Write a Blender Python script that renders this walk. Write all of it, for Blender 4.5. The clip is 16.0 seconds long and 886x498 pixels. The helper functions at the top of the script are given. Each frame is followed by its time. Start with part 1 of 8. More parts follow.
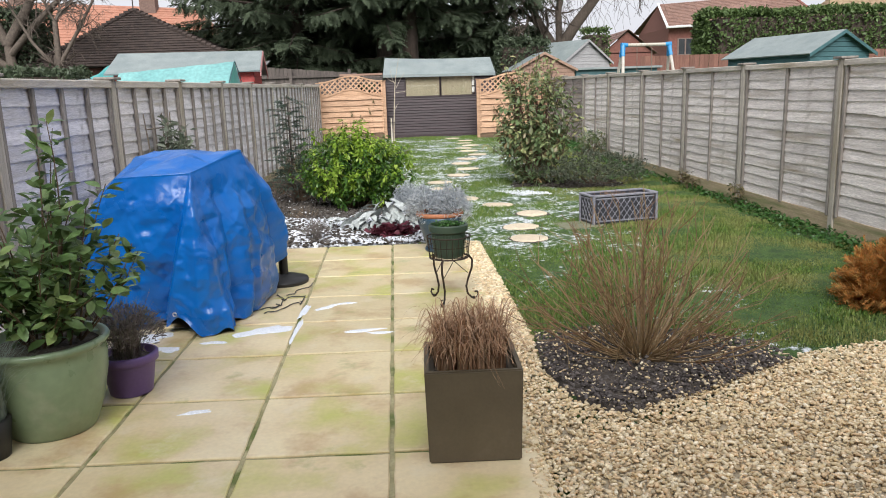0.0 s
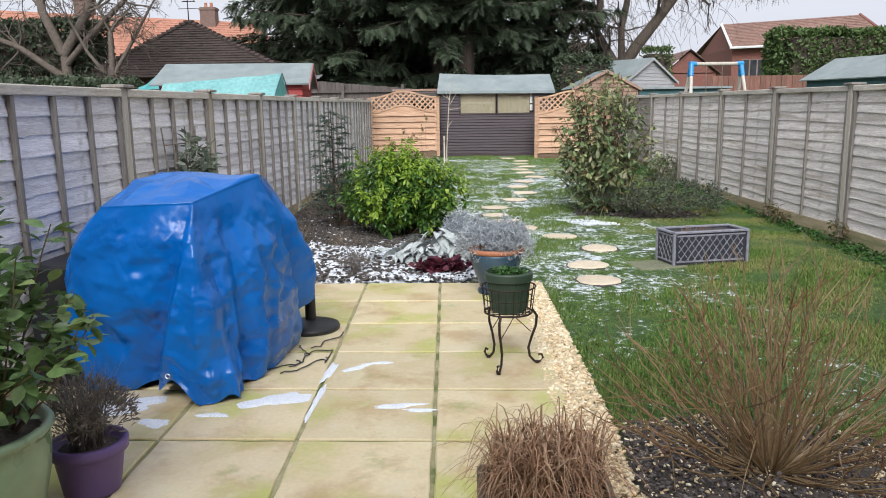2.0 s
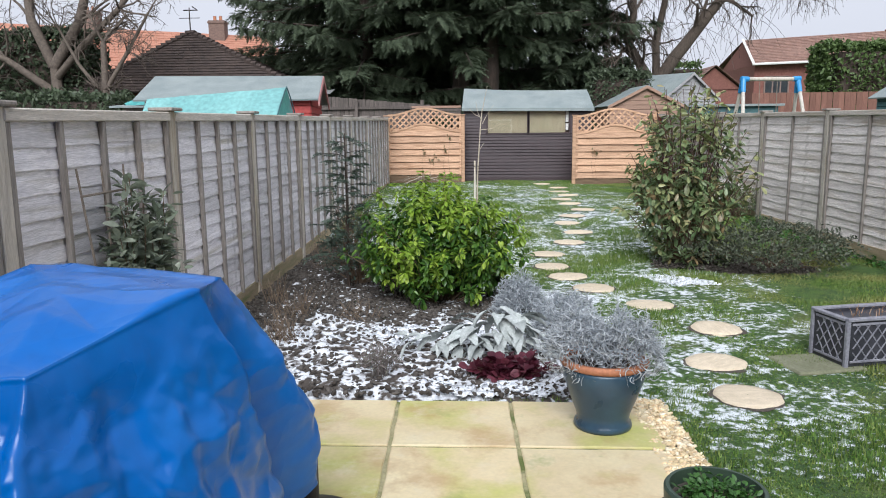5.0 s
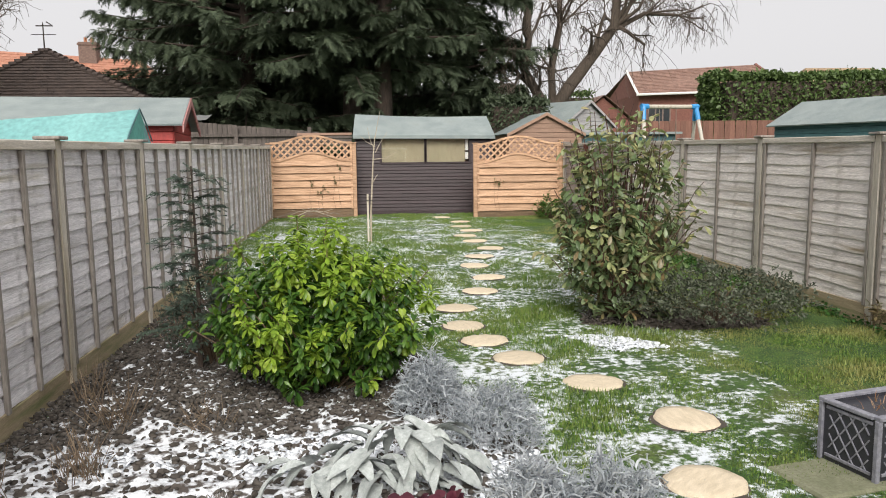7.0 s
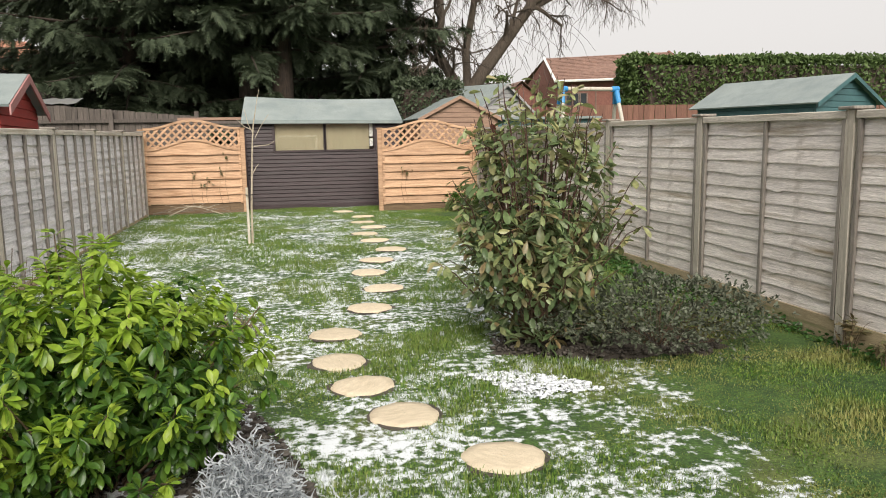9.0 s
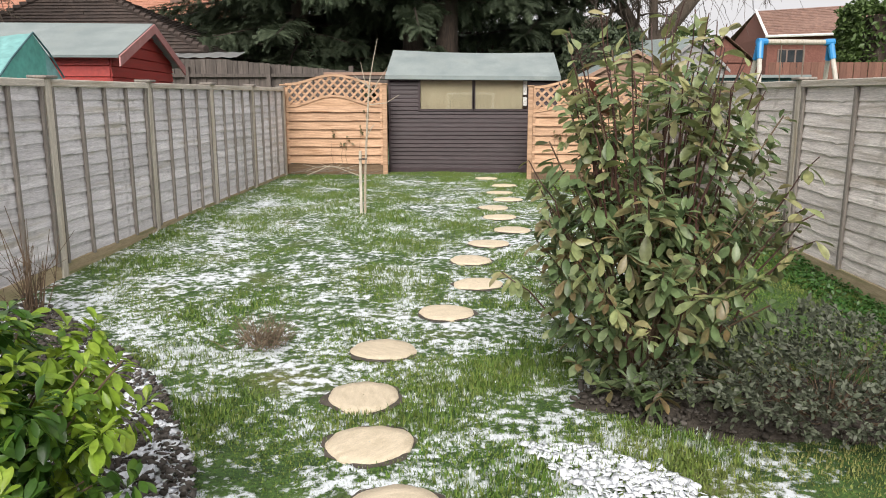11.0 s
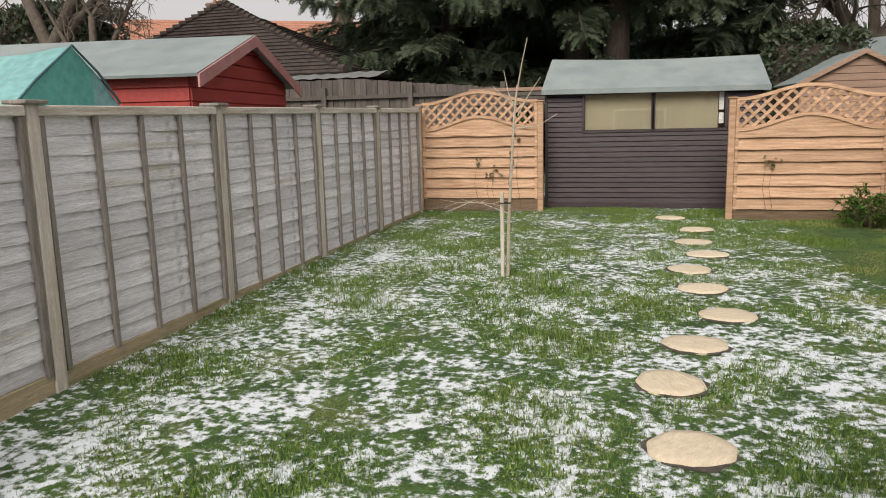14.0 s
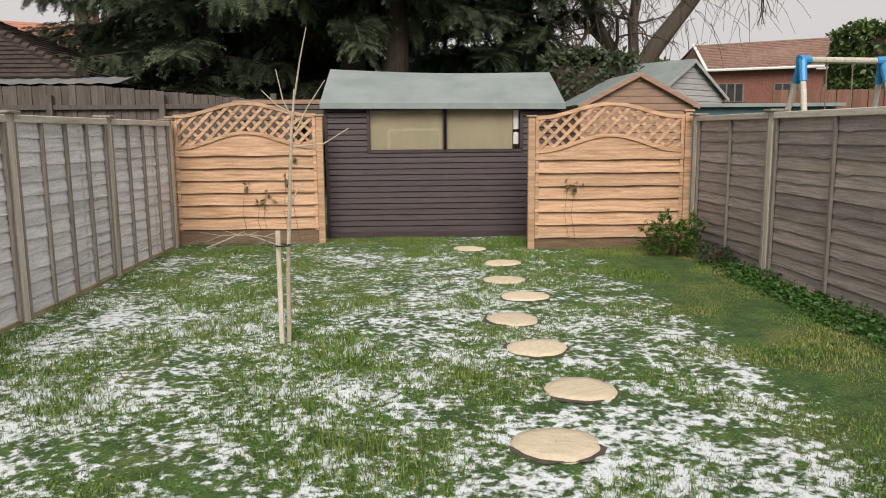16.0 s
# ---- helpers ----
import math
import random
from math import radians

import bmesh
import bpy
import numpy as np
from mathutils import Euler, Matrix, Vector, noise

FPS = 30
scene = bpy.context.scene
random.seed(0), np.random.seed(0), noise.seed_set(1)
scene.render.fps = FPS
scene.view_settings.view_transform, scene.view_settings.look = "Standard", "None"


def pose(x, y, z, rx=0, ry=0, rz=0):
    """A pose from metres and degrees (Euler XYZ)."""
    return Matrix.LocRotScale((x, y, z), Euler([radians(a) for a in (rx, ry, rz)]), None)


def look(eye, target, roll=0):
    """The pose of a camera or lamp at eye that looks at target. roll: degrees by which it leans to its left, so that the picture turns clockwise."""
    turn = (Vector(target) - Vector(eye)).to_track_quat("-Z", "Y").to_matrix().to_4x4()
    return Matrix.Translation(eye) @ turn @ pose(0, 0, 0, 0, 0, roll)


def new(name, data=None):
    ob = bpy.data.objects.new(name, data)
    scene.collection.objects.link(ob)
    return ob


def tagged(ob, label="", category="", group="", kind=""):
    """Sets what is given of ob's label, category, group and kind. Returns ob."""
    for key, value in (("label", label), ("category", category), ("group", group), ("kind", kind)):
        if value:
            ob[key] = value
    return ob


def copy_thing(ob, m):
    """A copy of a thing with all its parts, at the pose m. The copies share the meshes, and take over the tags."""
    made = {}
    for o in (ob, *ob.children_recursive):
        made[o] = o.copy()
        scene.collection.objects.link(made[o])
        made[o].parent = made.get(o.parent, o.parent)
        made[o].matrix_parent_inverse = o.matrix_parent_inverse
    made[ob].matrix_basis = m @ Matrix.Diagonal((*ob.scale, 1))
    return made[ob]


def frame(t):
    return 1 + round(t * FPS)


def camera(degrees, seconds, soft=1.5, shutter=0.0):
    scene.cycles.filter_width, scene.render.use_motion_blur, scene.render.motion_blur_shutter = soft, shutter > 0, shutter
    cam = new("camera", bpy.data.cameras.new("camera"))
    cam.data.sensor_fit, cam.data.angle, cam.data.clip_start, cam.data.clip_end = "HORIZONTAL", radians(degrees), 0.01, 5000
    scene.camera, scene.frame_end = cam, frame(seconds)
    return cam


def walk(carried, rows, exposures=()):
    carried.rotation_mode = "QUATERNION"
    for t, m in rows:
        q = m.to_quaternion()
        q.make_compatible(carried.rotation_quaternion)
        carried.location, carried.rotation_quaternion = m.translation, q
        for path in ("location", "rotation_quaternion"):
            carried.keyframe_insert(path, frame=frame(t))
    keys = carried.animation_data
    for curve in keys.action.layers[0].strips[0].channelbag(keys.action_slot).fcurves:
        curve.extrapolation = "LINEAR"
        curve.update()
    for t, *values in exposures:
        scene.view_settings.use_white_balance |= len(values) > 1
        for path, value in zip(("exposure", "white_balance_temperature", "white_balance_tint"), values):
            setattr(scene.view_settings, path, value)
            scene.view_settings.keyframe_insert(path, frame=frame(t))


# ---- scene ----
cam = camera(60.8, 16.0, 1.0)
METRES, EYE, TILT, LEAN, TURN = 12.9, 1.56, 0.0, 0.0, -1.5
ROWS = [
    (0.0, 0.0, 0.0, 0.0, -0.38, -11.67, 1.84),
    (0.5, -0.0058, 0.0238, 0.0007, 0.49, -11.52, 1.51),
    (1.0, -0.0076, 0.0397, 0.0013, 1.78, -11.0, 1.17),
    (1.5, -0.0042, 0.0578, 0.0017, 2.71, -10.6, 0.97),
    (2.0, -0.0041, 0.0814, -0.0003, 3.65, -10.31, 0.77),
    (2.5, -0.0037, 0.1074, 0.0007, 4.52, -10.28, 0.66),
    (3.0, -0.0007, 0.1401, 0.0016, 5.1, -10.33, 0.57),
    (5.5, -0.0495, 0.2927, 0.0071, 3.82, -8.43, 0.52),
    (6.0, -0.0483, 0.3261, 0.0066, 2.31, -7.67, 0.55),
    (6.5, -0.0464, 0.3555, 0.0063, -0.26, -7.27, 0.59),
    (7.0, -0.0464, 0.3878, 0.0078, -3.52, -7.11, 0.62),
    (7.5, -0.0415, 0.4186, 0.0061, -7.12, -7.08, 0.71),
    (8.0, -0.0327, 0.4479, 0.0065, -10.54, -7.22, 0.64),
    (10.5, 0.0425, 0.6013, 0.0009, 0.66, -10.36, 0.58),
    (11.0, 0.0587, 0.6271, 0.0059, 4.96, -11.04, -0.01),
    (11.5, 0.0641, 0.6628, 0.0081, 4.12, -5.86, 0.5),
    (12.0, 0.0677, 0.6932, 0.0079, 5.95, -3.4, 1.39),
    (12.5, 0.0689, 0.7331, 0.0096, 12.48, -2.4, 0.66),
    (13.0, 0.0578, 0.7648, 0.0074, 15.16, -5.7, 0.53),
    (13.5, 0.0429, 0.794, 0.0091, 16.48, -8.69, 1.54),
    (14.0, 0.0321, 0.8294, 0.0085, 16.95, -9.52, 1.34),
    (14.5, 0.0211, 0.8582, 0.0077, 14.77, -10.12, 0.51),
    (15.0, 0.0104, 0.8952, 0.0068, 8.76, -10.22, 0.64),
    (15.5, 0.0071, 0.9261, 0.0049, 4.18, -9.36, 0.94),
    (16.0, 0.0032, 0.953, 0.0069, -0.05, -8.35, 0.5),
]
EXPOSURES = [(0.0, 0.47, 6250, 10), (1.0, 0.43, 6080, 10), (3.0, 0.38, 6000, 10), (6.0, 0.33, 5880, 10), (7.0, 0.36, 6600, 9), (8.0, 0.4, 7000, 8), (11.0, 0.42, 6600, 10), (12.5, 0.36, 6750, 10), (14.0, 0.06, 6800, 10), (16.0, 0.08, 6850, 10)]
walk(cam, [(t, pose(0, 0, EYE, TILT, LEAN, TURN) @ pose(METRES * x, METRES * y, METRES * z, 90 + pitch, roll, yaw)) for t, x, y, z, yaw, pitch, roll in ROWS], EXPOSURES)

# ---- world, sun, exposure ----
world = bpy.data.worlds.new("overcast_sky")
scene.world = world
world.use_nodes = True
wn, wl = world.node_tree.nodes, world.node_tree.links
sky = wn.new("ShaderNodeTexSky")
sky.sky_type, sky.sun_disc = "NISHITA", False
sky.sun_elevation, sky.sun_rotation = radians(39), radians(182)
sky.dust_density = 4.0
grey = wn.new("ShaderNodeHueSaturation")
grey.inputs["Saturation"].default_value = 0.12
cloud = wn.new("ShaderNodeMix")
cloud.data_type = "RGBA"
cloud.inputs[0].default_value = 0.75
cloud.inputs[7].default_value = (7.6, 7.5, 7.8, 1)
wl.new(sky.outputs[0], grey.inputs["Color"])
wl.new(grey.outputs[0], cloud.inputs[6])
wl.new(cloud.outputs[2], wn["Background"].inputs[0])
wn["Background"].inputs[1].default_value = 0.092
sun = new("sun", bpy.data.lights.new("sun", "SUN"))
sun.data.energy, sun.data.angle, sun.data.color = 2.95, radians(35), (1.0, 0.97, 0.92)
sun.matrix_basis = look((-0.5, -9, 10.5), (0, 4, 0))

rng = np.random.default_rng(7)


# ---- materials ----
def mat(name, a, b, rough=0.8, scale=6.0, stretch=(1, 1, 1), bump=0.15, fine=60.0, metal=0.0, vary=0.0, island=0.0,
        stain=None, stain_at=(0.55, 0.7), stain_scale=1.5, coords="Object", spec=0.5, speck=0.18):
    """Two-tone surface: a and b mixed by noise, fine grain, optional stain, per-object and per-island change of value."""
    m = bpy.data.materials.new(name)
    m.use_nodes = True
    n, l = m.node_tree.nodes, m.node_tree.links
    bsdf = n["Principled BSDF"]
    tc = n.new("ShaderNodeTexCoord")
    info = n.new("ShaderNodeObjectInfo")
    shift = n.new("ShaderNodeVectorMath")
    shift.operation = "MULTIPLY_ADD"
    shift.inputs[1].default_value = stretch
    l.new(tc.outputs[coords], shift.inputs[0])
    if vary:
        off = n.new("ShaderNodeMath")
        off.operation = "MULTIPLY"
        off.inputs[1].default_value = 37.0
        l.new(info.outputs["Random"], off.inputs[0])
        l.new(off.outputs[0], shift.inputs[2])
    n1 = n.new("ShaderNodeTexNoise")
    n1.inputs["Scale"].default_value, n1.inputs["Detail"].default_value = scale, 5
    l.new(shift.outputs[0], n1.inputs["Vector"])
    n2 = n.new("ShaderNodeTexNoise")
    n2.inputs["Scale"].default_value, n2.inputs["Detail"].default_value = fine, 3
    l.new(shift.outputs[0], n2.inputs["Vector"])
    r1 = n.new("ShaderNodeMapRange")
    r1.inputs[1].default_value, r1.inputs[2].default_value = 0.32, 0.68
    l.new(n1.outputs[0], r1.inputs[0])
    mix = n.new("ShaderNodeMix")
    mix.data_type = "RGBA"
    mix.inputs[6].default_value, mix.inputs[7].default_value = (*a, 1), (*b, 1)
    l.new(r1.outputs[0], mix.inputs[0])
    out = mix.outputs[2]
    if stain:
        n3 = n.new("ShaderNodeTexNoise")
        n3.inputs["Scale"].default_value, n3.inputs["Detail"].default_value = stain_scale, 6
        l.new(shift.outputs[0], n3.inputs["Vector"])
        r3 = n.new("ShaderNodeMapRange")
        r3.inputs[1].default_value, r3.inputs[2].default_value = stain_at
        l.new(n3.outputs[0], r3.inputs[0])
        ms = n.new("ShaderNodeMix")
        ms.data_type = "RGBA"
        ms.inputs[7].default_value = (*stain, 1)
        l.new(r3.outputs[0], ms.inputs[0])
        l.new(out, ms.inputs[6])
        out = ms.outputs[2]
    val = n.new("ShaderNodeHueSaturation")
    l.new(out, val.inputs["Color"])
    grain = n.new("ShaderNodeMapRange")
    grain.inputs[1].default_value, grain.inputs[2].default_value = 0.3, 0.7
    grain.inputs[3].default_value, grain.inputs[4].default_value = 1 - speck, 1 + speck
    l.new(n2.outputs[0], grain.inputs[0])
    v = grain.outputs[0]
    for amount, source in ((vary, info.outputs["Random"]), (island, None)):
        if amount:
            if source is None:
                geo = n.new("ShaderNodeNewGeometry")
                source = geo.outputs["Random Per Island"]
            rr = n.new("ShaderNodeMapRange")
            rr.inputs[3].default_value, rr.inputs[4].default_value = 1 - amount, 1 + amount
            l.new(source, rr.inputs[0])
            mm = n.new("ShaderNodeMath")
            mm.operation = "MULTIPLY"
            l.new(v, mm.inputs[0])
            l.new(rr.outputs[0], mm.inputs[1])
            v = mm.outputs[0]
    l.new(v, val.inputs["Value"])
    l.new(val.outputs[0], bsdf.inputs["Base Color"])
    rg = n.new("ShaderNodeMapRange")
    rg.inputs[3].default_value, rg.inputs[4].default_value = max(0.02, rough - 0.12), min(1, rough + 0.12)
    l.new(n1.outputs[0], rg.inputs[0])
    l.new(rg.outputs[0], bsdf.inputs["Roughness"])
    bsdf.inputs["Metallic"].default_value = metal
    bsdf.inputs["Specular IOR Level"].default_value = spec
    if bump:
        add = n.new("ShaderNodeMath")
        add.operation = "MULTIPLY_ADD"
        add.inputs[1].default_value = 0.4
        l.new(n2.outputs[0], add.inputs[0])
        l.new(n1.outputs[0], add.inputs[2])
        bp = n.new("ShaderNodeBump")
        bp.inputs["Strength"].default_value, bp.inputs["Distance"].default_value = bump, 0.02
        l.new(add.outputs[0], bp.inputs["Height"])
        l.new(bp.outputs[0], bsdf.inputs["Normal"])
    return m


def leaf_mat(name, colours, rough=0.45, edge=0.5, spec=0.4, translucent=0.25):
    """Leaves: a ramp of colours picked leaf by leaf, with some light coming through."""
    m = bpy.data.materials.new(name)
    m.use_nodes = True
    n, l = m.node_tree.nodes, m.node_tree.links
    bsdf = n["Principled BSDF"]
    geo = n.new("ShaderNodeNewGeometry")
    ramp = n.new("ShaderNodeValToRGB")
    while len(ramp.color_ramp.elements) < len(colours):
        ramp.color_ramp.elements.new(0.5)
    for i, (e, c) in enumerate(zip(ramp.color_ramp.elements, colours)):
        e.position, e.color = i / max(1, len(colours) - 1), (*c, 1)
    l.new(geo.outputs["Random Per Island"], ramp.inputs[0])
    tc = n.new("ShaderNodeTexCoord")
    nz = n.new("ShaderNodeTexNoise")
    nz.inputs["Scale"].default_value, nz.inputs["Detail"].default_value = 35, 3
    l.new(tc.outputs["Object"], nz.inputs["Vector"])
    hs = n.new("ShaderNodeHueSaturation")
    mr = n.new("ShaderNodeMapRange")
    mr.inputs[1].default_value, mr.inputs[2].default_value = 0.3, 0.7
    mr.inputs[3].default_value, mr.inputs[4].default_value = 0.75, 1.25
    l.new(nz.outputs[0], mr.inputs[0])
    l.new(mr.outputs[0], hs.inputs["Value"])
    l.new(ramp.outputs[0], hs.inputs["Color"])
    l.new(hs.outputs[0], bsdf.inputs["Base Color"])
    bsdf.inputs["Roughness"].default_value = rough
    bsdf.inputs["Specular IOR Level"].default_value = spec
    if translucent:
        tr = n.new("ShaderNodeBsdfTranslucent")
        mx = n.new("ShaderNodeMixShader")
        mx.inputs[0].default_value = translucent
        l.new(hs.outputs[0], tr.inputs[0])
        l.new(bsdf.outputs[0], mx.inputs[1])
        l.new(tr.outputs[0], mx.inputs[2])
        l.new(mx.outputs[0], n["Material Output"].inputs[0])
    return m


def snow_cover(n, l, low, high):
    """How much thawing snow lies at a place of the lawn: drifts about a metre wide, broken up by the blades."""
    tc = n.new("ShaderNodeTexCoord")
    flat = n.new("ShaderNodeVectorMath")
    flat.operation = "MULTIPLY"
    flat.inputs[1].default_value = (1, 1, 0)
    l.new(tc.outputs["Object"], flat.inputs[0])
    total = None
    for scale, detail, weight in ((0.75, 2, 0.26), (4.6, 4, 0.52), (17, 6, 0.72)):
        nz = n.new("ShaderNodeTexNoise")
        nz.inputs["Scale"].default_value, nz.inputs["Detail"].default_value = scale, detail
        nz.inputs["Roughness"].default_value = 0.62
        l.new(flat.outputs[0], nz.inputs["Vector"])
        ma = n.new("ShaderNodeMath")
        ma.operation = "MULTIPLY_ADD"
        ma.inputs[1].default_value = weight
        l.new(nz.outputs[0], ma.inputs[0])
        if total is not None:
            l.new(total, ma.inputs[2])
        else:
            ma.inputs[2].default_value = 0
        total = ma.outputs[0]
    sep = n.new("ShaderNodeSeparateXYZ")
    l.new(tc.outputs["Object"], sep.inputs[0])
    for axis, a, b, weight in ((0, 2.25, 3.5, -0.6), (1, 19.5, 22.0, -0.05), (1, 8.6, 5.8, -0.10)):
        mr = n.new("ShaderNodeMapRange")
        mr.inputs[1].default_value, mr.inputs[2].default_value = a, b
        mr.inputs[3].default_value, mr.inputs[4].default_value = 0, weight
        l.new(sep.outputs[axis], mr.inputs[0])
        ad = n.new("ShaderNodeMath")
        l.new(total, ad.inputs[0])
        l.new(mr.outputs[0], ad.inputs[1])
        total = ad.outputs[0]
    out = n.new("ShaderNodeMapRange")
    out.inputs[1].default_value, out.inputs[2].default_value = low, high
    l.new(total, out.inputs[0])
    return out.outputs[0]


def snowy(m, low, high, snow=(0.67, 0.70, 0.74)):
    """Lay the lawn's snow over a material's base colour."""
    n, l = m.node_tree.nodes, m.node_tree.links
    bsdf = n["Principled BSDF"]
    old = bsdf.inputs["Base Color"].links[0].from_socket
    mx = n.new("ShaderNodeMix")
    mx.data_type = "RGBA"
    mx.inputs[7].default_value = (*snow, 1)
    l.new(snow_cover(n, l, low, high), mx.inputs[0])
    l.new(old, mx.inputs[6])
    l.new(mx.outputs[2], bsdf.inputs["Base Color"])
    return m


def patchy(m, colour, scale, low, high, most, east=None):
    """Lay broad worn patches of another colour over a material."""
    n, l = m.node_tree.nodes, m.node_tree.links
    bsdf = n["Principled BSDF"]
    old = bsdf.inputs["Base Color"].links[0].from_socket
    tc = n.new("ShaderNodeTexCoord")
    nz = n.new("ShaderNodeTexNoise")
    nz.inputs["Scale"].default_value, nz.inputs["Detail"].default_value, nz.inputs["Roughness"].default_value = scale, 5, 0.65
    mr = n.new("ShaderNodeMapRange")
    mr.inputs[1].default_value, mr.inputs[2].default_value, mr.inputs[4].default_value = low, high, most
    mx = n.new("ShaderNodeMix")
    mx.data_type = "RGBA"
    mx.inputs[7].default_value = (*colour, 1)
    l.new(tc.outputs["Object"], nz.inputs["Vector"])
    l.new(nz.outputs[0], mr.inputs[0])
    share = mr.outputs[0]
    if east:
        sep, ramp, times = n.new("ShaderNodeSeparateXYZ"), n.new("ShaderNodeMapRange"), n.new("ShaderNodeMath")
        times.operation = "MULTIPLY"
        ramp.inputs[1].default_value, ramp.inputs[2].default_value, ramp.inputs[3].default_value = *east, 0.22
        l.new(tc.outputs["Object"], sep.inputs[0])
        l.new(sep.outputs[0], ramp.inputs[0])
        l.new(share, times.inputs[0])
        l.new(ramp.outputs[0], times.inputs[1])
        share = times.outputs[0]
    l.new(share, mx.inputs[0])
    l.new(old, mx.inputs[6])
    l.new(mx.outputs[2], bsdf.inputs["Base Color"])
    return m


M_LAWN = snowy(mat("lawn_turf", (0.021, 0.054, 0.010), (0.058, 0.112, 0.021), 0.95, 7, bump=0.7, fine=55, speck=0.5,
                   stain=(0.12, 0.13, 0.04), stain_at=(0.56, 0.74), stain_scale=1.3), 0.725, 0.82)
M_BLADE = leaf_mat("grass_blade", [(0.035, 0.08, 0.012), (0.08, 0.165, 0.022), (0.12, 0.21, 0.032), (0.19, 0.24, 0.055), (0.045, 0.105, 0.015)], 0.6, translucent=0)
M_BLADE = snowy(patchy(M_BLADE, (0.33, 0.28, 0.11), 1.1, 0.42, 0.62, 0.62, (1.4, 2.7)), 0.80, 0.90)
M_SLAB = mat("sandstone_slab", (0.75, 0.645, 0.415), (0.62, 0.485, 0.29), 0.36, 1.9, bump=0.06, fine=45, vary=0.07, speck=0.05,
             stain=(0.50, 0.50, 0.15), stain_at=(0.50, 0.68), stain_scale=1.9)
patchy(M_SLAB, (0.44, 0.27, 0.12), 2.6, 0.52, 0.66, 0.55)
patchy(M_SLAB, (0.74, 0.66, 0.50), 5.5, 0.55, 0.70, 0.5)
patchy(M_SLAB, (0.30, 0.33, 0.10), 3.3, 0.60, 0.72, 0.6)
M_JOINT = mat("mossy_mortar", (0.25, 0.23, 0.11), (0.42, 0.38, 0.23), 0.9, 9, bump=0.3,
              stain=(0.12, 0.15, 0.04), stain_at=(0.5, 0.6), stain_scale=4)
M_GRAVELBASE = mat("gravel_bed", (0.38, 0.32, 0.22), (0.52, 0.45, 0.33), 0.9, 40, bump=0.6)
M_PEBBLE = leaf_mat("pebble", [(0.737, 0.603, 0.372), (0.594, 0.463, 0.269), (0.856, 0.753, 0.538), (0.499, 0.382, 0.228), (0.784, 0.579, 0.351), (0.926, 0.845, 0.661)], 0.7, translucent=0)
M_SOIL = mat("damp_soil", (0.052, 0.043, 0.035), (0.098, 0.081, 0.066), 0.95, 14, bump=0.9, fine=70)
M_SNOWSOIL = mat("soil_with_snow", (0.056, 0.045, 0.038), (0.105, 0.087, 0.073), 0.95, 12, bump=0.9, fine=70,
                 stain=(0.78, 0.80, 0.84), stain_at=(0.42, 0.53), stain_scale=13)
M_CLOD = leaf_mat("soil_clod", [(0.040, 0.033, 0.028), (0.069, 0.058, 0.048), (0.115, 0.102, 0.091), (0.051, 0.043, 0.036)], 0.95, translucent=0)
M_CRUMB = leaf_mat("grey_soil_crumb", [(0.075, 0.063, 0.060), (0.115, 0.098, 0.092), (0.17, 0.15, 0.142), (0.055, 0.046, 0.043)], 0.95, translucent=0)
M_SNOW = mat("snow", (0.82, 0.84, 0.88), (0.75, 0.78, 0.83), 0.6, 20, bump=0.4, fine=120)
M_GREYWOOD = mat("weathered_grey_wood", (0.63, 0.605, 0.62), (0.83, 0.80, 0.815), 0.85, 4, (0.7, 6, 9), 0.5, 26, vary=0.13,
                 stain=(0.40, 0.36, 0.28), stain_at=(0.58, 0.78), stain_scale=1.2)
patchy(M_GREYWOOD, (0.27, 0.25, 0.25), 5.0, 0.60, 0.74, 0.5)
M_GREYWOOD_R = mat("silvered_warm_wood", (0.62, 0.565, 0.535), (0.86, 0.80, 0.755), 0.85, 4, (0.7, 6, 9), 0.5, 26, vary=0.12,
                   stain=(0.30, 0.24, 0.16), stain_at=(0.55, 0.75), stain_scale=1.2)
patchy(M_GREYWOOD_R, (0.34, 0.29, 0.25), 4.0, 0.60, 0.74, 0.5)
M_DARKLAP = mat("damp_purple_brown_wood", (0.23, 0.195, 0.185), (0.37, 0.32, 0.30), 0.85, 5, (0.7, 6, 9), 0.5, 30, vary=0.2,
                stain=(0.34, 0.29, 0.20), stain_at=(0.58, 0.75), stain_scale=1.2)
M_BATTEN = mat("grey_batten", (0.20, 0.175, 0.155), (0.30, 0.27, 0.24), 0.85, 6, (8, 8, 0.8), 0.3, 30, vary=0.12)
M_POST = mat("treated_post_wood", (0.45, 0.405, 0.345), (0.60, 0.55, 0.475), 0.85, 5, (9, 9, 0.7), 0.3, 30, vary=0.12,
             stain=(0.34, 0.275, 0.18), stain_at=(0.5, 0.72), stain_scale=1.5)
M_RAIL = mat("treated_rail_wood", (0.46, 0.415, 0.36), (0.62, 0.57, 0.50), 0.85, 5, (0.7, 9, 9), 0.3, 30, vary=0.12,
             stain=(0.34, 0.275, 0.18), stain_at=(0.55, 0.75), stain_scale=1.5)
M_GRAVELBOARD = mat("damp_board_wood", (0.38, 0.30, 0.19), (0.46, 0.37, 0.24), 0.85, 5, (0.8, 6, 8), 0.3, 30, vary=0.12,
                    stain=(0.22, 0.23, 0.10), stain_at=(0.48, 0.7), stain_scale=2)
M_DAMPBOARD = mat("damp_dark_board", (0.13, 0.085, 0.05), (0.22, 0.145, 0.09), 0.85, 5, (0.8, 6, 8), 0.3, 30, vary=0.12)
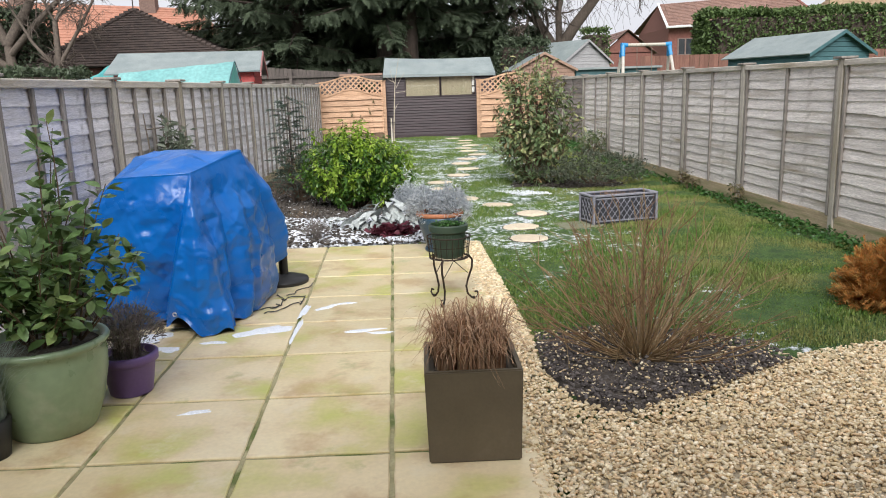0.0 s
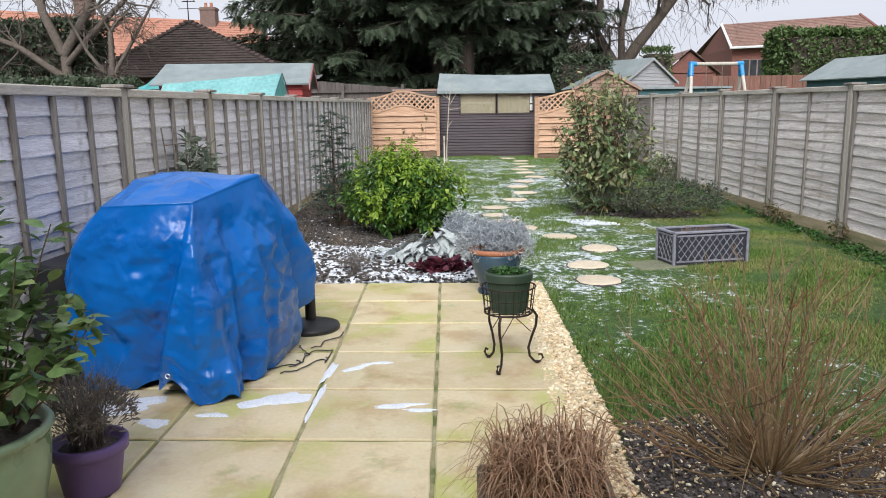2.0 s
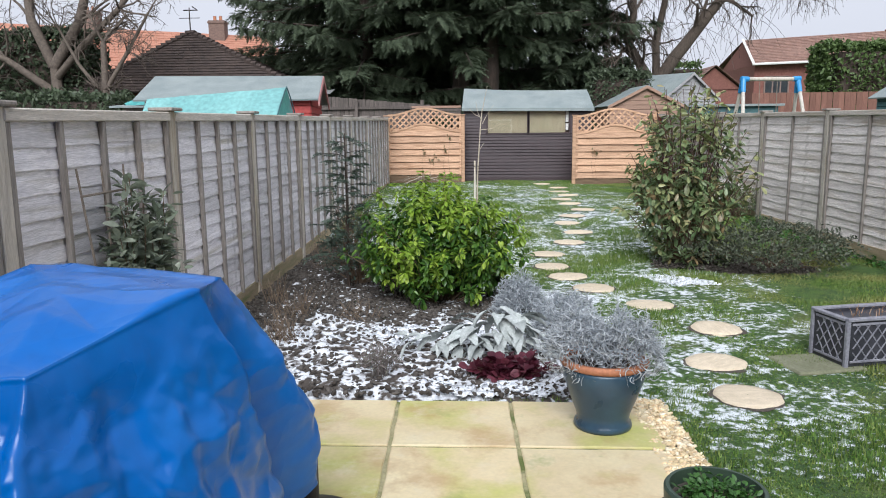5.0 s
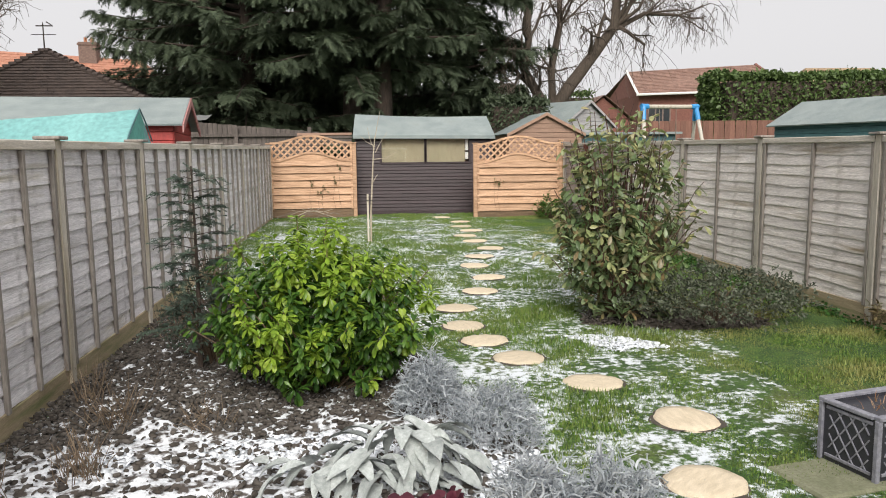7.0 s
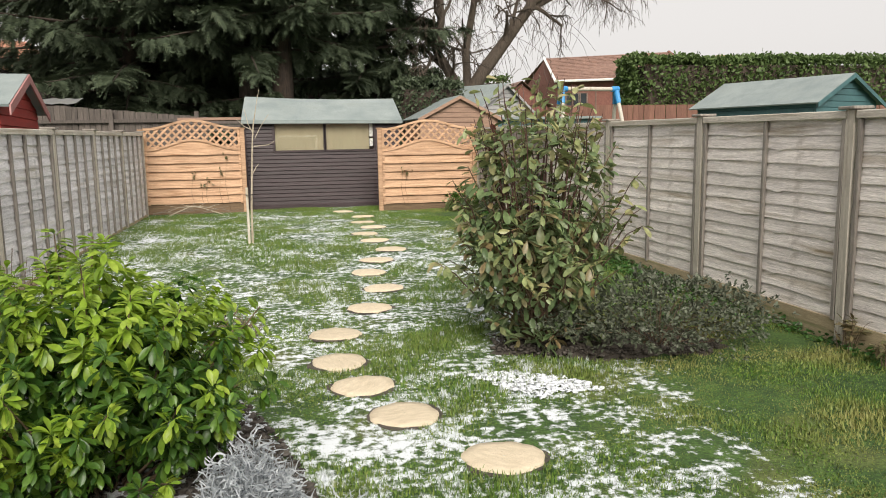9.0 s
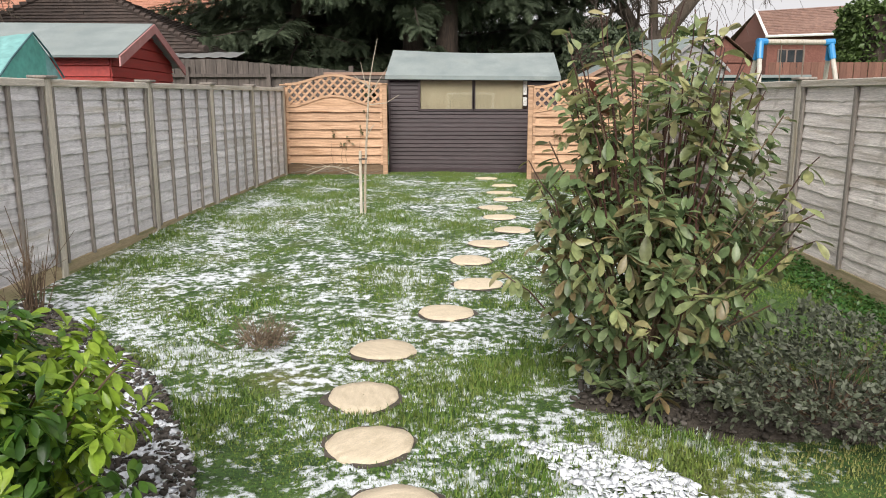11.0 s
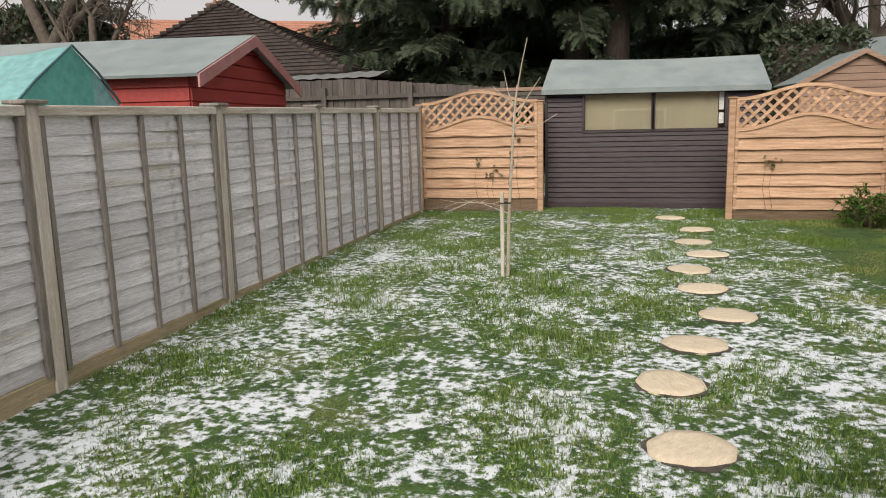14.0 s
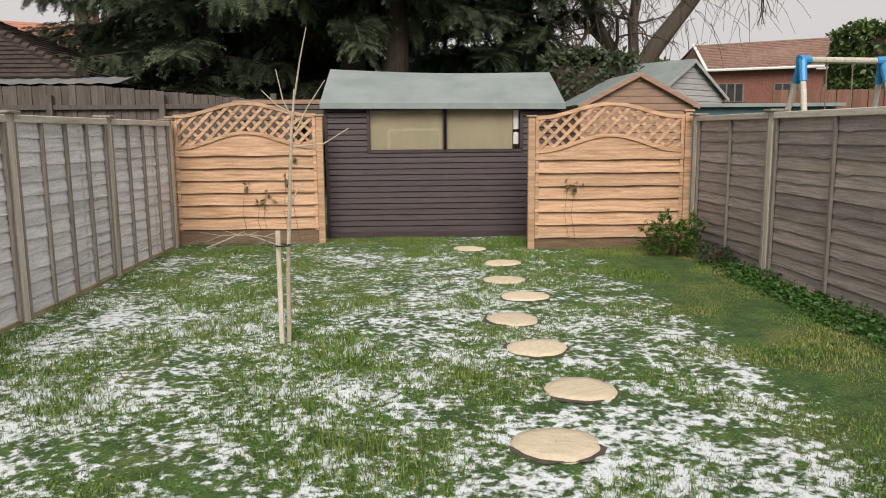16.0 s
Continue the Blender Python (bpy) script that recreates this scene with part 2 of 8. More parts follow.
M_PINE = mat("honey_pine", (0.370, 0.218, 0.127), (0.600, 0.378, 0.240), 0.7, 4, (0.6, 7, 9), 0.25, 30, vary=0.14,
             stain=(0.30, 0.16, 0.08), stain_at=(0.59, 0.70), stain_scale=3)
M_SHED = mat("dark_stained_boards", (0.028, 0.0175, 0.0195), (0.050, 0.032, 0.0355), 0.5, 5, (0.8, 6, 9), 0.2, 40, vary=0.16)
M_FELT = mat("green_grey_felt", (0.20, 0.235, 0.235), (0.27, 0.305, 0.30), 0.9, 3, bump=0.25, fine=150,
             stain=(0.22, 0.25, 0.24), stain_at=(0.55, 0.75), stain_scale=1.5)
M_BLIND = mat("cream_blind", (0.33, 0.29, 0.19), (0.38, 0.335, 0.225), 0.8, 2, speck=0.05, bump=0.05)
M_WHITE = mat("white_paint", (0.78, 0.77, 0.74), (0.70, 0.69, 0.66), 0.5, 3, bump=0.05)
M_RED = mat("red_boards", (0.268, 0.024, 0.020), (0.366, 0.040, 0.031), 0.55, 4, (0.8, 6, 6), 0.15, 40, vary=0.1)
M_REDTRIM = mat("faded_red_trim", (0.38, 0.16, 0.15), (0.46, 0.24, 0.23), 0.6, 5, bump=0.1)
M_TEAL = mat("teal_sheet", (0.15, 0.34, 0.335), (0.20, 0.41, 0.40), 0.5, 2, bump=0.3, fine=15)
M_TEALDARK = mat("teal_boards", (0.04, 0.10, 0.11), (0.06, 0.14, 0.15), 0.6, 4, bump=0.1, vary=0.1)
M_PINKWOOD = mat("tan_shed_boards", (0.25, 0.155, 0.112), (0.34, 0.215, 0.155), 0.75, 4, (0.8, 6, 6), 0.2, 30, vary=0.1)
M_GREYBOARD = mat("grey_weatherboard", (0.32, 0.31, 0.31), (0.42, 0.41, 0.41), 0.8, 4, (0.8, 6, 6), 0.2, 30, vary=0.1)
M_BROWNFENCE = mat("old_brown_fence", (0.076, 0.063, 0.056), (0.130, 0.108, 0.095), 0.9, 4, (6, 6, 0.7), 0.3, 30, vary=0.2)
M_BLUEPLASTIC = mat("blue_plastic", (0.03, 0.22, 0.5), (0.04, 0.27, 0.58), 0.4, 4, speck=0.05, bump=0.03)
M_TARP = mat("blue_tarpaulin", (0.002, 0.098, 0.39), (0.002, 0.132, 0.48), 0.30, 3, speck=0.04, bump=0.04, fine=25, spec=0.42)


def crumpled(m, scales, strength, distance):
    """Add the small flat facets and sharp lines of crumpled plastic sheet to a material's relief."""
    n, l = m.node_tree.nodes, m.node_tree.links
    tc, warp, mixv = n.new("ShaderNodeTexCoord"), n.new("ShaderNodeTexNoise"), n.new("ShaderNodeVectorMath")
    warp.inputs["Scale"].default_value = 3
    mixv.operation = "MULTIPLY_ADD"
    mixv.inputs[1].default_value = (0.35, 0.35, 0.35)
    l.new(tc.outputs["Object"], warp.inputs["Vector"])
    l.new(warp.outputs["Color"], mixv.inputs[0])
    l.new(tc.outputs["Object"], mixv.inputs[2])
    total = None
    for scale, weight in scales:
        vo, ma = n.new("ShaderNodeTexVoronoi"), n.new("ShaderNodeMath")
        vo.inputs["Scale"].default_value = scale
        ma.operation = "MULTIPLY_ADD"
        ma.inputs[1].default_value, ma.inputs[2].default_value = weight, 0
        l.new(mixv.outputs[0], vo.inputs["Vector"])
        l.new(vo.outputs["Distance"], ma.inputs[0])
        if total:
            l.new(total, ma.inputs[2])
        total = ma.outputs[0]
    bp = n.new("ShaderNodeBump")
    bp.inputs["Strength"].default_value, bp.inputs["Distance"].default_value = strength, distance
    l.new(total, bp.inputs["Height"])
    bsdf = n["Principled BSDF"]
    l.new(bsdf.inputs["Normal"].links[0].from_socket, bp.inputs["Normal"])
    l.new(bp.outputs[0], bsdf.inputs["Normal"])
    return m


crumpled(M_TARP, ((2.2, 1.0), (9, 0.25)), 0.4, 0.05)
M_BLACK = mat("black_plastic", (0.012, 0.012, 0.013), (0.022, 0.022, 0.023), 0.5, 6, speck=0.05, bump=0.08)
M_IRON = mat("rusty_black_iron", (0.022, 0.018, 0.015), (0.055, 0.034, 0.022), 0.6, 25, bump=0.2, metal=0.5)
M_METAL = mat("steel", (0.55, 0.55, 0.55), (0.65, 0.65, 0.65), 0.35, 20, bump=0.05, metal=1.0)
M_GREENGLAZE = mat("green_glaze", (0.18, 0.25, 0.15), (0.24, 0.32, 0.20), 0.3, 4, speck=0.05, bump=0.05, fine=25,
                   stain=(0.32, 0.36, 0.25), stain_at=(0.58, 0.75), stain_scale=5)
M_PURPLE = mat("purple_plastic", (0.11, 0.065, 0.20), (0.14, 0.085, 0.25), 0.5, 5, speck=0.05, bump=0.05)
M_PLANTER = mat("brown_fibre_planter", (0.088, 0.072, 0.047), (0.13, 0.106, 0.07), 0.55, 3, speck=0.05, bump=0.1, fine=70,
                stain=(0.2, 0.17, 0.13), stain_at=(0.6, 0.8), stain_scale=4)
M_GREENPLASTIC = mat("dark_green_pot", (0.028, 0.05, 0.032), (0.04, 0.065, 0.042), 0.45, 8, speck=0.05, bump=0.05)
M_BLUEGLAZE = mat("blue_glaze", (0.022, 0.045, 0.075), (0.035, 0.075, 0.115), 0.3, 6, speck=0.05, bump=0.06)
M_TERRA = mat("terracotta", (0.36, 0.14, 0.07), (0.44, 0.19, 0.10), 0.8, 8, bump=0.1)
M_TROUGH = mat("dark_metal_trough", (0.022, 0.023, 0.03), (0.045, 0.045, 0.055), 0.5, 8, bump=0.1)
M_TROUGHTRIM = mat("worn_metal_lattice", (0.170, 0.170, 0.204), (0.289, 0.289, 0.323), 0.5, 20, bump=0.1)
M_STONE = mat("cream_stepping_stone", (0.60, 0.50, 0.36), (0.72, 0.61, 0.46), 0.75, 4, (3, 9, 1), 0.5, 50, vary=0.07)
M_BARK = mat("bark", (0.060, 0.045, 0.035), (0.105, 0.081, 0.061), 0.9, 6, (4, 4, 0.8), 0.6, 30)
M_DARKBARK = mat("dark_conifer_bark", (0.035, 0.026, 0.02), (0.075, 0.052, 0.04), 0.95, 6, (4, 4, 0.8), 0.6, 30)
M_TWIG = mat("grey_twig", (0.15, 0.12, 0.095), (0.24, 0.20, 0.16), 0.85, 12, bump=0.1)
M_DARKTWIG = mat("dark_brown_twig", (0.085, 0.065, 0.052), (0.15, 0.12, 0.095), 0.85, 12, bump=0.1)
M_PALETWIG = mat("pale_sapling_bark", (0.36, 0.30, 0.23), (0.46, 0.40, 0.31), 0.8, 12, bump=0.1)
M_STEM = mat("brown_stem", (0.10, 0.065, 0.04), (0.16, 0.11, 0.07), 0.8, 12, bump=0.1)
M_REDSTEM = leaf_mat("dogwood_stem", [(0.232, 0.107, 0.058), (0.261, 0.152, 0.080), (0.304, 0.221, 0.109), (0.131, 0.064, 0.043), (0.406, 0.289, 0.152)], 0.5, translucent=0)
M_STRAW = leaf_mat("dead_grass", [(0.391, 0.230, 0.127), (0.276, 0.149, 0.081), (0.483, 0.322, 0.196), (0.196, 0.103, 0.057), (0.552, 0.391, 0.253)], 0.6, translucent=0.15)
M_CHOISYA = leaf_mat("glossy_bush_leaf", [(0.026, 0.075, 0.014), (0.048, 0.114, 0.019), (0.088, 0.176, 0.028), (0.141, 0.255, 0.037), (0.035, 0.092, 0.016), (0.066, 0.141, 0.023)], 0.32, translucent=0.3)
M_CHOISYA_NEW = leaf_mat("young_bush_leaf", [(0.213, 0.344, 0.037), (0.295, 0.426, 0.049), (0.148, 0.262, 0.029), (0.377, 0.492, 0.074), (0.246, 0.377, 0.041)], 0.34, translucent=0.38)
M_SHOOT = mat("dark_red_shoot", (0.055, 0.025, 0.02), (0.10, 0.045, 0.035), 0.6, 12, bump=0.1)
M_PHOTINIA_NEW = leaf_mat("young_olive_leaf", [(0.216, 0.261, 0.117), (0.288, 0.324, 0.135), (0.180, 0.234, 0.108), (0.342, 0.333, 0.153), (0.306, 0.225, 0.135), (0.243, 0.297, 0.162)], 0.34)
M_PHOTINIA = leaf_mat("olive_leaf", [(0.119, 0.176, 0.074), (0.185, 0.254, 0.111), (0.089, 0.144, 0.061), (0.274, 0.312, 0.135), (0.215, 0.277, 0.147), (0.259, 0.183, 0.090), (0.126, 0.187, 0.082), (0.163, 0.222, 0.102)], 0.35)
M_REDLEAF = leaf_mat("red_young_leaf", [(0.22, 0.06, 0.05), (0.20, 0.10, 0.06), (0.26, 0.15, 0.08), (0.18, 0.17, 0.08)], 0.4)
M_CAMELLIA = leaf_mat("dark_green_leaf", [(0.07, 0.13, 0.04), (0.115, 0.195, 0.065), (0.17, 0.265, 0.095), (0.09, 0.15, 0.06), (0.28, 0.37, 0.13)], 0.32)
M_DARKLEAF = leaf_mat("dull_dark_leaf", [(0.046, 0.066, 0.037), (0.072, 0.098, 0.053), (0.098, 0.125, 0.072), (0.059, 0.072, 0.046)], 0.5)
M_GREYGREEN = leaf_mat("grey_green_leaf", [(0.075, 0.09, 0.06), (0.12, 0.14, 0.09), (0.17, 0.185, 0.135), (0.09, 0.10, 0.07)], 0.5)
M_WALLLEAF = leaf_mat("pale_grey_green_leaf", [(0.14, 0.17, 0.12), (0.21, 0.25, 0.18), (0.30, 0.33, 0.26), (0.10, 0.125, 0.085)], 0.35)
M_BLUEGREEN = leaf_mat("frosted_dark_needle", [(0.036, 0.060, 0.048), (0.066, 0.102, 0.072), (0.108, 0.144, 0.108), (0.048, 0.072, 0.054)], 0.55)
M_SILVER = leaf_mat("silver_leaf", [(0.317, 0.352, 0.378), (0.422, 0.449, 0.475), (0.546, 0.572, 0.598), (0.194, 0.220, 0.238)], 0.8)
M_LAMB = mat("woolly_silver_leaf", (0.33, 0.36, 0.345), (0.47, 0.495, 0.485), 0.95, 9, bump=0.2, fine=60, vary=0.15)
M_MAROON = leaf_mat("maroon_leaf", [(0.06, 0.012, 0.022), (0.10, 0.02, 0.035), (0.14, 0.035, 0.05)], 0.45)
M_LAVENDER = leaf_mat("faded_lavender", [(0.20, 0.17, 0.17), (0.27, 0.23, 0.22), (0.16, 0.145, 0.13), (0.23, 0.23, 0.18)], 0.8)
M_ORANGE = leaf_mat("orange_conifer", [(0.414, 0.161, 0.034), (0.506, 0.230, 0.057), (0.322, 0.149, 0.046), (0.391, 0.253, 0.069)], 0.7)
M_FESCUE = leaf_mat("blue_grass", [(0.22, 0.28, 0.25), (0.3, 0.36, 0.33), (0.17, 0.22, 0.18)], 0.7)
M_CONIFER = leaf_mat("conifer_needle", [(0.040, 0.058, 0.034), (0.062, 0.083, 0.046), (0.092, 0.116, 0.066), (0.051, 0.070, 0.041), (0.074, 0.097, 0.052)], 0.75, translucent=0.15)
M_HEDGE = leaf_mat("hedge_leaf", [(0.065, 0.111, 0.033), (0.104, 0.156, 0.046), (0.130, 0.195, 0.065), (0.078, 0.124, 0.039)], 0.5)
M_DEADLEAF = leaf_mat("brown_green_leaf", [(0.13, 0.095, 0.045), (0.19, 0.145, 0.07), (0.12, 0.13, 0.055), (0.24, 0.19, 0.11)], 0.6)
M_DRYSTEM = leaf_mat("dry_brown_stem", [(0.15, 0.105, 0.07), (0.21, 0.155, 0.105), (0.10, 0.072, 0.05), (0.26, 0.20, 0.14)], 0.7, translucent=0)
M_IVY = leaf_mat("ground_leaf", [(0.035, 0.10, 0.02), (0.06, 0.15, 0.03), (0.08, 0.18, 0.045)], 0.4)
M_BROWNTILE = mat("brown_roof_tile", (0.04, 0.029, 0.025), (0.07, 0.05, 0.042), 0.9, 5, bump=0.3, fine=20, vary=0.14)
M_ORANGETILE = mat("orange_roof_tile", (0.35, 0.155, 0.10), (0.44, 0.215, 0.145), 0.85, 3, bump=0.3, fine=12, vary=0.1)
M_REDTILE = mat("red_brown_roof_tile", (0.16, 0.092, 0.072), (0.25, 0.15, 0.115), 0.85, 3, bump=0.3, fine=12, vary=0.12)
M_BRICK = mat("red_brick", (0.163, 0.064, 0.049), (0.224, 0.097, 0.075), 0.9, 8, bump=0.3, fine=20, vary=0.12)
M_CHIMNEY = mat("sooty_brown_brick", (0.13, 0.085, 0.07), (0.20, 0.135, 0.11), 0.9, 8, bump=0.3, fine=20)
M_RENDERWALL = mat("pale_house_render", (0.5, 0.46, 0.40), (0.58, 0.54, 0.48), 0.9, 3, bump=0.2)
M_FRAME = mat("dull_brown_frame", (0.16, 0.11, 0.095), (0.22, 0.155, 0.13), 0.6, 5, bump=0.1)
M_GLASSDARK = mat("window_glass", (0.03, 0.035, 0.04), (0.05, 0.055, 0.06), 0.08, 2, bump=0)


# ---- mesh helpers ----
class Shape:
    """Gathers vertices and faces of one mesh."""

    def __init__(self):
        self.v, self.f = [], []

    def add(self, verts, faces):
        k = len(self.v)
        self.v += [tuple(p) for p in verts]
        self.f += [tuple(i + k for i in q) for q in faces]
        return self

    def box(self, x0, x1, y0, y1, z0, z1, c=0.004):
        """A box with chamfered edges."""
        bm = bmesh.new()
        bmesh.ops.create_cube(bm, size=1, matrix=Matrix.LocRotScale(((x0 + x1) / 2, (y0 + y1) / 2, (z0 + z1) / 2), None, (x1 - x0, y1 - y0, z1 - z0)))
        if c:
            bmesh.ops.bevel(bm, geom=list(bm.edges), offset=c, segments=1, affect="EDGES")
        return self.bm(bm)

    def bm(self, bm, m=None):
        if m is not None:
            bm.transform(m)
        bm.verts.index_update()
        self.add([v.co[:] for v in bm.verts], [[v.index for v in q.verts] for q in bm.faces])
        bm.free()
        return self

    def tube(self, pts, r0, r1, sides=5, cap=True):
        """A tapered tube along points."""
        pts = [Vector(p) for p in pts]
        n = len(pts)
        verts, faces = [], []
        up = Vector((0.31, 0.17, 0.93)).normalized()
        for i, p in enumerate(pts):
            d = (pts[min(i + 1, n - 1)] - pts[max(i - 1, 0)])
            d = d.normalized() if d.length > 1e-9 else Vector((0, 0, 1))
            a = d.cross(up)
            a = a.normalized() if a.length > 1e-3 else d.orthogonal().normalized()
            b = d.cross(a)
            r = r0 + (r1 - r0) * i / max(1, n - 1)
            for s in range(sides):
                w = 2 * math.pi * s / sides
                verts.append(p + (a * math.cos(w) + b * math.sin(w)) * r)
        for i in range(n - 1):
            for s in range(sides):
                t = (s + 1) % sides
                faces.append((i * sides + s, i * sides + t, (i + 1) * sides + t, (i + 1) * sides + s))
        if cap:
            faces.append(tuple(range(sides))[::-1])
            faces.append(tuple((n - 1) * sides + s for s in range(sides)))
        return self.add(verts, faces)

    def lathe(self, profile, sides=40, cx=0, cy=0):
        """A turned shape from (radius, height) pairs."""
        verts, faces = [], []
        for r, z in profile:
            for s in range(sides):
                w = 2 * math.pi * s / sides
                verts.append((cx + r * math.cos(w), cy + r * math.sin(w), z))
        for i in range(len(profile) - 1):
            for s in range(sides):
                t = (s + 1) % sides
                faces.append((i * sides + s, i * sides + t, (i + 1) * sides + t, (i + 1) * sides + s))
        faces.append(tuple(range(sides))[::-1])
        faces.append(tuple((len(profile) - 1) * sides + s for s in range(sides)))
        return self.add(verts, faces)

    def grid(self, fn, nu, nv, wrap=False):
        """A sheet of fn(i, j) points."""
        k = nu if wrap else nu + 1
        verts = [fn(i, j) for j in range(nv + 1) for i in range(k)]
        faces = [(j * k + i, j * k + (i + 1) % k, (j + 1) * k + (i + 1) % k, (j + 1) * k + i) for j in range(nv) for i in range(nu)]
        return self.add(verts, faces)

    def mesh(self, name, material, smooth=False):
        me = bpy.data.meshes.new(name)
        me.from_pydata(self.v, [], self.f)
        me.materials.append(material)
        if smooth:
            me.polygons.foreach_set("use_smooth", [True] * len(me.polygons))
        me.update()
        return me


def np_mesh(name, verts, faces, material, smooth=False):
    me = bpy.data.meshes.new(name)
    k = faces.shape[1]
    me.vertices.add(len(verts))
    me.vertices.foreach_set("co", np.ascontiguousarray(verts, dtype=np.float32).ravel())
    me.loops.add(faces.size)
    me.loops.foreach_set("vertex_index", np.ascontiguousarray(faces, dtype=np.int32).ravel())
    me.polygons.add(len(faces))
    me.polygons.foreach_set("loop_start", np.arange(0, faces.size, k, dtype=np.int32))
    me.polygons.foreach_set("loop_total", np.full(len(faces), k, dtype=np.int32))
    if smooth:
        me.polygons.foreach_set("use_smooth", np.ones(len(faces), dtype=bool))
    me.materials.append(material)
    me.update(calc_edges=True)
    me.validate()
    return me


def thing(name, label, category, group="", kind="", at=(0, 0, 0), turn=0):
    ob = new(name)
    ob.empty_display_size = 0.2
    ob.matrix_basis = pose(*at, 0, 0, turn)
    return tagged(ob, label, category, group, kind)


def part(name, shape, material, parent, label="", smooth=False, kind=""):
    me = shape.mesh(name, material, smooth) if isinstance(shape, Shape) else shape
    ob = new(name, me)
    ob.parent = parent
    return tagged(ob, label, kind=kind)


def single(name, shape, material, label, category="", kind="structure", smooth=False):
    me = shape.mesh(name, material, smooth) if isinstance(shape, Shape) else shape
    return tagged(new(name, me), label, category, "", kind)


def basis(direction, roll):
    """Rows of rotation matrices that send x to the directions, with a roll about them. direction: (n, 3)."""
    d = direction / (np.linalg.norm(direction, axis=1, keepdims=True) + 1e-9)
    up = np.tile([0.0, 0.0, 1.0], (len(d), 1))
    up[np.abs(d[:, 2]) > 0.97] = (1, 0, 0)
    s = np.cross(up, d)
    s /= np.linalg.norm(s, axis=1, keepdims=True)
    u = np.cross(d, s)
    c, k = np.cos(roll)[:, None], np.sin(roll)[:, None]
    return np.stack([d, s * c + u * k, u * c - s * k], axis=2)


def scatter(name, tv, tf, pos, rot, size, material, smooth=False):
    """Many copies of a small template joined into one mesh."""
    tv, tf = np.array(tv, float), np.array(tf)
    n = len(pos)
    v = np.einsum("nij,kj->nki", rot, tv) * np.asarray(size)[:, None, None] + pos[:, None, :]
    f = tf[None] + (np.arange(n) * len(tv))[:, None, None]
    return np_mesh(name, v.reshape(-1, 3), f.reshape(-1, tf.shape[1]), material, smooth)


def leaf_template(width=0.36, fold=0.06, droop=0.12):
    """A pointed leaf one unit long, folded along its midrib; along x, z is its upper side."""
    v, f = [], []
    for x, w in ((0, 0.06), (0.3, 0.9), (0.6, 1.0), (0.85, 0.55), (1.0, 0.02)):
        z = -droop * x * x
        v += [(x, -w * width / 2, z + fold * w), (x, 0, z), (x, w * width / 2, z + fold * w)]
    for i in range(4):
        a = 3 * i
        f += [(a, a + 3, a + 4, a + 1), (a + 1, a + 4, a + 5, a + 2)]
    return v, f


def shrub_growth(height, radius, stems, seed, leaves_each, spread=0.5, start=0.35, lean=(0, 0), flare=0.75):
    """Branch lines rising from the base, with leaf places along their outer parts: lines, places, directions."""
    r = np.random.default_rng(seed)
    lines, places, ways = [], [], []
    for _ in range(stems):
        a = r.uniform(0, 2 * math.pi)
        q = math.sqrt(r.uniform(0, 1))
        top = height * (1 - 0.45 * q * q) * r.uniform(0.55, 1.05)
        tip = np.array([math.cos(a) * q * radius[0] + lean[0], math.sin(a) * q * radius[1] + lean[1], top])
        base = np.array([math.cos(a) * 0.06, math.sin(a) * 0.06, 0.0])
        mid = base * 0.4 + tip * 0.6
        mid[2] = tip[2] * 0.5
        mid[:2] *= flare
        mid += r.normal(0, 0.04, 3) * height
        ts = np.linspace(0, 1, 8)[:, None]
        line = (1 - ts) ** 2 * base + 2 * ts * (1 - ts) * mid + ts ** 2 * tip
        lines.append(line)
        for _ in range(leaves_each):
            t = start + (1 - start) * r.uniform(0, 1) ** 0.7
            p = (1 - t) ** 2 * base + 2 * t * (1 - t) * mid + t ** 2 * tip
            d = r.normal(0, 1, 3)
            d /= np.linalg.norm(d)
            d[2] = d[2] * 0.6 + 0.25
            places.append(p + d * r.uniform(0, spread) * 0.3 * min(radius))
            ways.append(d)
    return lines, np.array(places), np.array(ways)


def shrub(name, label, at, height, radius, stems, leaves_each, leaf, leaf_m, stem_m, seed, width=0.36, spread=0.5, start=0.35, stem_r=0.008,
          flare=0.75, lean=(0, 0), droop=0.15, category="shrub", thin=0):
    """A leafy shrub: stems and leaves under one thing."""
    top = thing(name, label, category, at=at)
    lines, places, ways = shrub_growth(height, radius, stems, seed, leaves_each, spread, start, lean, flare)
    s = Shape()
    for line in lines:
        s.tube(line, stem_r, stem_r * 0.35, 4, cap=False)
    part("stem_work", s, stem_m, top)
    r = np.random.default_rng(seed + 1)
    tv, tf = leaf_template(width, droop=droop)
    mesh = scatter("leaves", tv, tf, places, basis(ways, r.normal(0, 0.5, len(places))), leaf * r.uniform(0.6, 1.15, len(places)), leaf_m)
    part("leaves", mesh, leaf_m, top, kind="stuff")
    return top


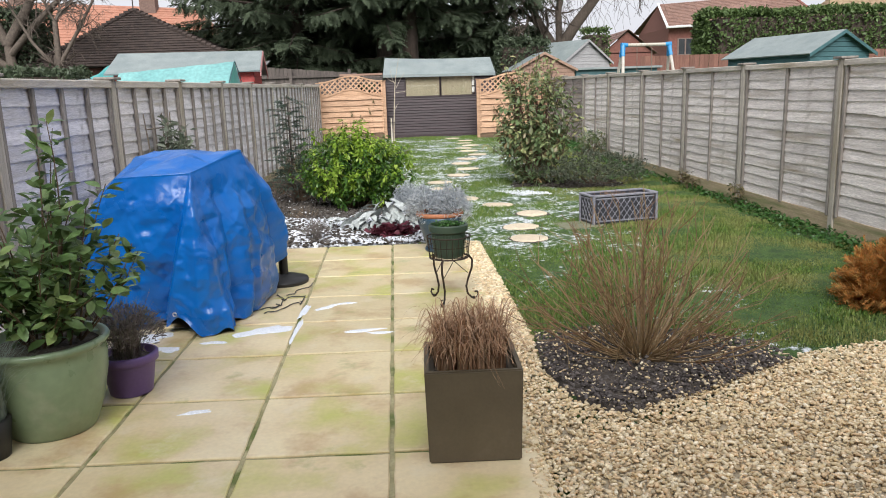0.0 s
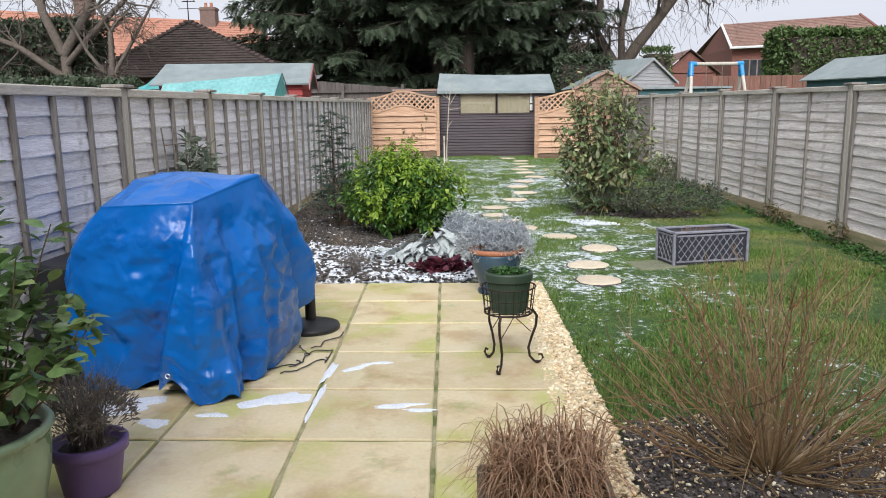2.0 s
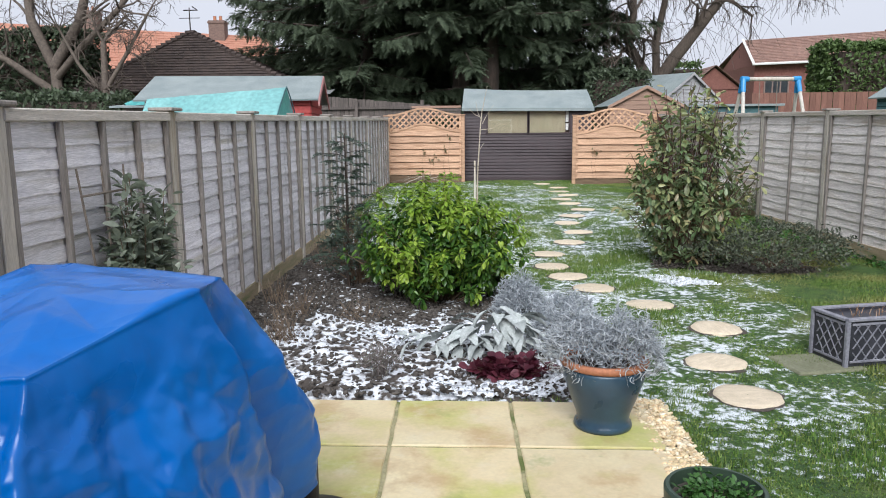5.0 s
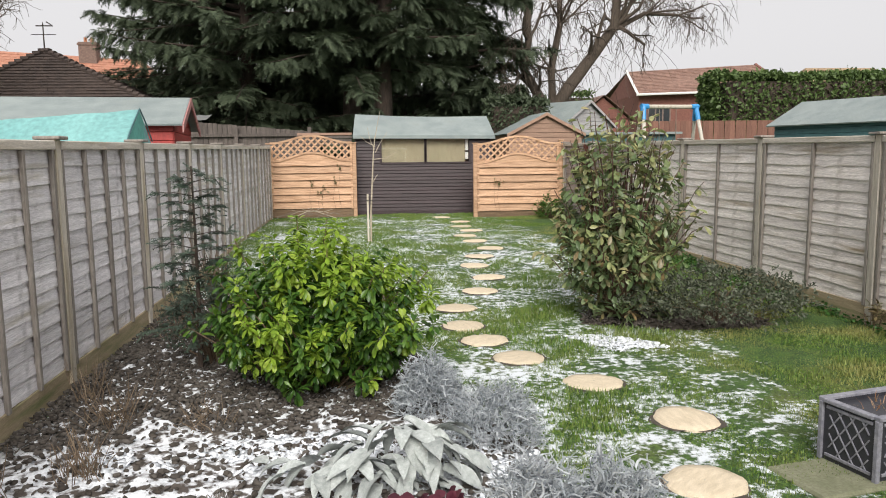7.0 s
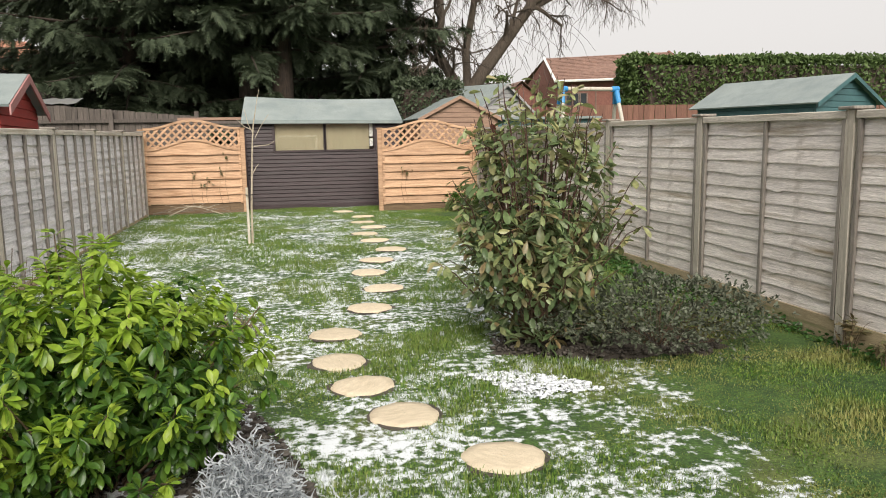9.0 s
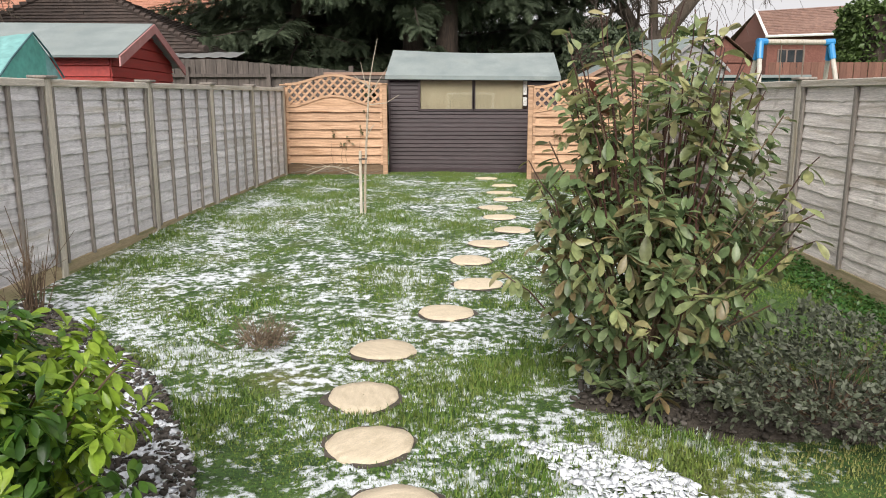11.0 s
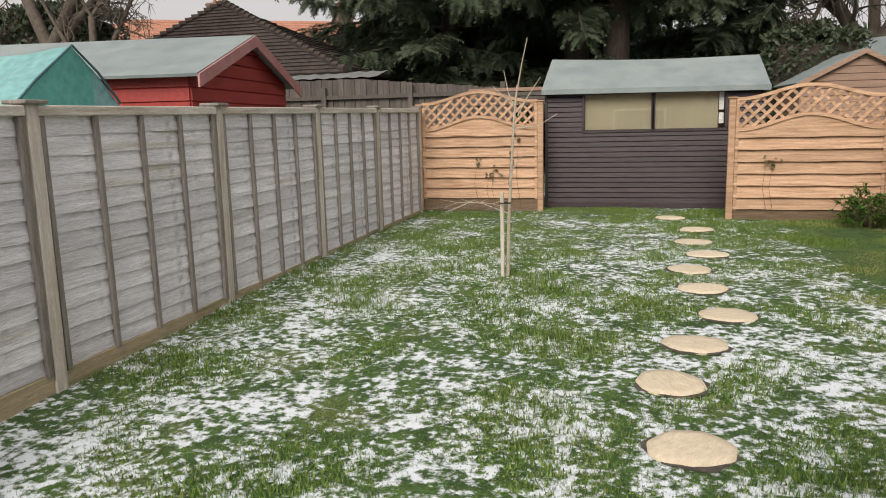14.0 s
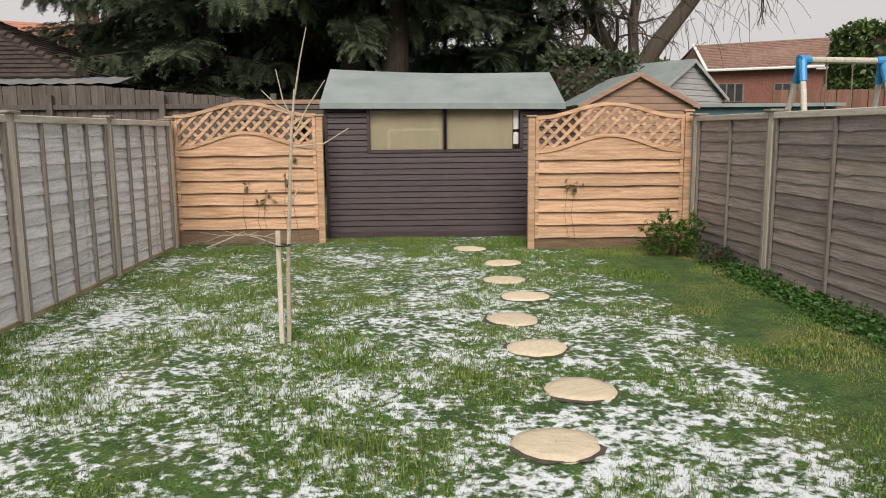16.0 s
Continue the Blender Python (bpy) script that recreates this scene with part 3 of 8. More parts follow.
def blades(seed, n, height, radius, arch, width, base_r=0.08, z0=0.0, segments=4, drop=0.0):
    """Arching narrow strips from a tuft's base: vertices and quads."""
    r = np.random.default_rng(seed)
    a = r.uniform(0, 2 * math.pi, n)
    b = base_r * np.sqrt(r.uniform(0, 1, n))
    w = r.uniform(0, 2 * math.pi, n)
    base = np.stack([np.cos(w) * b, np.sin(w) * b, np.full(n, z0)], 1)
    out = np.stack([np.cos(a), np.sin(a), np.zeros(n)], 1)
    side = np.stack([-np.sin(a), np.cos(a), np.zeros(n)], 1)
    h, q = height * r.uniform(0.55, 1.1, n), radius * r.uniform(0.2, 1.0, n)
    bend = arch * r.uniform(0.3, 1.2, n)
    rows = []
    for i in range(segments + 1):
        t = i / segments
        c = base + out * (q * t ** 1.5)[:, None]
        c[:, 2] += h * (t * (1 + bend) - (bend + drop) * t * t)
        c += side * (np.sin(t * 3 + a * 5) * 0.015 * height)[:, None]
        k = width * (1 - 0.85 * t)
        rows += [c - side * k / 2, c + side * k / 2]
    v = np.stack(rows, 1).reshape(-1, 3)
    m = 2 * (segments + 1)
    quad = np.array([(2 * i, 2 * i + 1, 2 * i + 3, 2 * i + 2) for i in range(segments)])
    f = (quad[None] + (np.arange(n) * m)[:, None, None]).reshape(-1, 4)
    return v, f


def inside(poly, x, y):
    """Signed distance to a polygon's edge, positive inside. x, y: arrays."""
    x, y = np.asarray(x, float), np.asarray(y, float)
    dist = np.full(x.shape, 1e9)
    odd = np.zeros(x.shape, bool)
    n = len(poly)
    for i in range(n):
        (ax, ay), (bx, by) = poly[i], poly[(i + 1) % n]
        ex, ey = bx - ax, by - ay
        t = np.clip(((x - ax) * ex + (y - ay) * ey) / (ex * ex + ey * ey), 0, 1)
        dist = np.minimum(dist, np.hypot(x - ax - t * ex, y - ay - t * ey))
        cross = ((ay > y) != (by > y)) & (x < ex * (y - ay) / (ey if abs(ey) > 1e-9 else 1e-9) + ax)
        odd ^= cross
    return np.where(odd, dist, -dist)


def smooth_noise(x, y, scale, seed=0):
    return np.array([noise.noise((a * scale, b * scale, seed * 7.3)) for a, b in zip(np.ravel(x), np.ravel(y))]).reshape(np.shape(x))


def ground_z(y):
    """Height of the turf: level by the patio, rising slowly to the far end."""
    return np.interp(y, [7.7, 9, 12, 14.5, 17, 22], [0.015, 0.045, 0.07, 0.16, 0.255, 0.30])

# ---- ground ----
def spaced(lo, hi, fine_lo, fine_hi, step):
    mid = np.arange(fine_lo, fine_hi + 1e-6, step)
    a = fine_lo - np.geomspace(0.6, fine_lo - lo, 14)[::-1]
    b = fine_hi + np.geomspace(0.6, hi - fine_hi, 14)
    return np.concatenate([a, mid, b])


gx, gy = spaced(-420, 420, -3.2, 4.8, 0.1), spaced(-400, 600, 2.0, 23.0, 0.1)
GX, GY = np.meshgrid(gx, gy)
near = (np.abs(GX - 0.8) < 4.2) & (GY > 1.9) & (GY < 23.2)
GZ = ground_z(GY)
GZ[near] += 0.012 * smooth_noise(GX[near], GY[near], 2.2, 1)
nx = len(gx)
quads = np.array([(j * nx + i, j * nx + i + 1, (j + 1) * nx + i + 1, (j + 1) * nx + i) for j in range(len(gy) - 1) for i in range(nx - 1)])
single("ground", np_mesh("ground", np.stack([GX, GY, GZ], 2).reshape(-1, 3), quads, M_LAWN, True), None,
       "rising green turf with patches of thawing snow", "lawn")

LEFT_BED = [(-2.6, 7.66), (0.42, 7.66), (0.50, 8.1), (0.36, 8.9), (0.15, 9.7), (-0.05, 10.5), (-0.2, 10.9), (-0.5, 11.42), (-0.74, 11.85), (-1.15, 12.3), (-1.65, 12.8), (-2.62, 13.6)]
TWIG_BED = [(0.66, 4.55), (0.62, 3.95), (0.70, 3.5), (0.92, 3.28), (1.4, 3.5), (2.05, 3.9), (2.0, 4.2), (1.6, 4.5), (1.1, 4.65)]
DARK_BED = [(1.38, 11.82), (1.75, 11.58), (2.2, 11.42), (2.9, 11.38), (3.2, 11.6), (3.1, 12.15), (2.3, 12.4), (1.5, 12.2)]
GRAVEL = [(0.44, -1.6), (4.35, -1.6), (4.3, 4.5), (3.4, 4.35), (2.15, 4.02), (1.4, 3.56), (0.92, 3.3), (0.70, 3.5), (0.62, 3.95), (0.63, 4.6),
          (0.60, 6.0), (0.55, 7.7), (0.40, 7.7)]
PATIO_FAR, PITCH = 7.67, 0.662


def bed(name, poly, step, material, label, rise, rough_h):
    xs, ys = [p[0] for p in poly], [p[1] for p in poly]
    ax, ay = np.arange(min(xs) - 0.15, max(xs) + 0.16, step), np.arange(min(ys) - 0.15, max(ys) + 0.16, step)
    X, Y = np.meshgrid(ax, ay)
    wob = 0.05 * smooth_noise(X, Y, 3.0, 3)
    d = inside(poly, X, Y) + wob
    Z = ground_z(Y) + np.clip(d, -0.06, 0.25) * rise / 0.25 - 0.004
    Z += np.clip(d * 10, 0, 1) * rough_h * (smooth_noise(X, Y, 9, 4) + 0.6 * smooth_noise(X, Y, 21, 5))
    k = len(ax)
    ok = d > -0.09
    f = [(j * k + i, j * k + i + 1, (j + 1) * k + i + 1, (j + 1) * k + i) for j in range(len(ay) - 1) for i in range(k - 1)
         if ok[j, i] and ok[j + 1, i + 1] and ok[j, i + 1] and ok[j + 1, i]]
    return single(name, np_mesh(name, np.stack([X, Y, Z], 2).reshape(-1, 3), np.array(f), material, True), None, label, "flower bed")


bed("soil_bed_left", LEFT_BED, 0.035, M_SNOWSOIL, "lumpy dark soil dusted with patches of snow", 0.05, 0.022)
bed("soil_bed_patio", TWIG_BED, 0.035, M_SOIL, "dark damp soil with pale pebbles beside gravel", 0.05, 0.015)
bed("soil_bed_lawn", DARK_BED, 0.05, M_SOIL, "bare dark soil under evergreen shrubs", 0.04, 0.015)
bed("gravel_base", GRAVEL, 0.12, M_GRAVELBASE, "sandy base under golden gravel", 0.012, 0.002)

ICO_BM = bmesh.new()
bmesh.ops.create_icosphere(ICO_BM, subdivisions=1, radius=0.5)
ICO_BM.verts.index_update()
ICO_V = np.array([v.co[:] for v in ICO_BM.verts])
ICO_F = np.array([[v.index for v in q.verts] for q in ICO_BM.faces])
ICO_BM.free()


def stones(name, pos, size, material, label, seed, flat=0.6, category="gravel"):
    """Loose stones: rounded lumps, each turned and squashed in its own way."""
    r = np.random.default_rng(seed)
    n = len(pos)
    rot = basis(np.stack([r.normal(0, 1, n), r.normal(0, 1, n), r.normal(0, 0.25, n)], 1), r.normal(0, 0.4, n))
    rot = rot * np.stack([r.uniform(0.8, 1.5, n), r.uniform(0.7, 1.05, n), r.uniform(0.4, 0.8, n) * flat / 0.6], 1)[:, None, :]
    tv = ICO_V * (1 + 0.14 * np.sin(np.arange(len(ICO_V)) * 2.7))[:, None]
    return tagged(new(name, scatter(name, tv, ICO_F, pos, rot, size, material, True)), label, category, "", "stuff")


def spread_over(poly, n, seed, margin=0.0, box=None):
    r = np.random.default_rng(seed)
    xs, ys = [p[0] for p in poly], [p[1] for p in poly]
    x0, x1, y0, y1 = box or (min(xs), max(xs), min(ys), max(ys))
    x, y = r.uniform(x0, x1, n), r.uniform(y0, y1, n)
    keep = inside(poly, x, y) > margin
    return x[keep], y[keep], r


x, y, r = spread_over(GRAVEL, 68000, 11, -0.02, (0.4, 4.6, 1.6, 4.7))
pos = np.stack([x, y, ground_z(y) + 0.012 + r.uniform(0, 0.022, len(x))], 1)
stones("gravel", pos, r.uniform(0.012, 0.028, len(x)), M_PEBBLE, "golden and cream rounded gravel stones", 12)
x, y, r = spread_over(GRAVEL, 9000, 13, -0.03, (0.38, 0.75, 4.4, 7.75))
pos = np.stack([x, y, ground_z(y) + 0.010 + r.uniform(0, 0.018, len(x))], 1)
stones("gravel_strip", pos, r.uniform(0.015, 0.034, len(x)), M_PEBBLE, "thin strip of small golden gravel beside the patio", 14)
x, y, r = spread_over(TWIG_BED, 7000, 15, 0.02)
pos = np.stack([x, y, ground_z(y) + 0.045 + r.uniform(0, 0.012, len(x))], 1)
pale = r.uniform(0, 1, len(x)) < 0.22
stones("soil_clods", pos[~pale], r.uniform(0.008, 0.026, (~pale).sum()), M_CRUMB, "crumbs of dark soil", 16, category="soil")
stones("bed_pebbles", pos[pale], r.uniform(0.006, 0.024, pale.sum()), M_PEBBLE, "pale pebbles strewn over dark soil", 17)
x, y, r = spread_over(LEFT_BED, 8500, 18, 0.03)
pos = np.stack([x, y, ground_z(y) + 0.045 + r.uniform(-0.01, 0.02, len(x))], 1)
x2, y2, r2 = spread_over(LEFT_BED, 15000, 22, 0.03, (-2.6, 0.2, 9.1, 13.1))
keep = (y2 - 9.1 + 0.5 * smooth_noise(x2, y2, 2.0, 6) > 0.35) | (x2 < -1.9)
far_pos = np.stack([x2, y2, ground_z(y2) + 0.05 + r2.uniform(-0.006, 0.014, len(x2))], 1)[keep]
stones("bed_mulch", far_pos, r2.uniform(0.014, 0.045, len(far_pos)), M_CLOD, "bare brown soil crumbs below the shrubs", 23, 0.5, category="soil")
stones("bed_clods", pos, r.uniform(0.012, 0.05, len(x)) ** 1.0, M_CLOD, "crumbs of dark soil showing through snow", 19, category="soil")
x, y, r = spread_over(DARK_BED, 1500, 20, 0.03)
pos = np.stack([x, y, ground_z(y) + 0.03 + r.uniform(-0.01, 0.02, len(x))], 1)
stones("shrub_bed_clods", pos, r.uniform(0.015, 0.045, len(x)), M_CLOD, "crumbs of bare dark soil", 21, category="soil")

# snow lying on the left bed and at the lawn's edge
def snow_lumps(name, poly, n, seed, size, label, lift, box=None, cut=0.0):
    x, y, r = spread_over(poly, n, seed, 0.04, box)
    keep = smooth_noise(x, y, 1.7, 8) + 0.5 * smooth_noise(x, y, 6, 9) > cut
    x, y = x[keep], y[keep]
    pos = np.stack([x, y, ground_z(y) + lift + r.uniform(-0.006, 0.004, len(x))], 1)
    return stones(name, pos, r.uniform(0.5, 1.3, len(x)) * size, M_SNOW, label, seed + 1, 0.16, "snow")


snow_lumps("bed_snow", LEFT_BED, 5200, 31, 0.055, "thin broken layer of white snow on soil", 0.05, (-2.0, 0.35, 7.7, 9.2), -0.1)
snow_lumps("bed_snow_back", LEFT_BED, 1900, 33, 0.06, "thin broken layer of white snow on soil", 0.05, (-1.5, 0.0, 10.5, 12.6), -0.25)

# ---- grass ----
def grass(name, n, seed, box, height, label):
    r = np.random.default_rng(seed)
    x, y = r.uniform(box[0], box[1], n), r.uniform(box[2], box[3], n)
    for poly, m in ((LEFT_BED, 0.05), (TWIG_BED, 0.03), (DARK_BED, 0.06), (GRAVEL, 0.0)):
        d = inside(poly, x, y)
        keep = d < m + r.normal(0, 0.03, len(x))
        x, y = x[keep], y[keep]
    keep = ((x > 0.6) | (y > 7.7)) & (x > -2.62 - 0.015 * (y - 12)) & (x < 3.86 - 0.042 * (y - 13.4))
    x, y = x[keep], y[keep]
    for sx, sy, *_ in STEPS:
        keep = np.hypot(x - sx, (y - sy) * 1.05) > 0.225 + r.normal(0, 0.018, len(x))
        x, y = x[keep], y[keep]
    m = len(x)
    clump = 1 + 0.9 * np.sin(x * 2.3 + 1.7 * np.sin(y * 1.9)) * np.sin(y * 2.7 + 1.3 * np.sin(x * 3.1))
    tuft = np.clip(clump, 0.5, 1.8)
    a, tilt, h = r.uniform(0, 2 * math.pi, m), r.normal(0, 0.8, m), height * r.uniform(0.5, 1.3, m) * tuft
    z = ground_z(y) - 0.006
    side = np.stack([np.cos(a), np.sin(a), np.zeros(m)], 1) * (r.uniform(0.003, 0.0075, m))[:, None]
    top = np.stack([x + np.sin(tilt) * h * np.sin(a), y - np.sin(tilt) * h * np.cos(a), z + np.cos(tilt) * h], 1)
    base = np.stack([x, y, z], 1)
    v = np.stack([base - side, base + side, top], 1).reshape(-1, 3)
    f = np.arange(3 * m).reshape(-1, 3)
    return tagged(new(name, np_mesh(name, v, f, M_BLADE)), label, "grass", "", "stuff")


STEPS = [(1.12, 7.83), (1.12, 8.46), (1.37, 9.30), (1.02, 10.06), (0.62, 10.75), (0.43, 11.32), (0.31, 11.88), (0.32, 12.6), (0.67, 13.38),
         (0.89, 14.16), (0.81, 14.97), (0.98, 15.68), (1.24, 16.38), (1.11, 17.15), (1.04, 17.93), (1.24, 18.73), (1.14, 19.47), (1.22, 20.42), (0.92, 21.46)]
grass("grass_near", 380000, 41, (-0.9, 4.3, 4.2, 12.5), 0.027, "short wet green lawn grass with snow between blades")
grass("grass_far", 430000, 43, (-2.8, 4.1, 12.0, 22.6), 0.024, "short green lawn grass flecked with snow")

# ---- stepping stones ----
def stepping_stone(seed):
    r = np.random.default_rng(seed)
    s = Shape()
    ph = r.uniform(0, 6.28, 4)
    rim = lambda w: 0.205 * (1 + 0.035 * math.sin(2 * w + ph[0]) + 0.03 * math.sin(3 * w + ph[1]) + 0.018 * math.sin(7 * w + ph[2]) + 0.012 * math.sin(11 * w + ph[3]))
    rows = [(1.0, -0.03), (1.0, 0.012), (0.965, 0.024), (0.7, 0.027), (0.35, 0.028), (0.02, 0.027)]
    s.grid(lambda i, j: (math.cos(i * math.tau / 40) * rim(i * math.tau / 40) * rows[j][0], math.sin(i * math.tau / 40) * rim(i * math.tau / 40) * rows[j][0] * 0.96,
                         rows[j][1] + (0.003 * noise.noise((i * 0.5, j, seed)) if j > 1 else 0)), 40, 5, True)
    return s.mesh("stepping_stone", M_STONE, True)


step_meshes = [stepping_stone(k) for k in range(4)]
for k, (sx, sy) in enumerate(STEPS):
    ob = tagged(new("stepping_stone", step_meshes[k % 4]), "round cream riven stepping stone set in turf", "stepping stone", "stepping stones across the lawn")
    ob.matrix_basis = pose(sx, sy, float(ground_z(sy)) - 0.010, 0, 0, 47 * k)
    rim = lambda w: 0.220 + 0.012 * math.sin(3 * w + k) + 0.010 * math.sin(7 * w + 2 * k) + 0.006 * math.sin(13 * w)
    ring = Shape().grid(lambda i, j: (math.cos(i * math.tau / 36) * (0.19, rim(i * math.tau / 36))[j], math.sin(i * math.tau / 36) * (0.19, rim(i * math.tau / 36))[j],
                                      0.016 - 0.004 * j), 36, 1, True)
    part("soil_rim", ring, M_SOIL, ob, "dark soil edge round the stone")

# ---- fences ----
LEFT_Y = [-1.05, 0.85, 2.75, 4.63, 6.53, 8.43, 10.33, 12.25, 14.2, 16.15, 18.08, 19.95, 21.88]
RIGHT_Y = [-2.0, -0.1, 1.8, 3.7, 5.6, 7.5, 9.57, 11.46, 13.4, 15.42, 17.4, 19.45, 21.24]
left_x = lambda y: -2.66 - 0.015 * (y - 12)
right_x = lambda y: 3.96 - 0.042 * (y - 13.4)
top_z = lambda y: 1.81 + 0.009 * (y - 10)


def lap_board(seed, length, height, lip):
    """A waney-edged lap board, tapered, its lower edge wavy and proud."""
    r = np.random.default_rng(seed)
    k, ph, kn = 22, r.uniform(0, 6.28, 3), r.uniform(0, length, 3)
    def low(u):
        w = 0.005 * math.sin(2.3 * u + ph[0]) + 0.002 * math.sin(9 * u + ph[1]) + 0.0012 * math.sin(29 * u + ph[2])
        return w - 0.013 * math.exp(-((u - kn[0]) / 0.03) ** 2) - 0.007 * math.exp(-((u - kn[1]) / 0.06) ** 2)
    s = Shape()
    prof = [(0.0, 1.0), (0.002, 1.0), (lip * 0.55, 0.5), (lip, 0.03), (lip - 0.002, 0.0), (lip - 0.012, 0.0), (-0.002, 0.5)]
    def at(i, j):
        u = length * i / k
        d, h = prof[j % len(prof)]
        bow = 0.003 * math.sin(3.1 * u + ph[1]) * (1 - h)
        return (u - length / 2, -d - bow, h * height + low(u) * (1 - h))
    s.grid(lambda j, i: at(i, j), len(prof), k, True)
    return s


PANEL_L, BOARD = 1.80, 0.1145
board_meshes_l = [lap_board(60 + k, PANEL_L, 0.148, 0.019).mesh("board", M_GREYWOOD) for k in range(7)]
board_meshes_d = [lap_board(80 + k, PANEL_L, 0.148, 0.018).mesh("board", M_DARKLAP) for k in range(7)]
board_meshes_r = [lap_board(80 + k, PANEL_L, 0.148, 0.019).mesh("board", M_GREYWOOD_R) for k in range(7)]


def lap_panel(meshes, battens, label, seed, fence):
    """A lap fence panel, its face towards -y, base at z 0, centred on x."""
    p = new("panel")
    p.parent = fence
    for i in range(13):
        b = part("board", meshes[(seed * 3 + i * 2 + i // 3) % 7], None, p)
        b.matrix_basis = pose(0, 0, 0.17 + i * BOARD, 0, 0, 0)
    for q in battens:
        part("batten", Shape().box(q - 0.019, q + 0.019, -0.046, -0.018, 0.16, 1.66), M_BATTEN, p)
    part("backing_rail", Shape().box(-0.9, 0.9, 0.002, 0.03, 0.2, 0.25), M_BATTEN, p)
    part("top_rail", Shape().box(-0.91, 0.91, -0.055, 0.03, 1.66, 1.72, 0.006), M_RAIL, p, "pale capping rail")
    part("gravel_board", Shape().box(-0.915, 0.915, -0.03, 0.012, -0.16, 0.172, 0.004), M_GRAVELBOARD, p, "damp tan board at the base")
    return p


def fence_post(fence):
    p = new("fence_post")
    p.parent = fence
    part("post", Shape().box(-0.046, 0.046, -0.046, 0.046, -0.3, 1.79, 0.005), M_POST, p)
    part("cap", Shape().box(-0.085, 0.085, -0.085, 0.085, 1.788, 1.812, 0.006), M_BATTEN, p, "flat wooden cap")
    return p


def run_of_fence(ys, fx, face, meshes, battens, label, skip=0):
    fence = thing("fence", label, "fence")
    models = [lap_panel(meshes, battens, label, k, fence) for k in range(min(3, len(ys) - 1))]
    post = fence_post(fence)
    used = set()
    for k in range(len(ys) - 1):
        y0, y1 = ys[k], ys[k + 1]
        x0, x1 = fx(y0), fx(y1)
        ym = (y0 + y1) / 2
        turn = math.degrees(math.atan2(y1 - y0, x1 - x0)) + (180 if face < 0 else 0)
        z = top_z(ym) - 1.75
        rise = math.degrees(math.atan2(0.009, 1)) * (1 if face > 0 else -1)
        m = pose((x0 + x1) / 2, ym, z, 0, 0, turn) @ pose(0, 0, 0, 0, -rise, 0) @ Matrix.Diagonal(((y1 - y0 - 0.085) / 1.83, 1, 1, 1))
        if k % 3 in used:
            ob = copy_thing(models[k % 3], m)
        else:
            used.add(k % 3)
            ob = models[k % 3]
        ob.matrix_basis = m
    for k, y in enumerate(ys[skip:]):
        m = pose(fx(y), y, top_z(y) - 1.812, 0, 0, 2 * math.sin(k * 2.3))
        ob = post if k == 0 else copy_thing(post, m)
        ob.matrix_basis = m


run_of_fence(LEFT_Y, left_x, 1, board_meshes_l, (-0.88, -0.44, 0.0, 0.44, 0.88), "silver-grey waney lap fence with battens along the beds")
run_of_fence(RIGHT_Y[:11], right_x, -1, board_meshes_r, (-0.88, 0.0, 0.88), "weathered brown-grey lap fence with capped posts along the lawn")
run_of_fence(RIGHT_Y[10:], right_x, -1, board_meshes_d, (-0.88, 0.0, 0.88), "damp purple-brown lap fence in the far corner", 1)


# ---- arched lattice panels at the far end ----
def arch_z(u, base, rise):
    """Swept double curve: low at the sides, high in the middle. u from -1 to 1."""
    return base + rise * (0.5 + 0.5 * math.cos(math.pi * min(1, abs(u) * 1.05)))


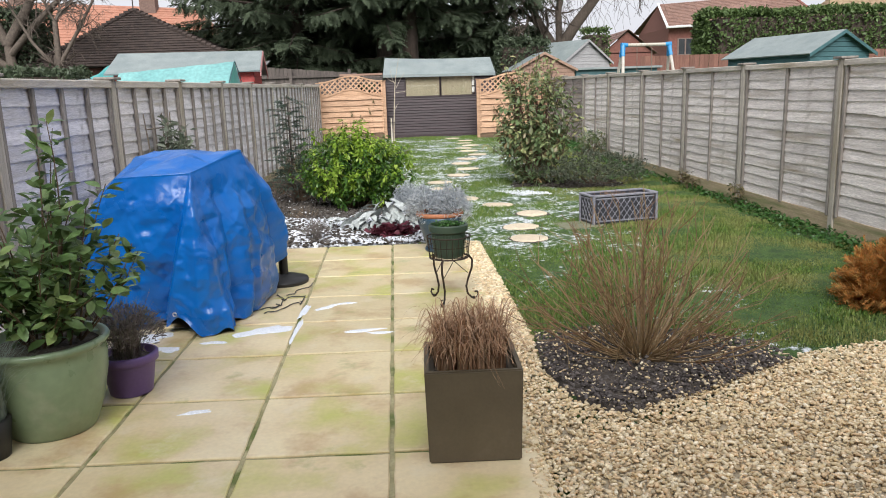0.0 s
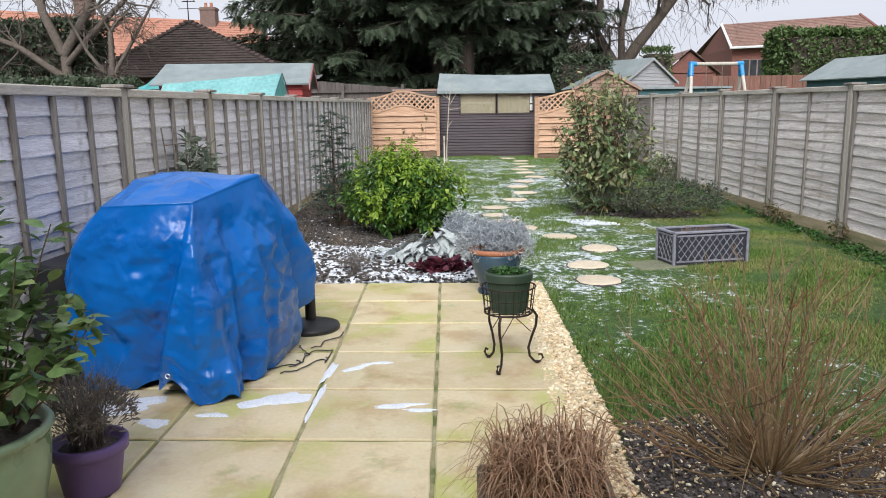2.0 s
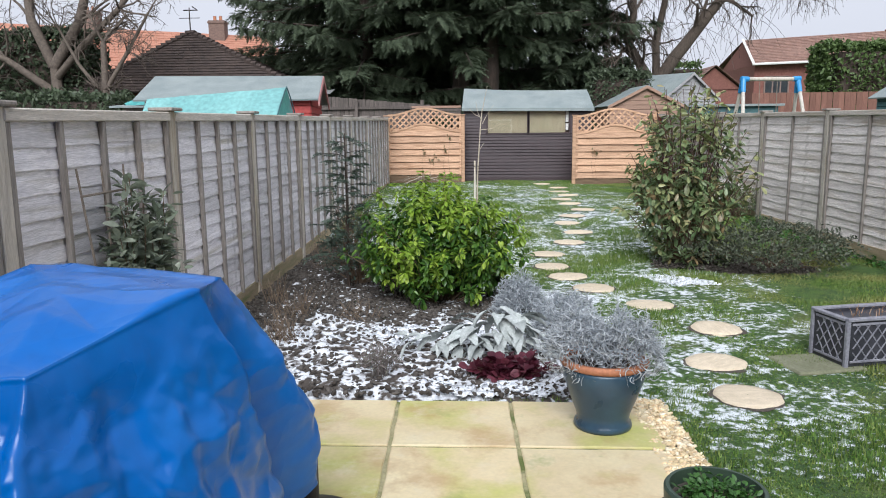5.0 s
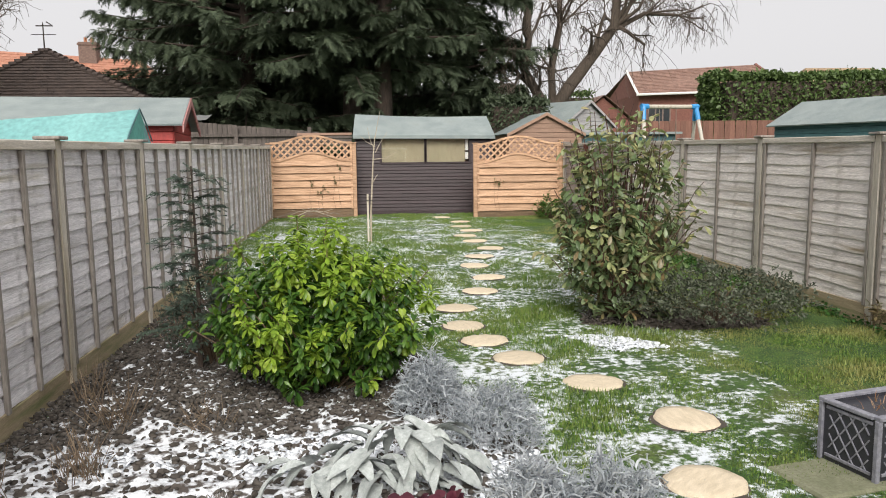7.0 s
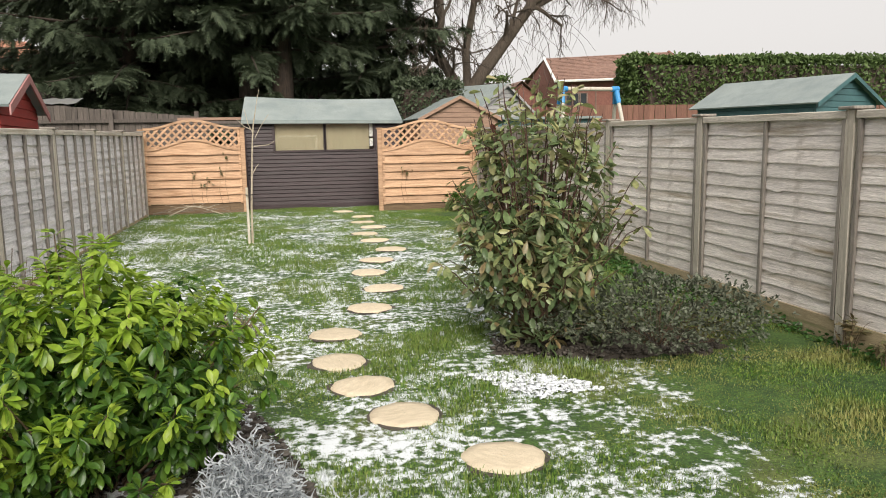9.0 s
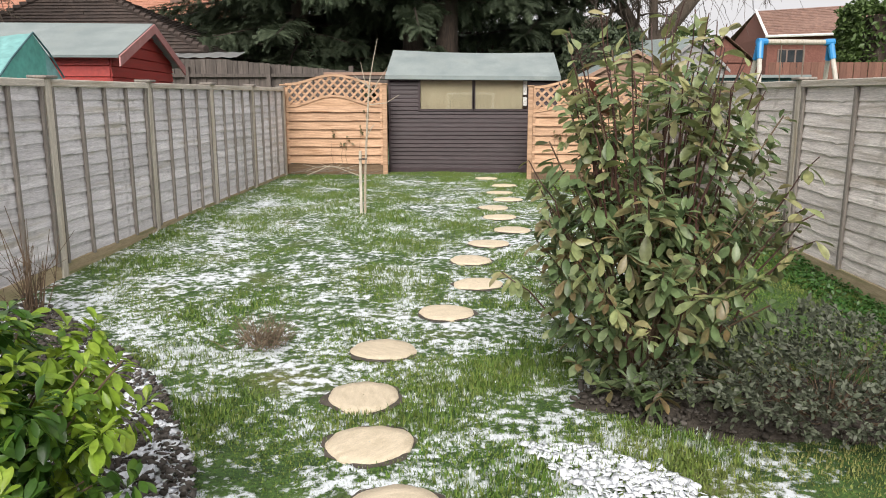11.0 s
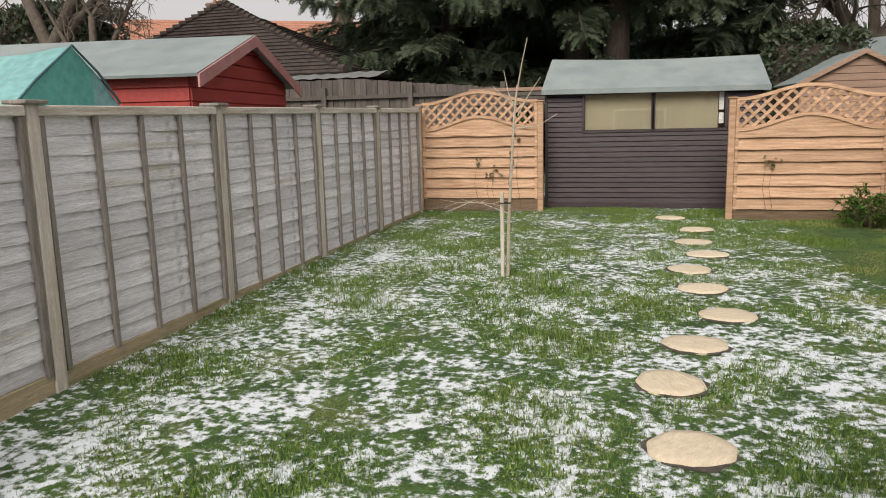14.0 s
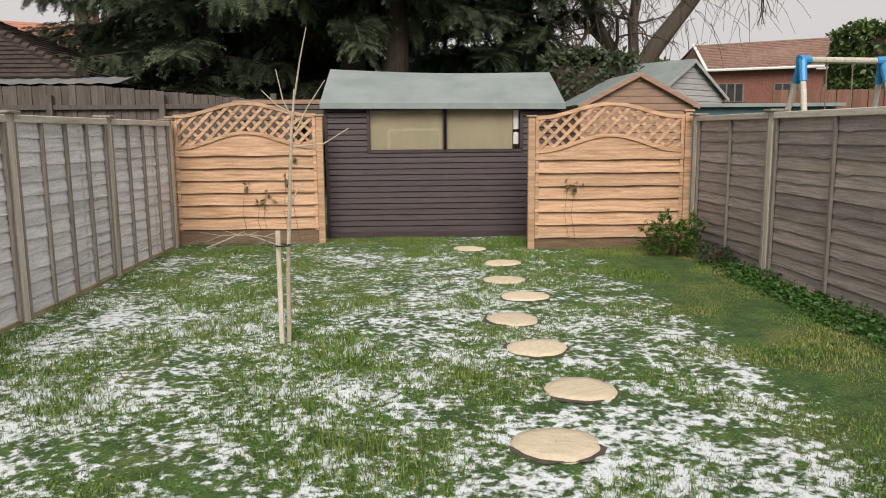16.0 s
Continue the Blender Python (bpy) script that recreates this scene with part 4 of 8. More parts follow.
def lattice_panel(label, seed):
    p = thing("lattice_fence", label, "fence", "arched lattice fences beside the shed")
    half = 0.90
    r = np.random.default_rng(seed)
    for i in range(7):
        z = 0.17 + i * 0.158
        s = Shape()
        ph = r.uniform(0, 6)
        s.grid(lambda j, k: (-half + 2 * half * k / 16, (-0.004, -0.010, -0.056, -0.040)[j] - 0.003 * math.sin(k + ph),
                             z + (0.175, 0.17, 0.0, 0.004)[j] + 0.004 * math.sin(k * 0.9 + ph) * (j > 1)), 4, 16, True)
        part("board", s, M_PINE, p)
    s = Shape()
    s.grid(lambda j, k: (-half + 2 * half * k / 24, (-0.028, -0.028, -0.008, -0.008)[j],
                         (1.18, arch_z(-1 + k / 12, 1.2, 0.19))[j in (1, 2)]), 4, 24, True)
    part("arch_board", s, M_PINE, p)
    for name, base, rise, t in (("top_arch_rail", 1.6, 0.16, 0.045), ("lower_arch_rail", 1.2, 0.19, 0.042)):
        s = Shape()
        s.grid(lambda j, k: (-half + 2 * half * k / 32, (-0.05, -0.05, 0.012, 0.012)[j], arch_z(-1 + k / 16, base, rise) + (0, t, t, 0)[j]), 4, 32, True)
        part(name, s, M_PINE, p)
    for sx in (-1, 1):
        part("stile", Shape().box(min(sx * half, sx * (half - 0.045)), max(sx * half, sx * (half - 0.045)), -0.045, 0.01, 0.15, 1.63), M_PINE, p)
    for slope in (1, -1):
        for k in range(-9, 27):
            c = -half + k * 0.15
            pts = []
            for q in range(61):
                zz = 1.2 + 0.62 * q / 60
                xx = c + slope * (zz - 1.5)
                if abs(xx) < half - 0.03 and arch_z(xx / half, 1.2, 0.19) + 0.02 < zz < arch_z(xx / half, 1.6, 0.16) + 0.02:
                    pts.append((xx, zz))
            if len(pts) > 4:
                (xa, za), (xb, zb) = pts[0], pts[-1]
                w, d = 0.0195, (-0.034 if slope > 0 else -0.012)
                ox, oz = -w * slope * 0.707, w * 0.707
                quad = [(xa - ox, za - oz), (xb - ox, zb - oz), (xb + ox, zb + oz), (xa + ox, za + oz)]
                v = [(a, d - 0.004, b) for a, b in quad] + [(a, d + 0.004, b) for a, b in quad]
                part("lattice_strip", Shape().add(v, [(0, 1, 2, 3), (7, 6, 5, 4), (0, 4, 5, 1), (1, 5, 6, 2), (2, 6, 7, 3), (3, 7, 4, 0)]), M_PINE, p)
    part("gravel_board", Shape().box(-half, half, -0.03, 0.01, -0.18, 0.165), M_DAMPBOARD, p, "damp dark brown board at the base")
    return p


def pine_post(fence, x, h):
    q = part("post", Shape().box(x - 0.042, x + 0.042, -0.06, 0.024, -0.25, h, 0.005), M_PINE, fence)
    part("cap", Shape().box(x - 0.06, x + 0.06, -0.078, 0.042, h, h + 0.022, 0.005), M_PINE, q)


pl = lattice_panel("honey pine panel with arched lattice top, stained boards", 3)
pl.matrix_basis = pose(-1.90, 22.15, 0.33)
pr = lattice_panel("honey pine panel with arched lattice top and knots", 4)
pr.matrix_basis = pose(2.625, 21.47, 0.26, 0, 0, -1)
pine_post(pl, -0.945, 1.60)
pine_post(pl, 0.945, 1.61)
pine_post(pr, -0.945, 1.63)
pine_post(pr, 0.945, 1.68)


# ---- sheds ----
def boards_between(parent, material, xa, xb, z0, z1, exposure, at, name="board", edge=None):
    """Overlapping boards on a wall whose outside is -y; at(x, z, out) gives a place; edge(z) trims both ends."""
    n = max(1, round((z1 - z0) / exposure))
    e = (z1 - z0) / n
    for i in range(n):
        za, zb = z0 + i * e, z0 + (i + 1) * e
        a0, b0 = (xa, xb) if edge is None else edge(za)
        a1, b1 = (xa, xb) if edge is None else edge(zb)
        if b0 - a0 < 0.02:
            continue
        v = [at(a0, za, 0.024), at(b0, za, 0.024), at(b1, zb - 0.016, 0.016), at(a1, zb - 0.016, 0.016), at(b1, zb, 0.0), at(a1, zb, 0.0),
             at(a0, za, -0.004), at(b0, za, -0.004), at(b1, zb, -0.004), at(a1, zb, -0.004)]
        part(name, Shape().add(v, [(0, 1, 2, 3), (3, 2, 4, 5), (6, 9, 8, 7), (0, 6, 7, 1), (5, 4, 8, 9), (0, 3, 5, 9, 6), (1, 7, 8, 4, 2)]), material, parent)


def roof_sheet(a, b, c, d, thick, sag=0.0, n=12, m=4, wrinkle=0.004):
    """A thick sheet over the quad a (eave) b (eave) c (ridge) d (ridge)."""
    a, b, c, d = map(Vector, (a, b, c, d))
    nrm = (b - a).cross(d - a).normalized()
    if nrm.z < 0:
        nrm = -nrm
    def at(i, j, off):
        u, v = i / n, j / m
        p = a.lerp(b, u).lerp(d.lerp(c, u), v)
        p.z -= sag * math.sin(math.pi * u) * v
        return p + nrm * (off + (wrinkle * noise.noise(p * 3.1) if off else 0))
    s = Shape()
    s.grid(lambda i, j: at(i, j, thick), n, m)
    s.grid(lambda i, j: at(n - i, j, 0), n, m)
    k = (n + 1) * (m + 1)
    idx = lambda i, j: j * (n + 1) + i
    und = lambda i, j: k + j * (n + 1) + (n - i)
    for i in range(n):
        s.f += [(idx(i, 0), und(i, 0), und(i + 1, 0), idx(i + 1, 0)), (idx(i, m), idx(i + 1, m), und(i + 1, m), und(i, m))]
    for j in range(m):
        s.f += [(idx(0, j), idx(0, j + 1), und(0, j + 1), und(0, j)), (idx(n, j), und(n, j), und(n, j + 1), idx(n, j + 1))]
    return s


def gable_shed(name, label, at, turn, length, depth, eave, ridge, wall_m, roof_m, trim_m, over=0.12, exposure=0.13, trim="bargeboard", trim_w=0.09):
    """A shed with its ridge along local y, gable to -y; at is the gable's middle at ground level."""
    p = thing(name, label, "shed", at=at, turn=turn)
    h = depth / 2
    slope = (ridge - eave) / h
    boards_between(p, wall_m, -h, h, 0.05, eave, exposure, lambda x, z, o: (x, -o, z))
    boards_between(p, wall_m, -h, h, eave, ridge - 0.02, exposure, lambda x, z, o: (x, -o, z), edge=lambda z: (-(ridge - z) / slope, (ridge - z) / slope))
    for sx in (-1, 1):
        boards_between(p, wall_m, 0, length, 0.05, eave, exposure, lambda x, z, o, sx=sx: (sx * (h + o), x, z))
        e = h + over
        part("roof_sheet", roof_sheet((sx * e, -over, eave - over * slope), (sx * e, length + over, eave - over * slope), (0, length + over, ridge), (0, -over, ridge), 0.03), roof_m, p, "felted roof slope")
        n = Vector((slope, 0, 1)).normalized()
        v = []
        for q, z in ((0, ridge + 0.02), (sx * e, eave - over * slope + 0.02)):
            v += [(q, -over - 0.022, z), (q, -over - 0.022, z - trim_w), (q, -over - 0.002, z), (q, -over - 0.002, z - trim_w)]
        part(trim, Shape().add(v, [(0, 1, 5, 4), (2, 6, 7, 3), (0, 4, 6, 2), (1, 3, 7, 5), (0, 2, 3, 1), (4, 5, 7, 6)]), trim_m, p)
    part("core", Shape().box(-h + 0.01, h - 0.01, 0.012, length, 0, eave - 0.02, 0), wall_m, p)
    v = [(-h + 0.01, 0.012, eave - 0.03), (h - 0.01, 0.012, eave - 0.03), (0, 0.012, ridge - 0.04), (-h + 0.01, length, eave - 0.03), (h - 0.01, length, eave - 0.03), (0, length, ridge - 0.04)]
    part("gable_core", Shape().add(v, [(0, 1, 2), (5, 4, 3), (0, 2, 5, 3), (1, 4, 5, 2)]), wall_m, p)
    return p


def main_shed():
    p = thing("garden_shed", "dark brown boarded garden shed with grey-green felt roof", "shed", at=(0, 22.62, 0))
    xa, xb, base, eave = -0.93, 2.22, 0.30, 2.09
    wl_, wr_, wb, wt = -0.34, 1.68, 1.50, 2.03
    front = lambda x, z, o: (x, -o, z)
    boards_between(p, M_SHED, xa, xb, base + 0.09, wb - 0.02, 0.078, front)
    boards_between(p, M_SHED, xa, wl_ - 0.045, wb - 0.02, eave, 0.078, front)
    boards_between(p, M_SHED, wr_ + 0.045, xb, wb - 0.02, eave, 0.078, front)
    part("plinth", Shape().box(xa, xb, -0.03, 0.0, 0.2, base + 0.09), M_SHED, p)
    part("wall_core", Shape().box(xa + 0.01, xb - 0.01, 0.006, 1.78, 0.2, wb - 0.04, 0), M_SHED, p)
    part("back_core", Shape().box(xa + 0.01, xb - 0.01, 0.3, 1.78, wb - 0.04, eave - 0.01, 0), M_SHED, p)
    for sx, x0 in ((-1, xa), (1, xb)):
        part("corner_trim", Shape().box(x0 - 0.02, x0 + 0.02, -0.03, 0.02, 0.3, eave), M_SHED, p)
        boards_between(p, M_SHED, 0.03, 1.78, base, eave, 0.078, lambda x, z, o, sx=sx, x0=x0: (x0 + sx * o, x, z))
        v = [(x0, 0.03, eave), (x0, 1.75, eave), (x0, 0.86, 2.58), (x0 - sx * 0.03, 0.03, eave), (x0 - sx * 0.03, 1.75, eave), (x0 - sx * 0.03, 0.86, 2.58)]
        part("gable_end", Shape().add(v, [(0, 1, 2), (5, 4, 3), (0, 3, 4, 1), (1, 4, 5, 2), (2, 5, 3, 0)]), M_SHED, p)
    mid = 0.67
    for x0, x1 in ((wl_, mid - 0.03), (mid + 0.03, wr_)):
        w = part("window", Shape().box(x0 - 0.04, x1 + 0.04, -0.034, -0.008, wb - 0.045, wb).box(x0 - 0.04, x1 + 0.04, -0.034, -0.008, wt, wt + 0.045)
                 .box(x0 - 0.045, x0, -0.036, -0.008, wb, wt).box(x1, x1 + 0.045, -0.036, -0.008, wb, wt), M_SHED, p, "dark window surround")
        gl = part("pane", Shape().box(x0 - 0.01, x1 + 0.01, -0.012, -0.008, wb, wt, 0), M_PANE, w)
        gl.visible_shadow = False
        x2 = x1 - (0.09 if x1 > 1 else 0)
        part("blind", Shape().grid(lambda i, j: (x0 + (x2 - x0) * i / 30, 0.03 + 0.003 * math.sin(i * 1.3), wb + (wt - wb) * j), 30, 1), M_BLIND, w, "drawn cream blind")
        # white pieces stand in for daylight seen past the blind's edge
        if x1 > 1:
            part("gap_light_strip", Shape().box(x2 + 0.01, x1 - 0.01, 0.02, 0.035, wb + 0.06, wb + 0.22).box(x2 + 0.01, x1 - 0.01, 0.02, 0.035, wb + 0.26, wt - 0.01), M_WHITE, w, "white strip painted for the light showing beside the blind")
    part("roof_front", roof_sheet((xa - 0.06, -0.13, 2.09), (xb + 0.06, -0.13, 2.06), (xb + 0.0, 0.86, 2.56), (xa - 0.02, 0.86, 2.62), 0.03, 0.035), M_FELT, p, "sagging felt roof slope")
    part("roof_back", roof_sheet((xb + 0.06, 1.9, 2.06), (xa - 0.06, 1.9, 2.09), (xa - 0.02, 0.86, 2.62), (xb, 0.86, 2.56), 0.03, 0.035), M_FELT, p)
    v = [(xa - 0.06, -0.15, 2.05), (xb + 0.06, -0.15, 2.02), (xb + 0.06, -0.15, 2.095), (xa - 0.06, -0.15, 2.125),
         (xa - 0.06, -0.13, 2.05), (xb + 0.06, -0.13, 2.02), (xb + 0.06, -0.13, 2.095), (xa - 0.06, -0.13, 2.125)]
    part("eaves_board", Shape().add(v, [(0, 1, 2, 3), (7, 6, 5, 4), (0, 4, 5, 1), (3, 2, 6, 7), (0, 3, 7, 4), (1, 5, 6, 2)]), M_FELT, p)


M_PANE = bpy.data.materials.new("clear_glass")
M_PANE.use_nodes = True
pn = M_PANE.node_tree.nodes
pt, pg, pm = pn.new("ShaderNodeBsdfTransparent"), pn.new("ShaderNodeBsdfGlossy"), pn.new("ShaderNodeMixShader")
pg.inputs["Roughness"].default_value = 0.03
pm.inputs[0].default_value = 0.1
M_PANE.node_tree.links.new(pt.outputs[0], pm.inputs[1])
M_PANE.node_tree.links.new(pg.outputs[0], pm.inputs[2])
M_PANE.node_tree.links.new(pm.outputs[0], pn["Material Output"].inputs[0])
main_shed()
gable_shed("red_shed", "red boarded shed with grey felt roof behind the fence", (-3.78, 18.48, 0.15), 98, 2.9, 2.7, 2.05, 2.5, M_RED, M_FELT, M_REDTRIM, 0.16, trim_w=0.12)
gable_shed("tan_shed", "small tan wooden shed with green felt roof", (4.35, 26.4, 0.2), 4, 2.2, 2.1, 2.06, 2.6, M_PINKWOOD, M_FELT, M_PINKWOOD, 0.1)
gable_shed("grey_shed", "grey weatherboard shed with green felt roof", (6.65, 30.2, 0.2), 38, 4.0, 2.8, 2.4, 3.2, M_GREYBOARD, M_FELT, M_GREYBOARD, 0.12)
gable_shed("teal_shed", "blue-green shed with grey felt roof behind the fence", (11.6, 21.0, 0.2), 22, 2.9, 2.3, 2.13, 2.68, M_TEALDARK, M_FELT, M_TEALDARK, 0.15)


# ---- house wall behind the walk's start ----
hw = thing("house_wall", "red brick house wall behind the patio", "house", kind="structure", at=(0, -2.2, 0))
part("wall", Shape().box(-7, 8, -0.3, 0, -0.1, 5.2, 0.01), M_BRICK, hw)
part("patio_door", Shape().box(-1.2, 1.2, 0.002, 0.06, 0.05, 2.1, 0.01), M_WHITE, hw, "white patio door frame")
part("door_glass", Shape().box(-1.1, 1.1, 0.062, 0.07, 0.15, 2.0, 0), M_GLASSDARK, hw)


# ---- teal covered frame over the fence ----
def teal_tent():
    p = thing("covered_frame", "teal sheet stretched over a ridged frame", "cover", at=(-3.66, 15.7, 0.1))
    s = Shape()
    prof = [(-1.05, 1.0), (-0.86, 1.55), (-0.40, 1.93), (0.0, 2.21), (0.26, 2.02), (0.50, 1.78), (0.7, 1.0)]
    s.grid(lambda i, j: (-2.3 * j / 16, prof[i][0] * (1 - 0.02 * j), prof[i][1] - 0.010 * j + 0.02 * noise.noise((i * 1.3, j * 0.5, 2))), 6, 16)
    k = len(s.v)
    s.add([(0.0, a, b) for a, b in prof], [tuple(range(7))])
    part("sheet", s, M_TEAL, p)
    part("gable_sheet", Shape().grid(lambda i, j: (0.012 + 0.02 * math.sin(i), prof[i][0], prof[i][1] * j / 2), 6, 2), M_TEAL2, p, "shaded gable of teal sheet")
    for y in (-0.9, 0.6):
        part("pole", Shape().tube([(-0.1, y, -0.1), (-0.1, y, 1.3)], 0.02, 0.02, 8), M_METAL, p)
    part("ridge_seam", Shape().tube([(0.02, a, b + 0.012) for a, b in prof[1:6]], 0.01, 0.01, 6), M_TEALDARK, p)


# the same teal sheet, with the gable's shade put into its colour
M_TEAL2 = mat("shaded_teal_sheet", (0.08, 0.34, 0.29), (0.12, 0.42, 0.36), 0.5, 2, bump=0.3, fine=15)
teal_tent()
bag = thing("folded_sheet", "crumpled dark teal sheet on a roof", "cover", at=(-7.0, 19.0, 2.15))
s = Shape()
s.grid(lambda i, j: ((0.9 - 0.22 * j) * math.cos(i * math.tau / 24) * (1 + 0.2 * noise.noise((i * 0.7, j, 1))),
                     (0.5 - 0.12 * j) * math.sin(i * math.tau / 24), j * 0.13 + 0.1 * noise.noise((i * 0.5, j * 0.9, 4))), 24, 4, True)
part("sheet", s, mat("dull_teal", (0.05, 0.24, 0.24), (0.09, 0.34, 0.33), 0.6, 6, bump=0.4), bag)
leanto = thing("low_shed", "low dark timber shed with flat felt roof", "shed", at=(-6.2, 19.4, 0.1))
part("body", Shape().box(-1.6, 1.2, -0.7, 0.8, 0, 2.0), M_BROWNFENCE, leanto)
part("roof", roof_sheet((-1.8, -0.9, 2.0), (1.35, -0.9, 2.0), (1.35, 1.0, 2.12), (-1.8, 1.0, 2.12), 0.04), M_FELT, leanto)


# ---- board fence and planks behind ----
bf = thing("board_fence", "old brown vertical board fence beyond the garden", "fence")
for k in range(64):
    x = -10.2 + k * 0.128
    top = 2.62 - max(0, (x + 5.5)) * 0.09 + 0.008 * math.sin(k * 1.7)
    part("board", Shape().box(x, x + 0.122, 26.0 + 0.012 * (k % 2), 26.02 + 0.012 * (k % 2), 0.2, top, 0.003), M_BROWNFENCE, bf)
for k in range(5):
    part("post", Shape().box(-10.1 + k * 1.95, -10.0 + k * 1.95, 25.88, 25.98, 0.2, 2.45), M_BROWNFENCE, bf)
part("rail", Shape().box(-10.2, -2.1, 25.93, 25.99, 2.2, 2.28), M_BROWNFENCE, bf)
bg = thing("low_roof", "pale grey corrugated low roof behind board fence", "roof", at=(-7.6, 26.1, 0.2))
s = Shape()
s.grid(lambda i, j: (-2.6 + 5.2 * i / 60, 0.75 * j, 2.46 + 0.17 * j + 0.012 * math.sin(i * 1.6)), 60, 1)
part("sheet", s, mat("dull_grey_sheeting", (0.16, 0.16, 0.16), (0.22, 0.22, 0.215), 0.7, 5, bump=0.2), bg)
part("body", Shape().box(-2.4, 2.4, 0.06, 0.7, 0, 2.42), M_BROWNFENCE, bg)
stack = thing("timber_stack", "brown planks stacked behind the lattice panel", "timber", at=(-1.65, 23.3, 0.3))
for k in range(4):
    part("plank", Shape().box(-0.75 + 0.03 * k, 0.62, -0.1, 0.1, 1.62 + 0.075 * k, 1.68 + 0.075 * k), M_BROWNFENCE if k < 3 else M_PINKWOOD, stack)
for q in (-0.55, 0.45):
    part("trestle", Shape().box(q - 0.05, q + 0.05, -0.08, 0.08, 0, 1.62), M_BROWNFENCE, stack)
low = thing("low_teal_shed", "dark teal low flat-roofed store behind the fence", "shed", at=(6.9, 27.2, 0.2))
part("body", Shape().box(-1.3, 1.6, 0, 1.4, 0, 2.0), M_TEALDARK, low)
part("roof", Shape().box(-1.45, 1.75, -0.12, 1.5, 2.0, 2.07), M_FELT, low)
M_REDFENCE = mat("red_brown_boards", (0.16, 0.075, 0.055), (0.22, 0.11, 0.08), 0.9, 4, (6, 6, 0.7), 0.3, 30, vary=0.15)
bw = thing("red_board_fence", "red-brown board fence below the hedge", "fence")
fence_board = Shape().box(0, 0.19, 0, 0.02, 0.2, 2.75, 0.004).mesh("board", M_REDFENCE)
for k in range(70):
    b = part("board", fence_board, None, bw)
    b.matrix_basis = pose(9.0 + k * 0.2, 31.0 + 0.02 * (k % 2), 0)


# ---- swing frame ----
def swing_frame():
    p = thing("swing_frame", "wooden swing frame with blue plastic corner brackets", "swing", at=(6.67, 24.95, 0.2))
    a, b = (0, 0, 2.68), (1.66, 0.5, 2.70)
    part("crossbeam", Shape().tube([a, b], 0.055, 0.055, 10), M_POST, p)
    for q, sx in ((a, -1), (b, 1)):
        for sy in (-1, 1):
            foot = (q[0] + sx * 0.22, q[1] + sy * 0.95, -0.1)
            part("leg", Shape().tube([q, foot], 0.05, 0.05, 10), M_WHITEWOOD, p)
            m = tuple(q[i] + (foot[i] - q[i]) * 0.13 for i in range(3))
            part("bracket_sleeve", Shape().tube([q, m], 0.075, 0.066, 10), M_BLUEPLASTIC, p, "blue plastic sleeve")
        e = tuple(q[i] + (b[i] - a[i]) * -sx * 0.09 for i in range(3))
        part("bracket", Shape().tube([(q[0] + sx * 0.06, q[1], q[2]), e], 0.08, 0.07, 10), M_BLUEPLASTIC, p, "blue plastic corner bracket")
    for t in (0.3, 0.62):
        x, y = 1.66 * t, 0.5 * t
        part("rope", Shape().tube([(x, y, 2.64), (x + 0.02, y, 1.0)], 0.012, 0.012, 6), M_TWIG, p)


M_WHITEWOOD = mat("pale_worn_wood", (0.5, 0.46, 0.40), (0.6, 0.56, 0.5), 0.8, 6, bump=0.1)
swing_frame()


# ---- houses ----
def tiled_slope(parent, name, a, b, c, d, courses, material, tile=0.33):
    """Courses of tiles over the quad eave a, b to ridge c, d (ridge may be a point): one strip a course, its lower edge proud."""
    a, b, c, d = map(Vector, (a, b, c, d))
    nrm = (b - a).cross((c + d) / 2 - a).normalized()
    if nrm.z < 0:
        nrm = -nrm
    s = Shape()
    for k in range(courses):
        t0, t1 = k / courses, (k + 1.15) / courses
        t1 = min(t1, 1)
        p0, q0, p1, q1 = a.lerp(d, t0), b.lerp(c, t0), a.lerp(d, t1), b.lerp(c, t1)
        n = max(1, int((q0 - p0).length / tile))
        for i in range(n):
            u0, u1 = i / n, (i + 0.97) / n
            lift = nrm * (0.055 + 0.012 * noise.noise((i * 1.7, k * 2.3, 5)))
            w, x, y, z = p0.lerp(q0, u0), p0.lerp(q0, u1), p1.lerp(q1, u1), p1.lerp(q1, u0)
            s.add([w + lift, x + lift, y + nrm * 0.02, z + nrm * 0.02, w, x], [(0, 1, 2, 3), (4, 5, 1, 0), (0, 3, 4), (1, 5, 2)])
    s.add([a, b, c, d], [(0, 1, 2, 3)])
    return part(name, s, material, parent)


def chimney(parent, x, y, z0, z1, w=0.5):
    c = part("chimney", Shape().box(x - w, x + w, y - w * 0.7, y + w * 0.7, z0, z1, 0.01).box(x - w - 0.06, x + w + 0.06, y - w * 0.7 - 0.06, y + w * 0.7 + 0.06, z1 - 0.22, z1 - 0.08, 0.01), M_CHIMNEY, parent, "brick chimney stack")
    for sx in (-0.22, 0.22):
        part("chimney_pot", Shape().lathe([(0.13, z1), (0.11, z1 + 0.3), (0.13, z1 + 0.34), (0.09, z1 + 0.34)], 12, x + sx, y), M_TERRA, c)


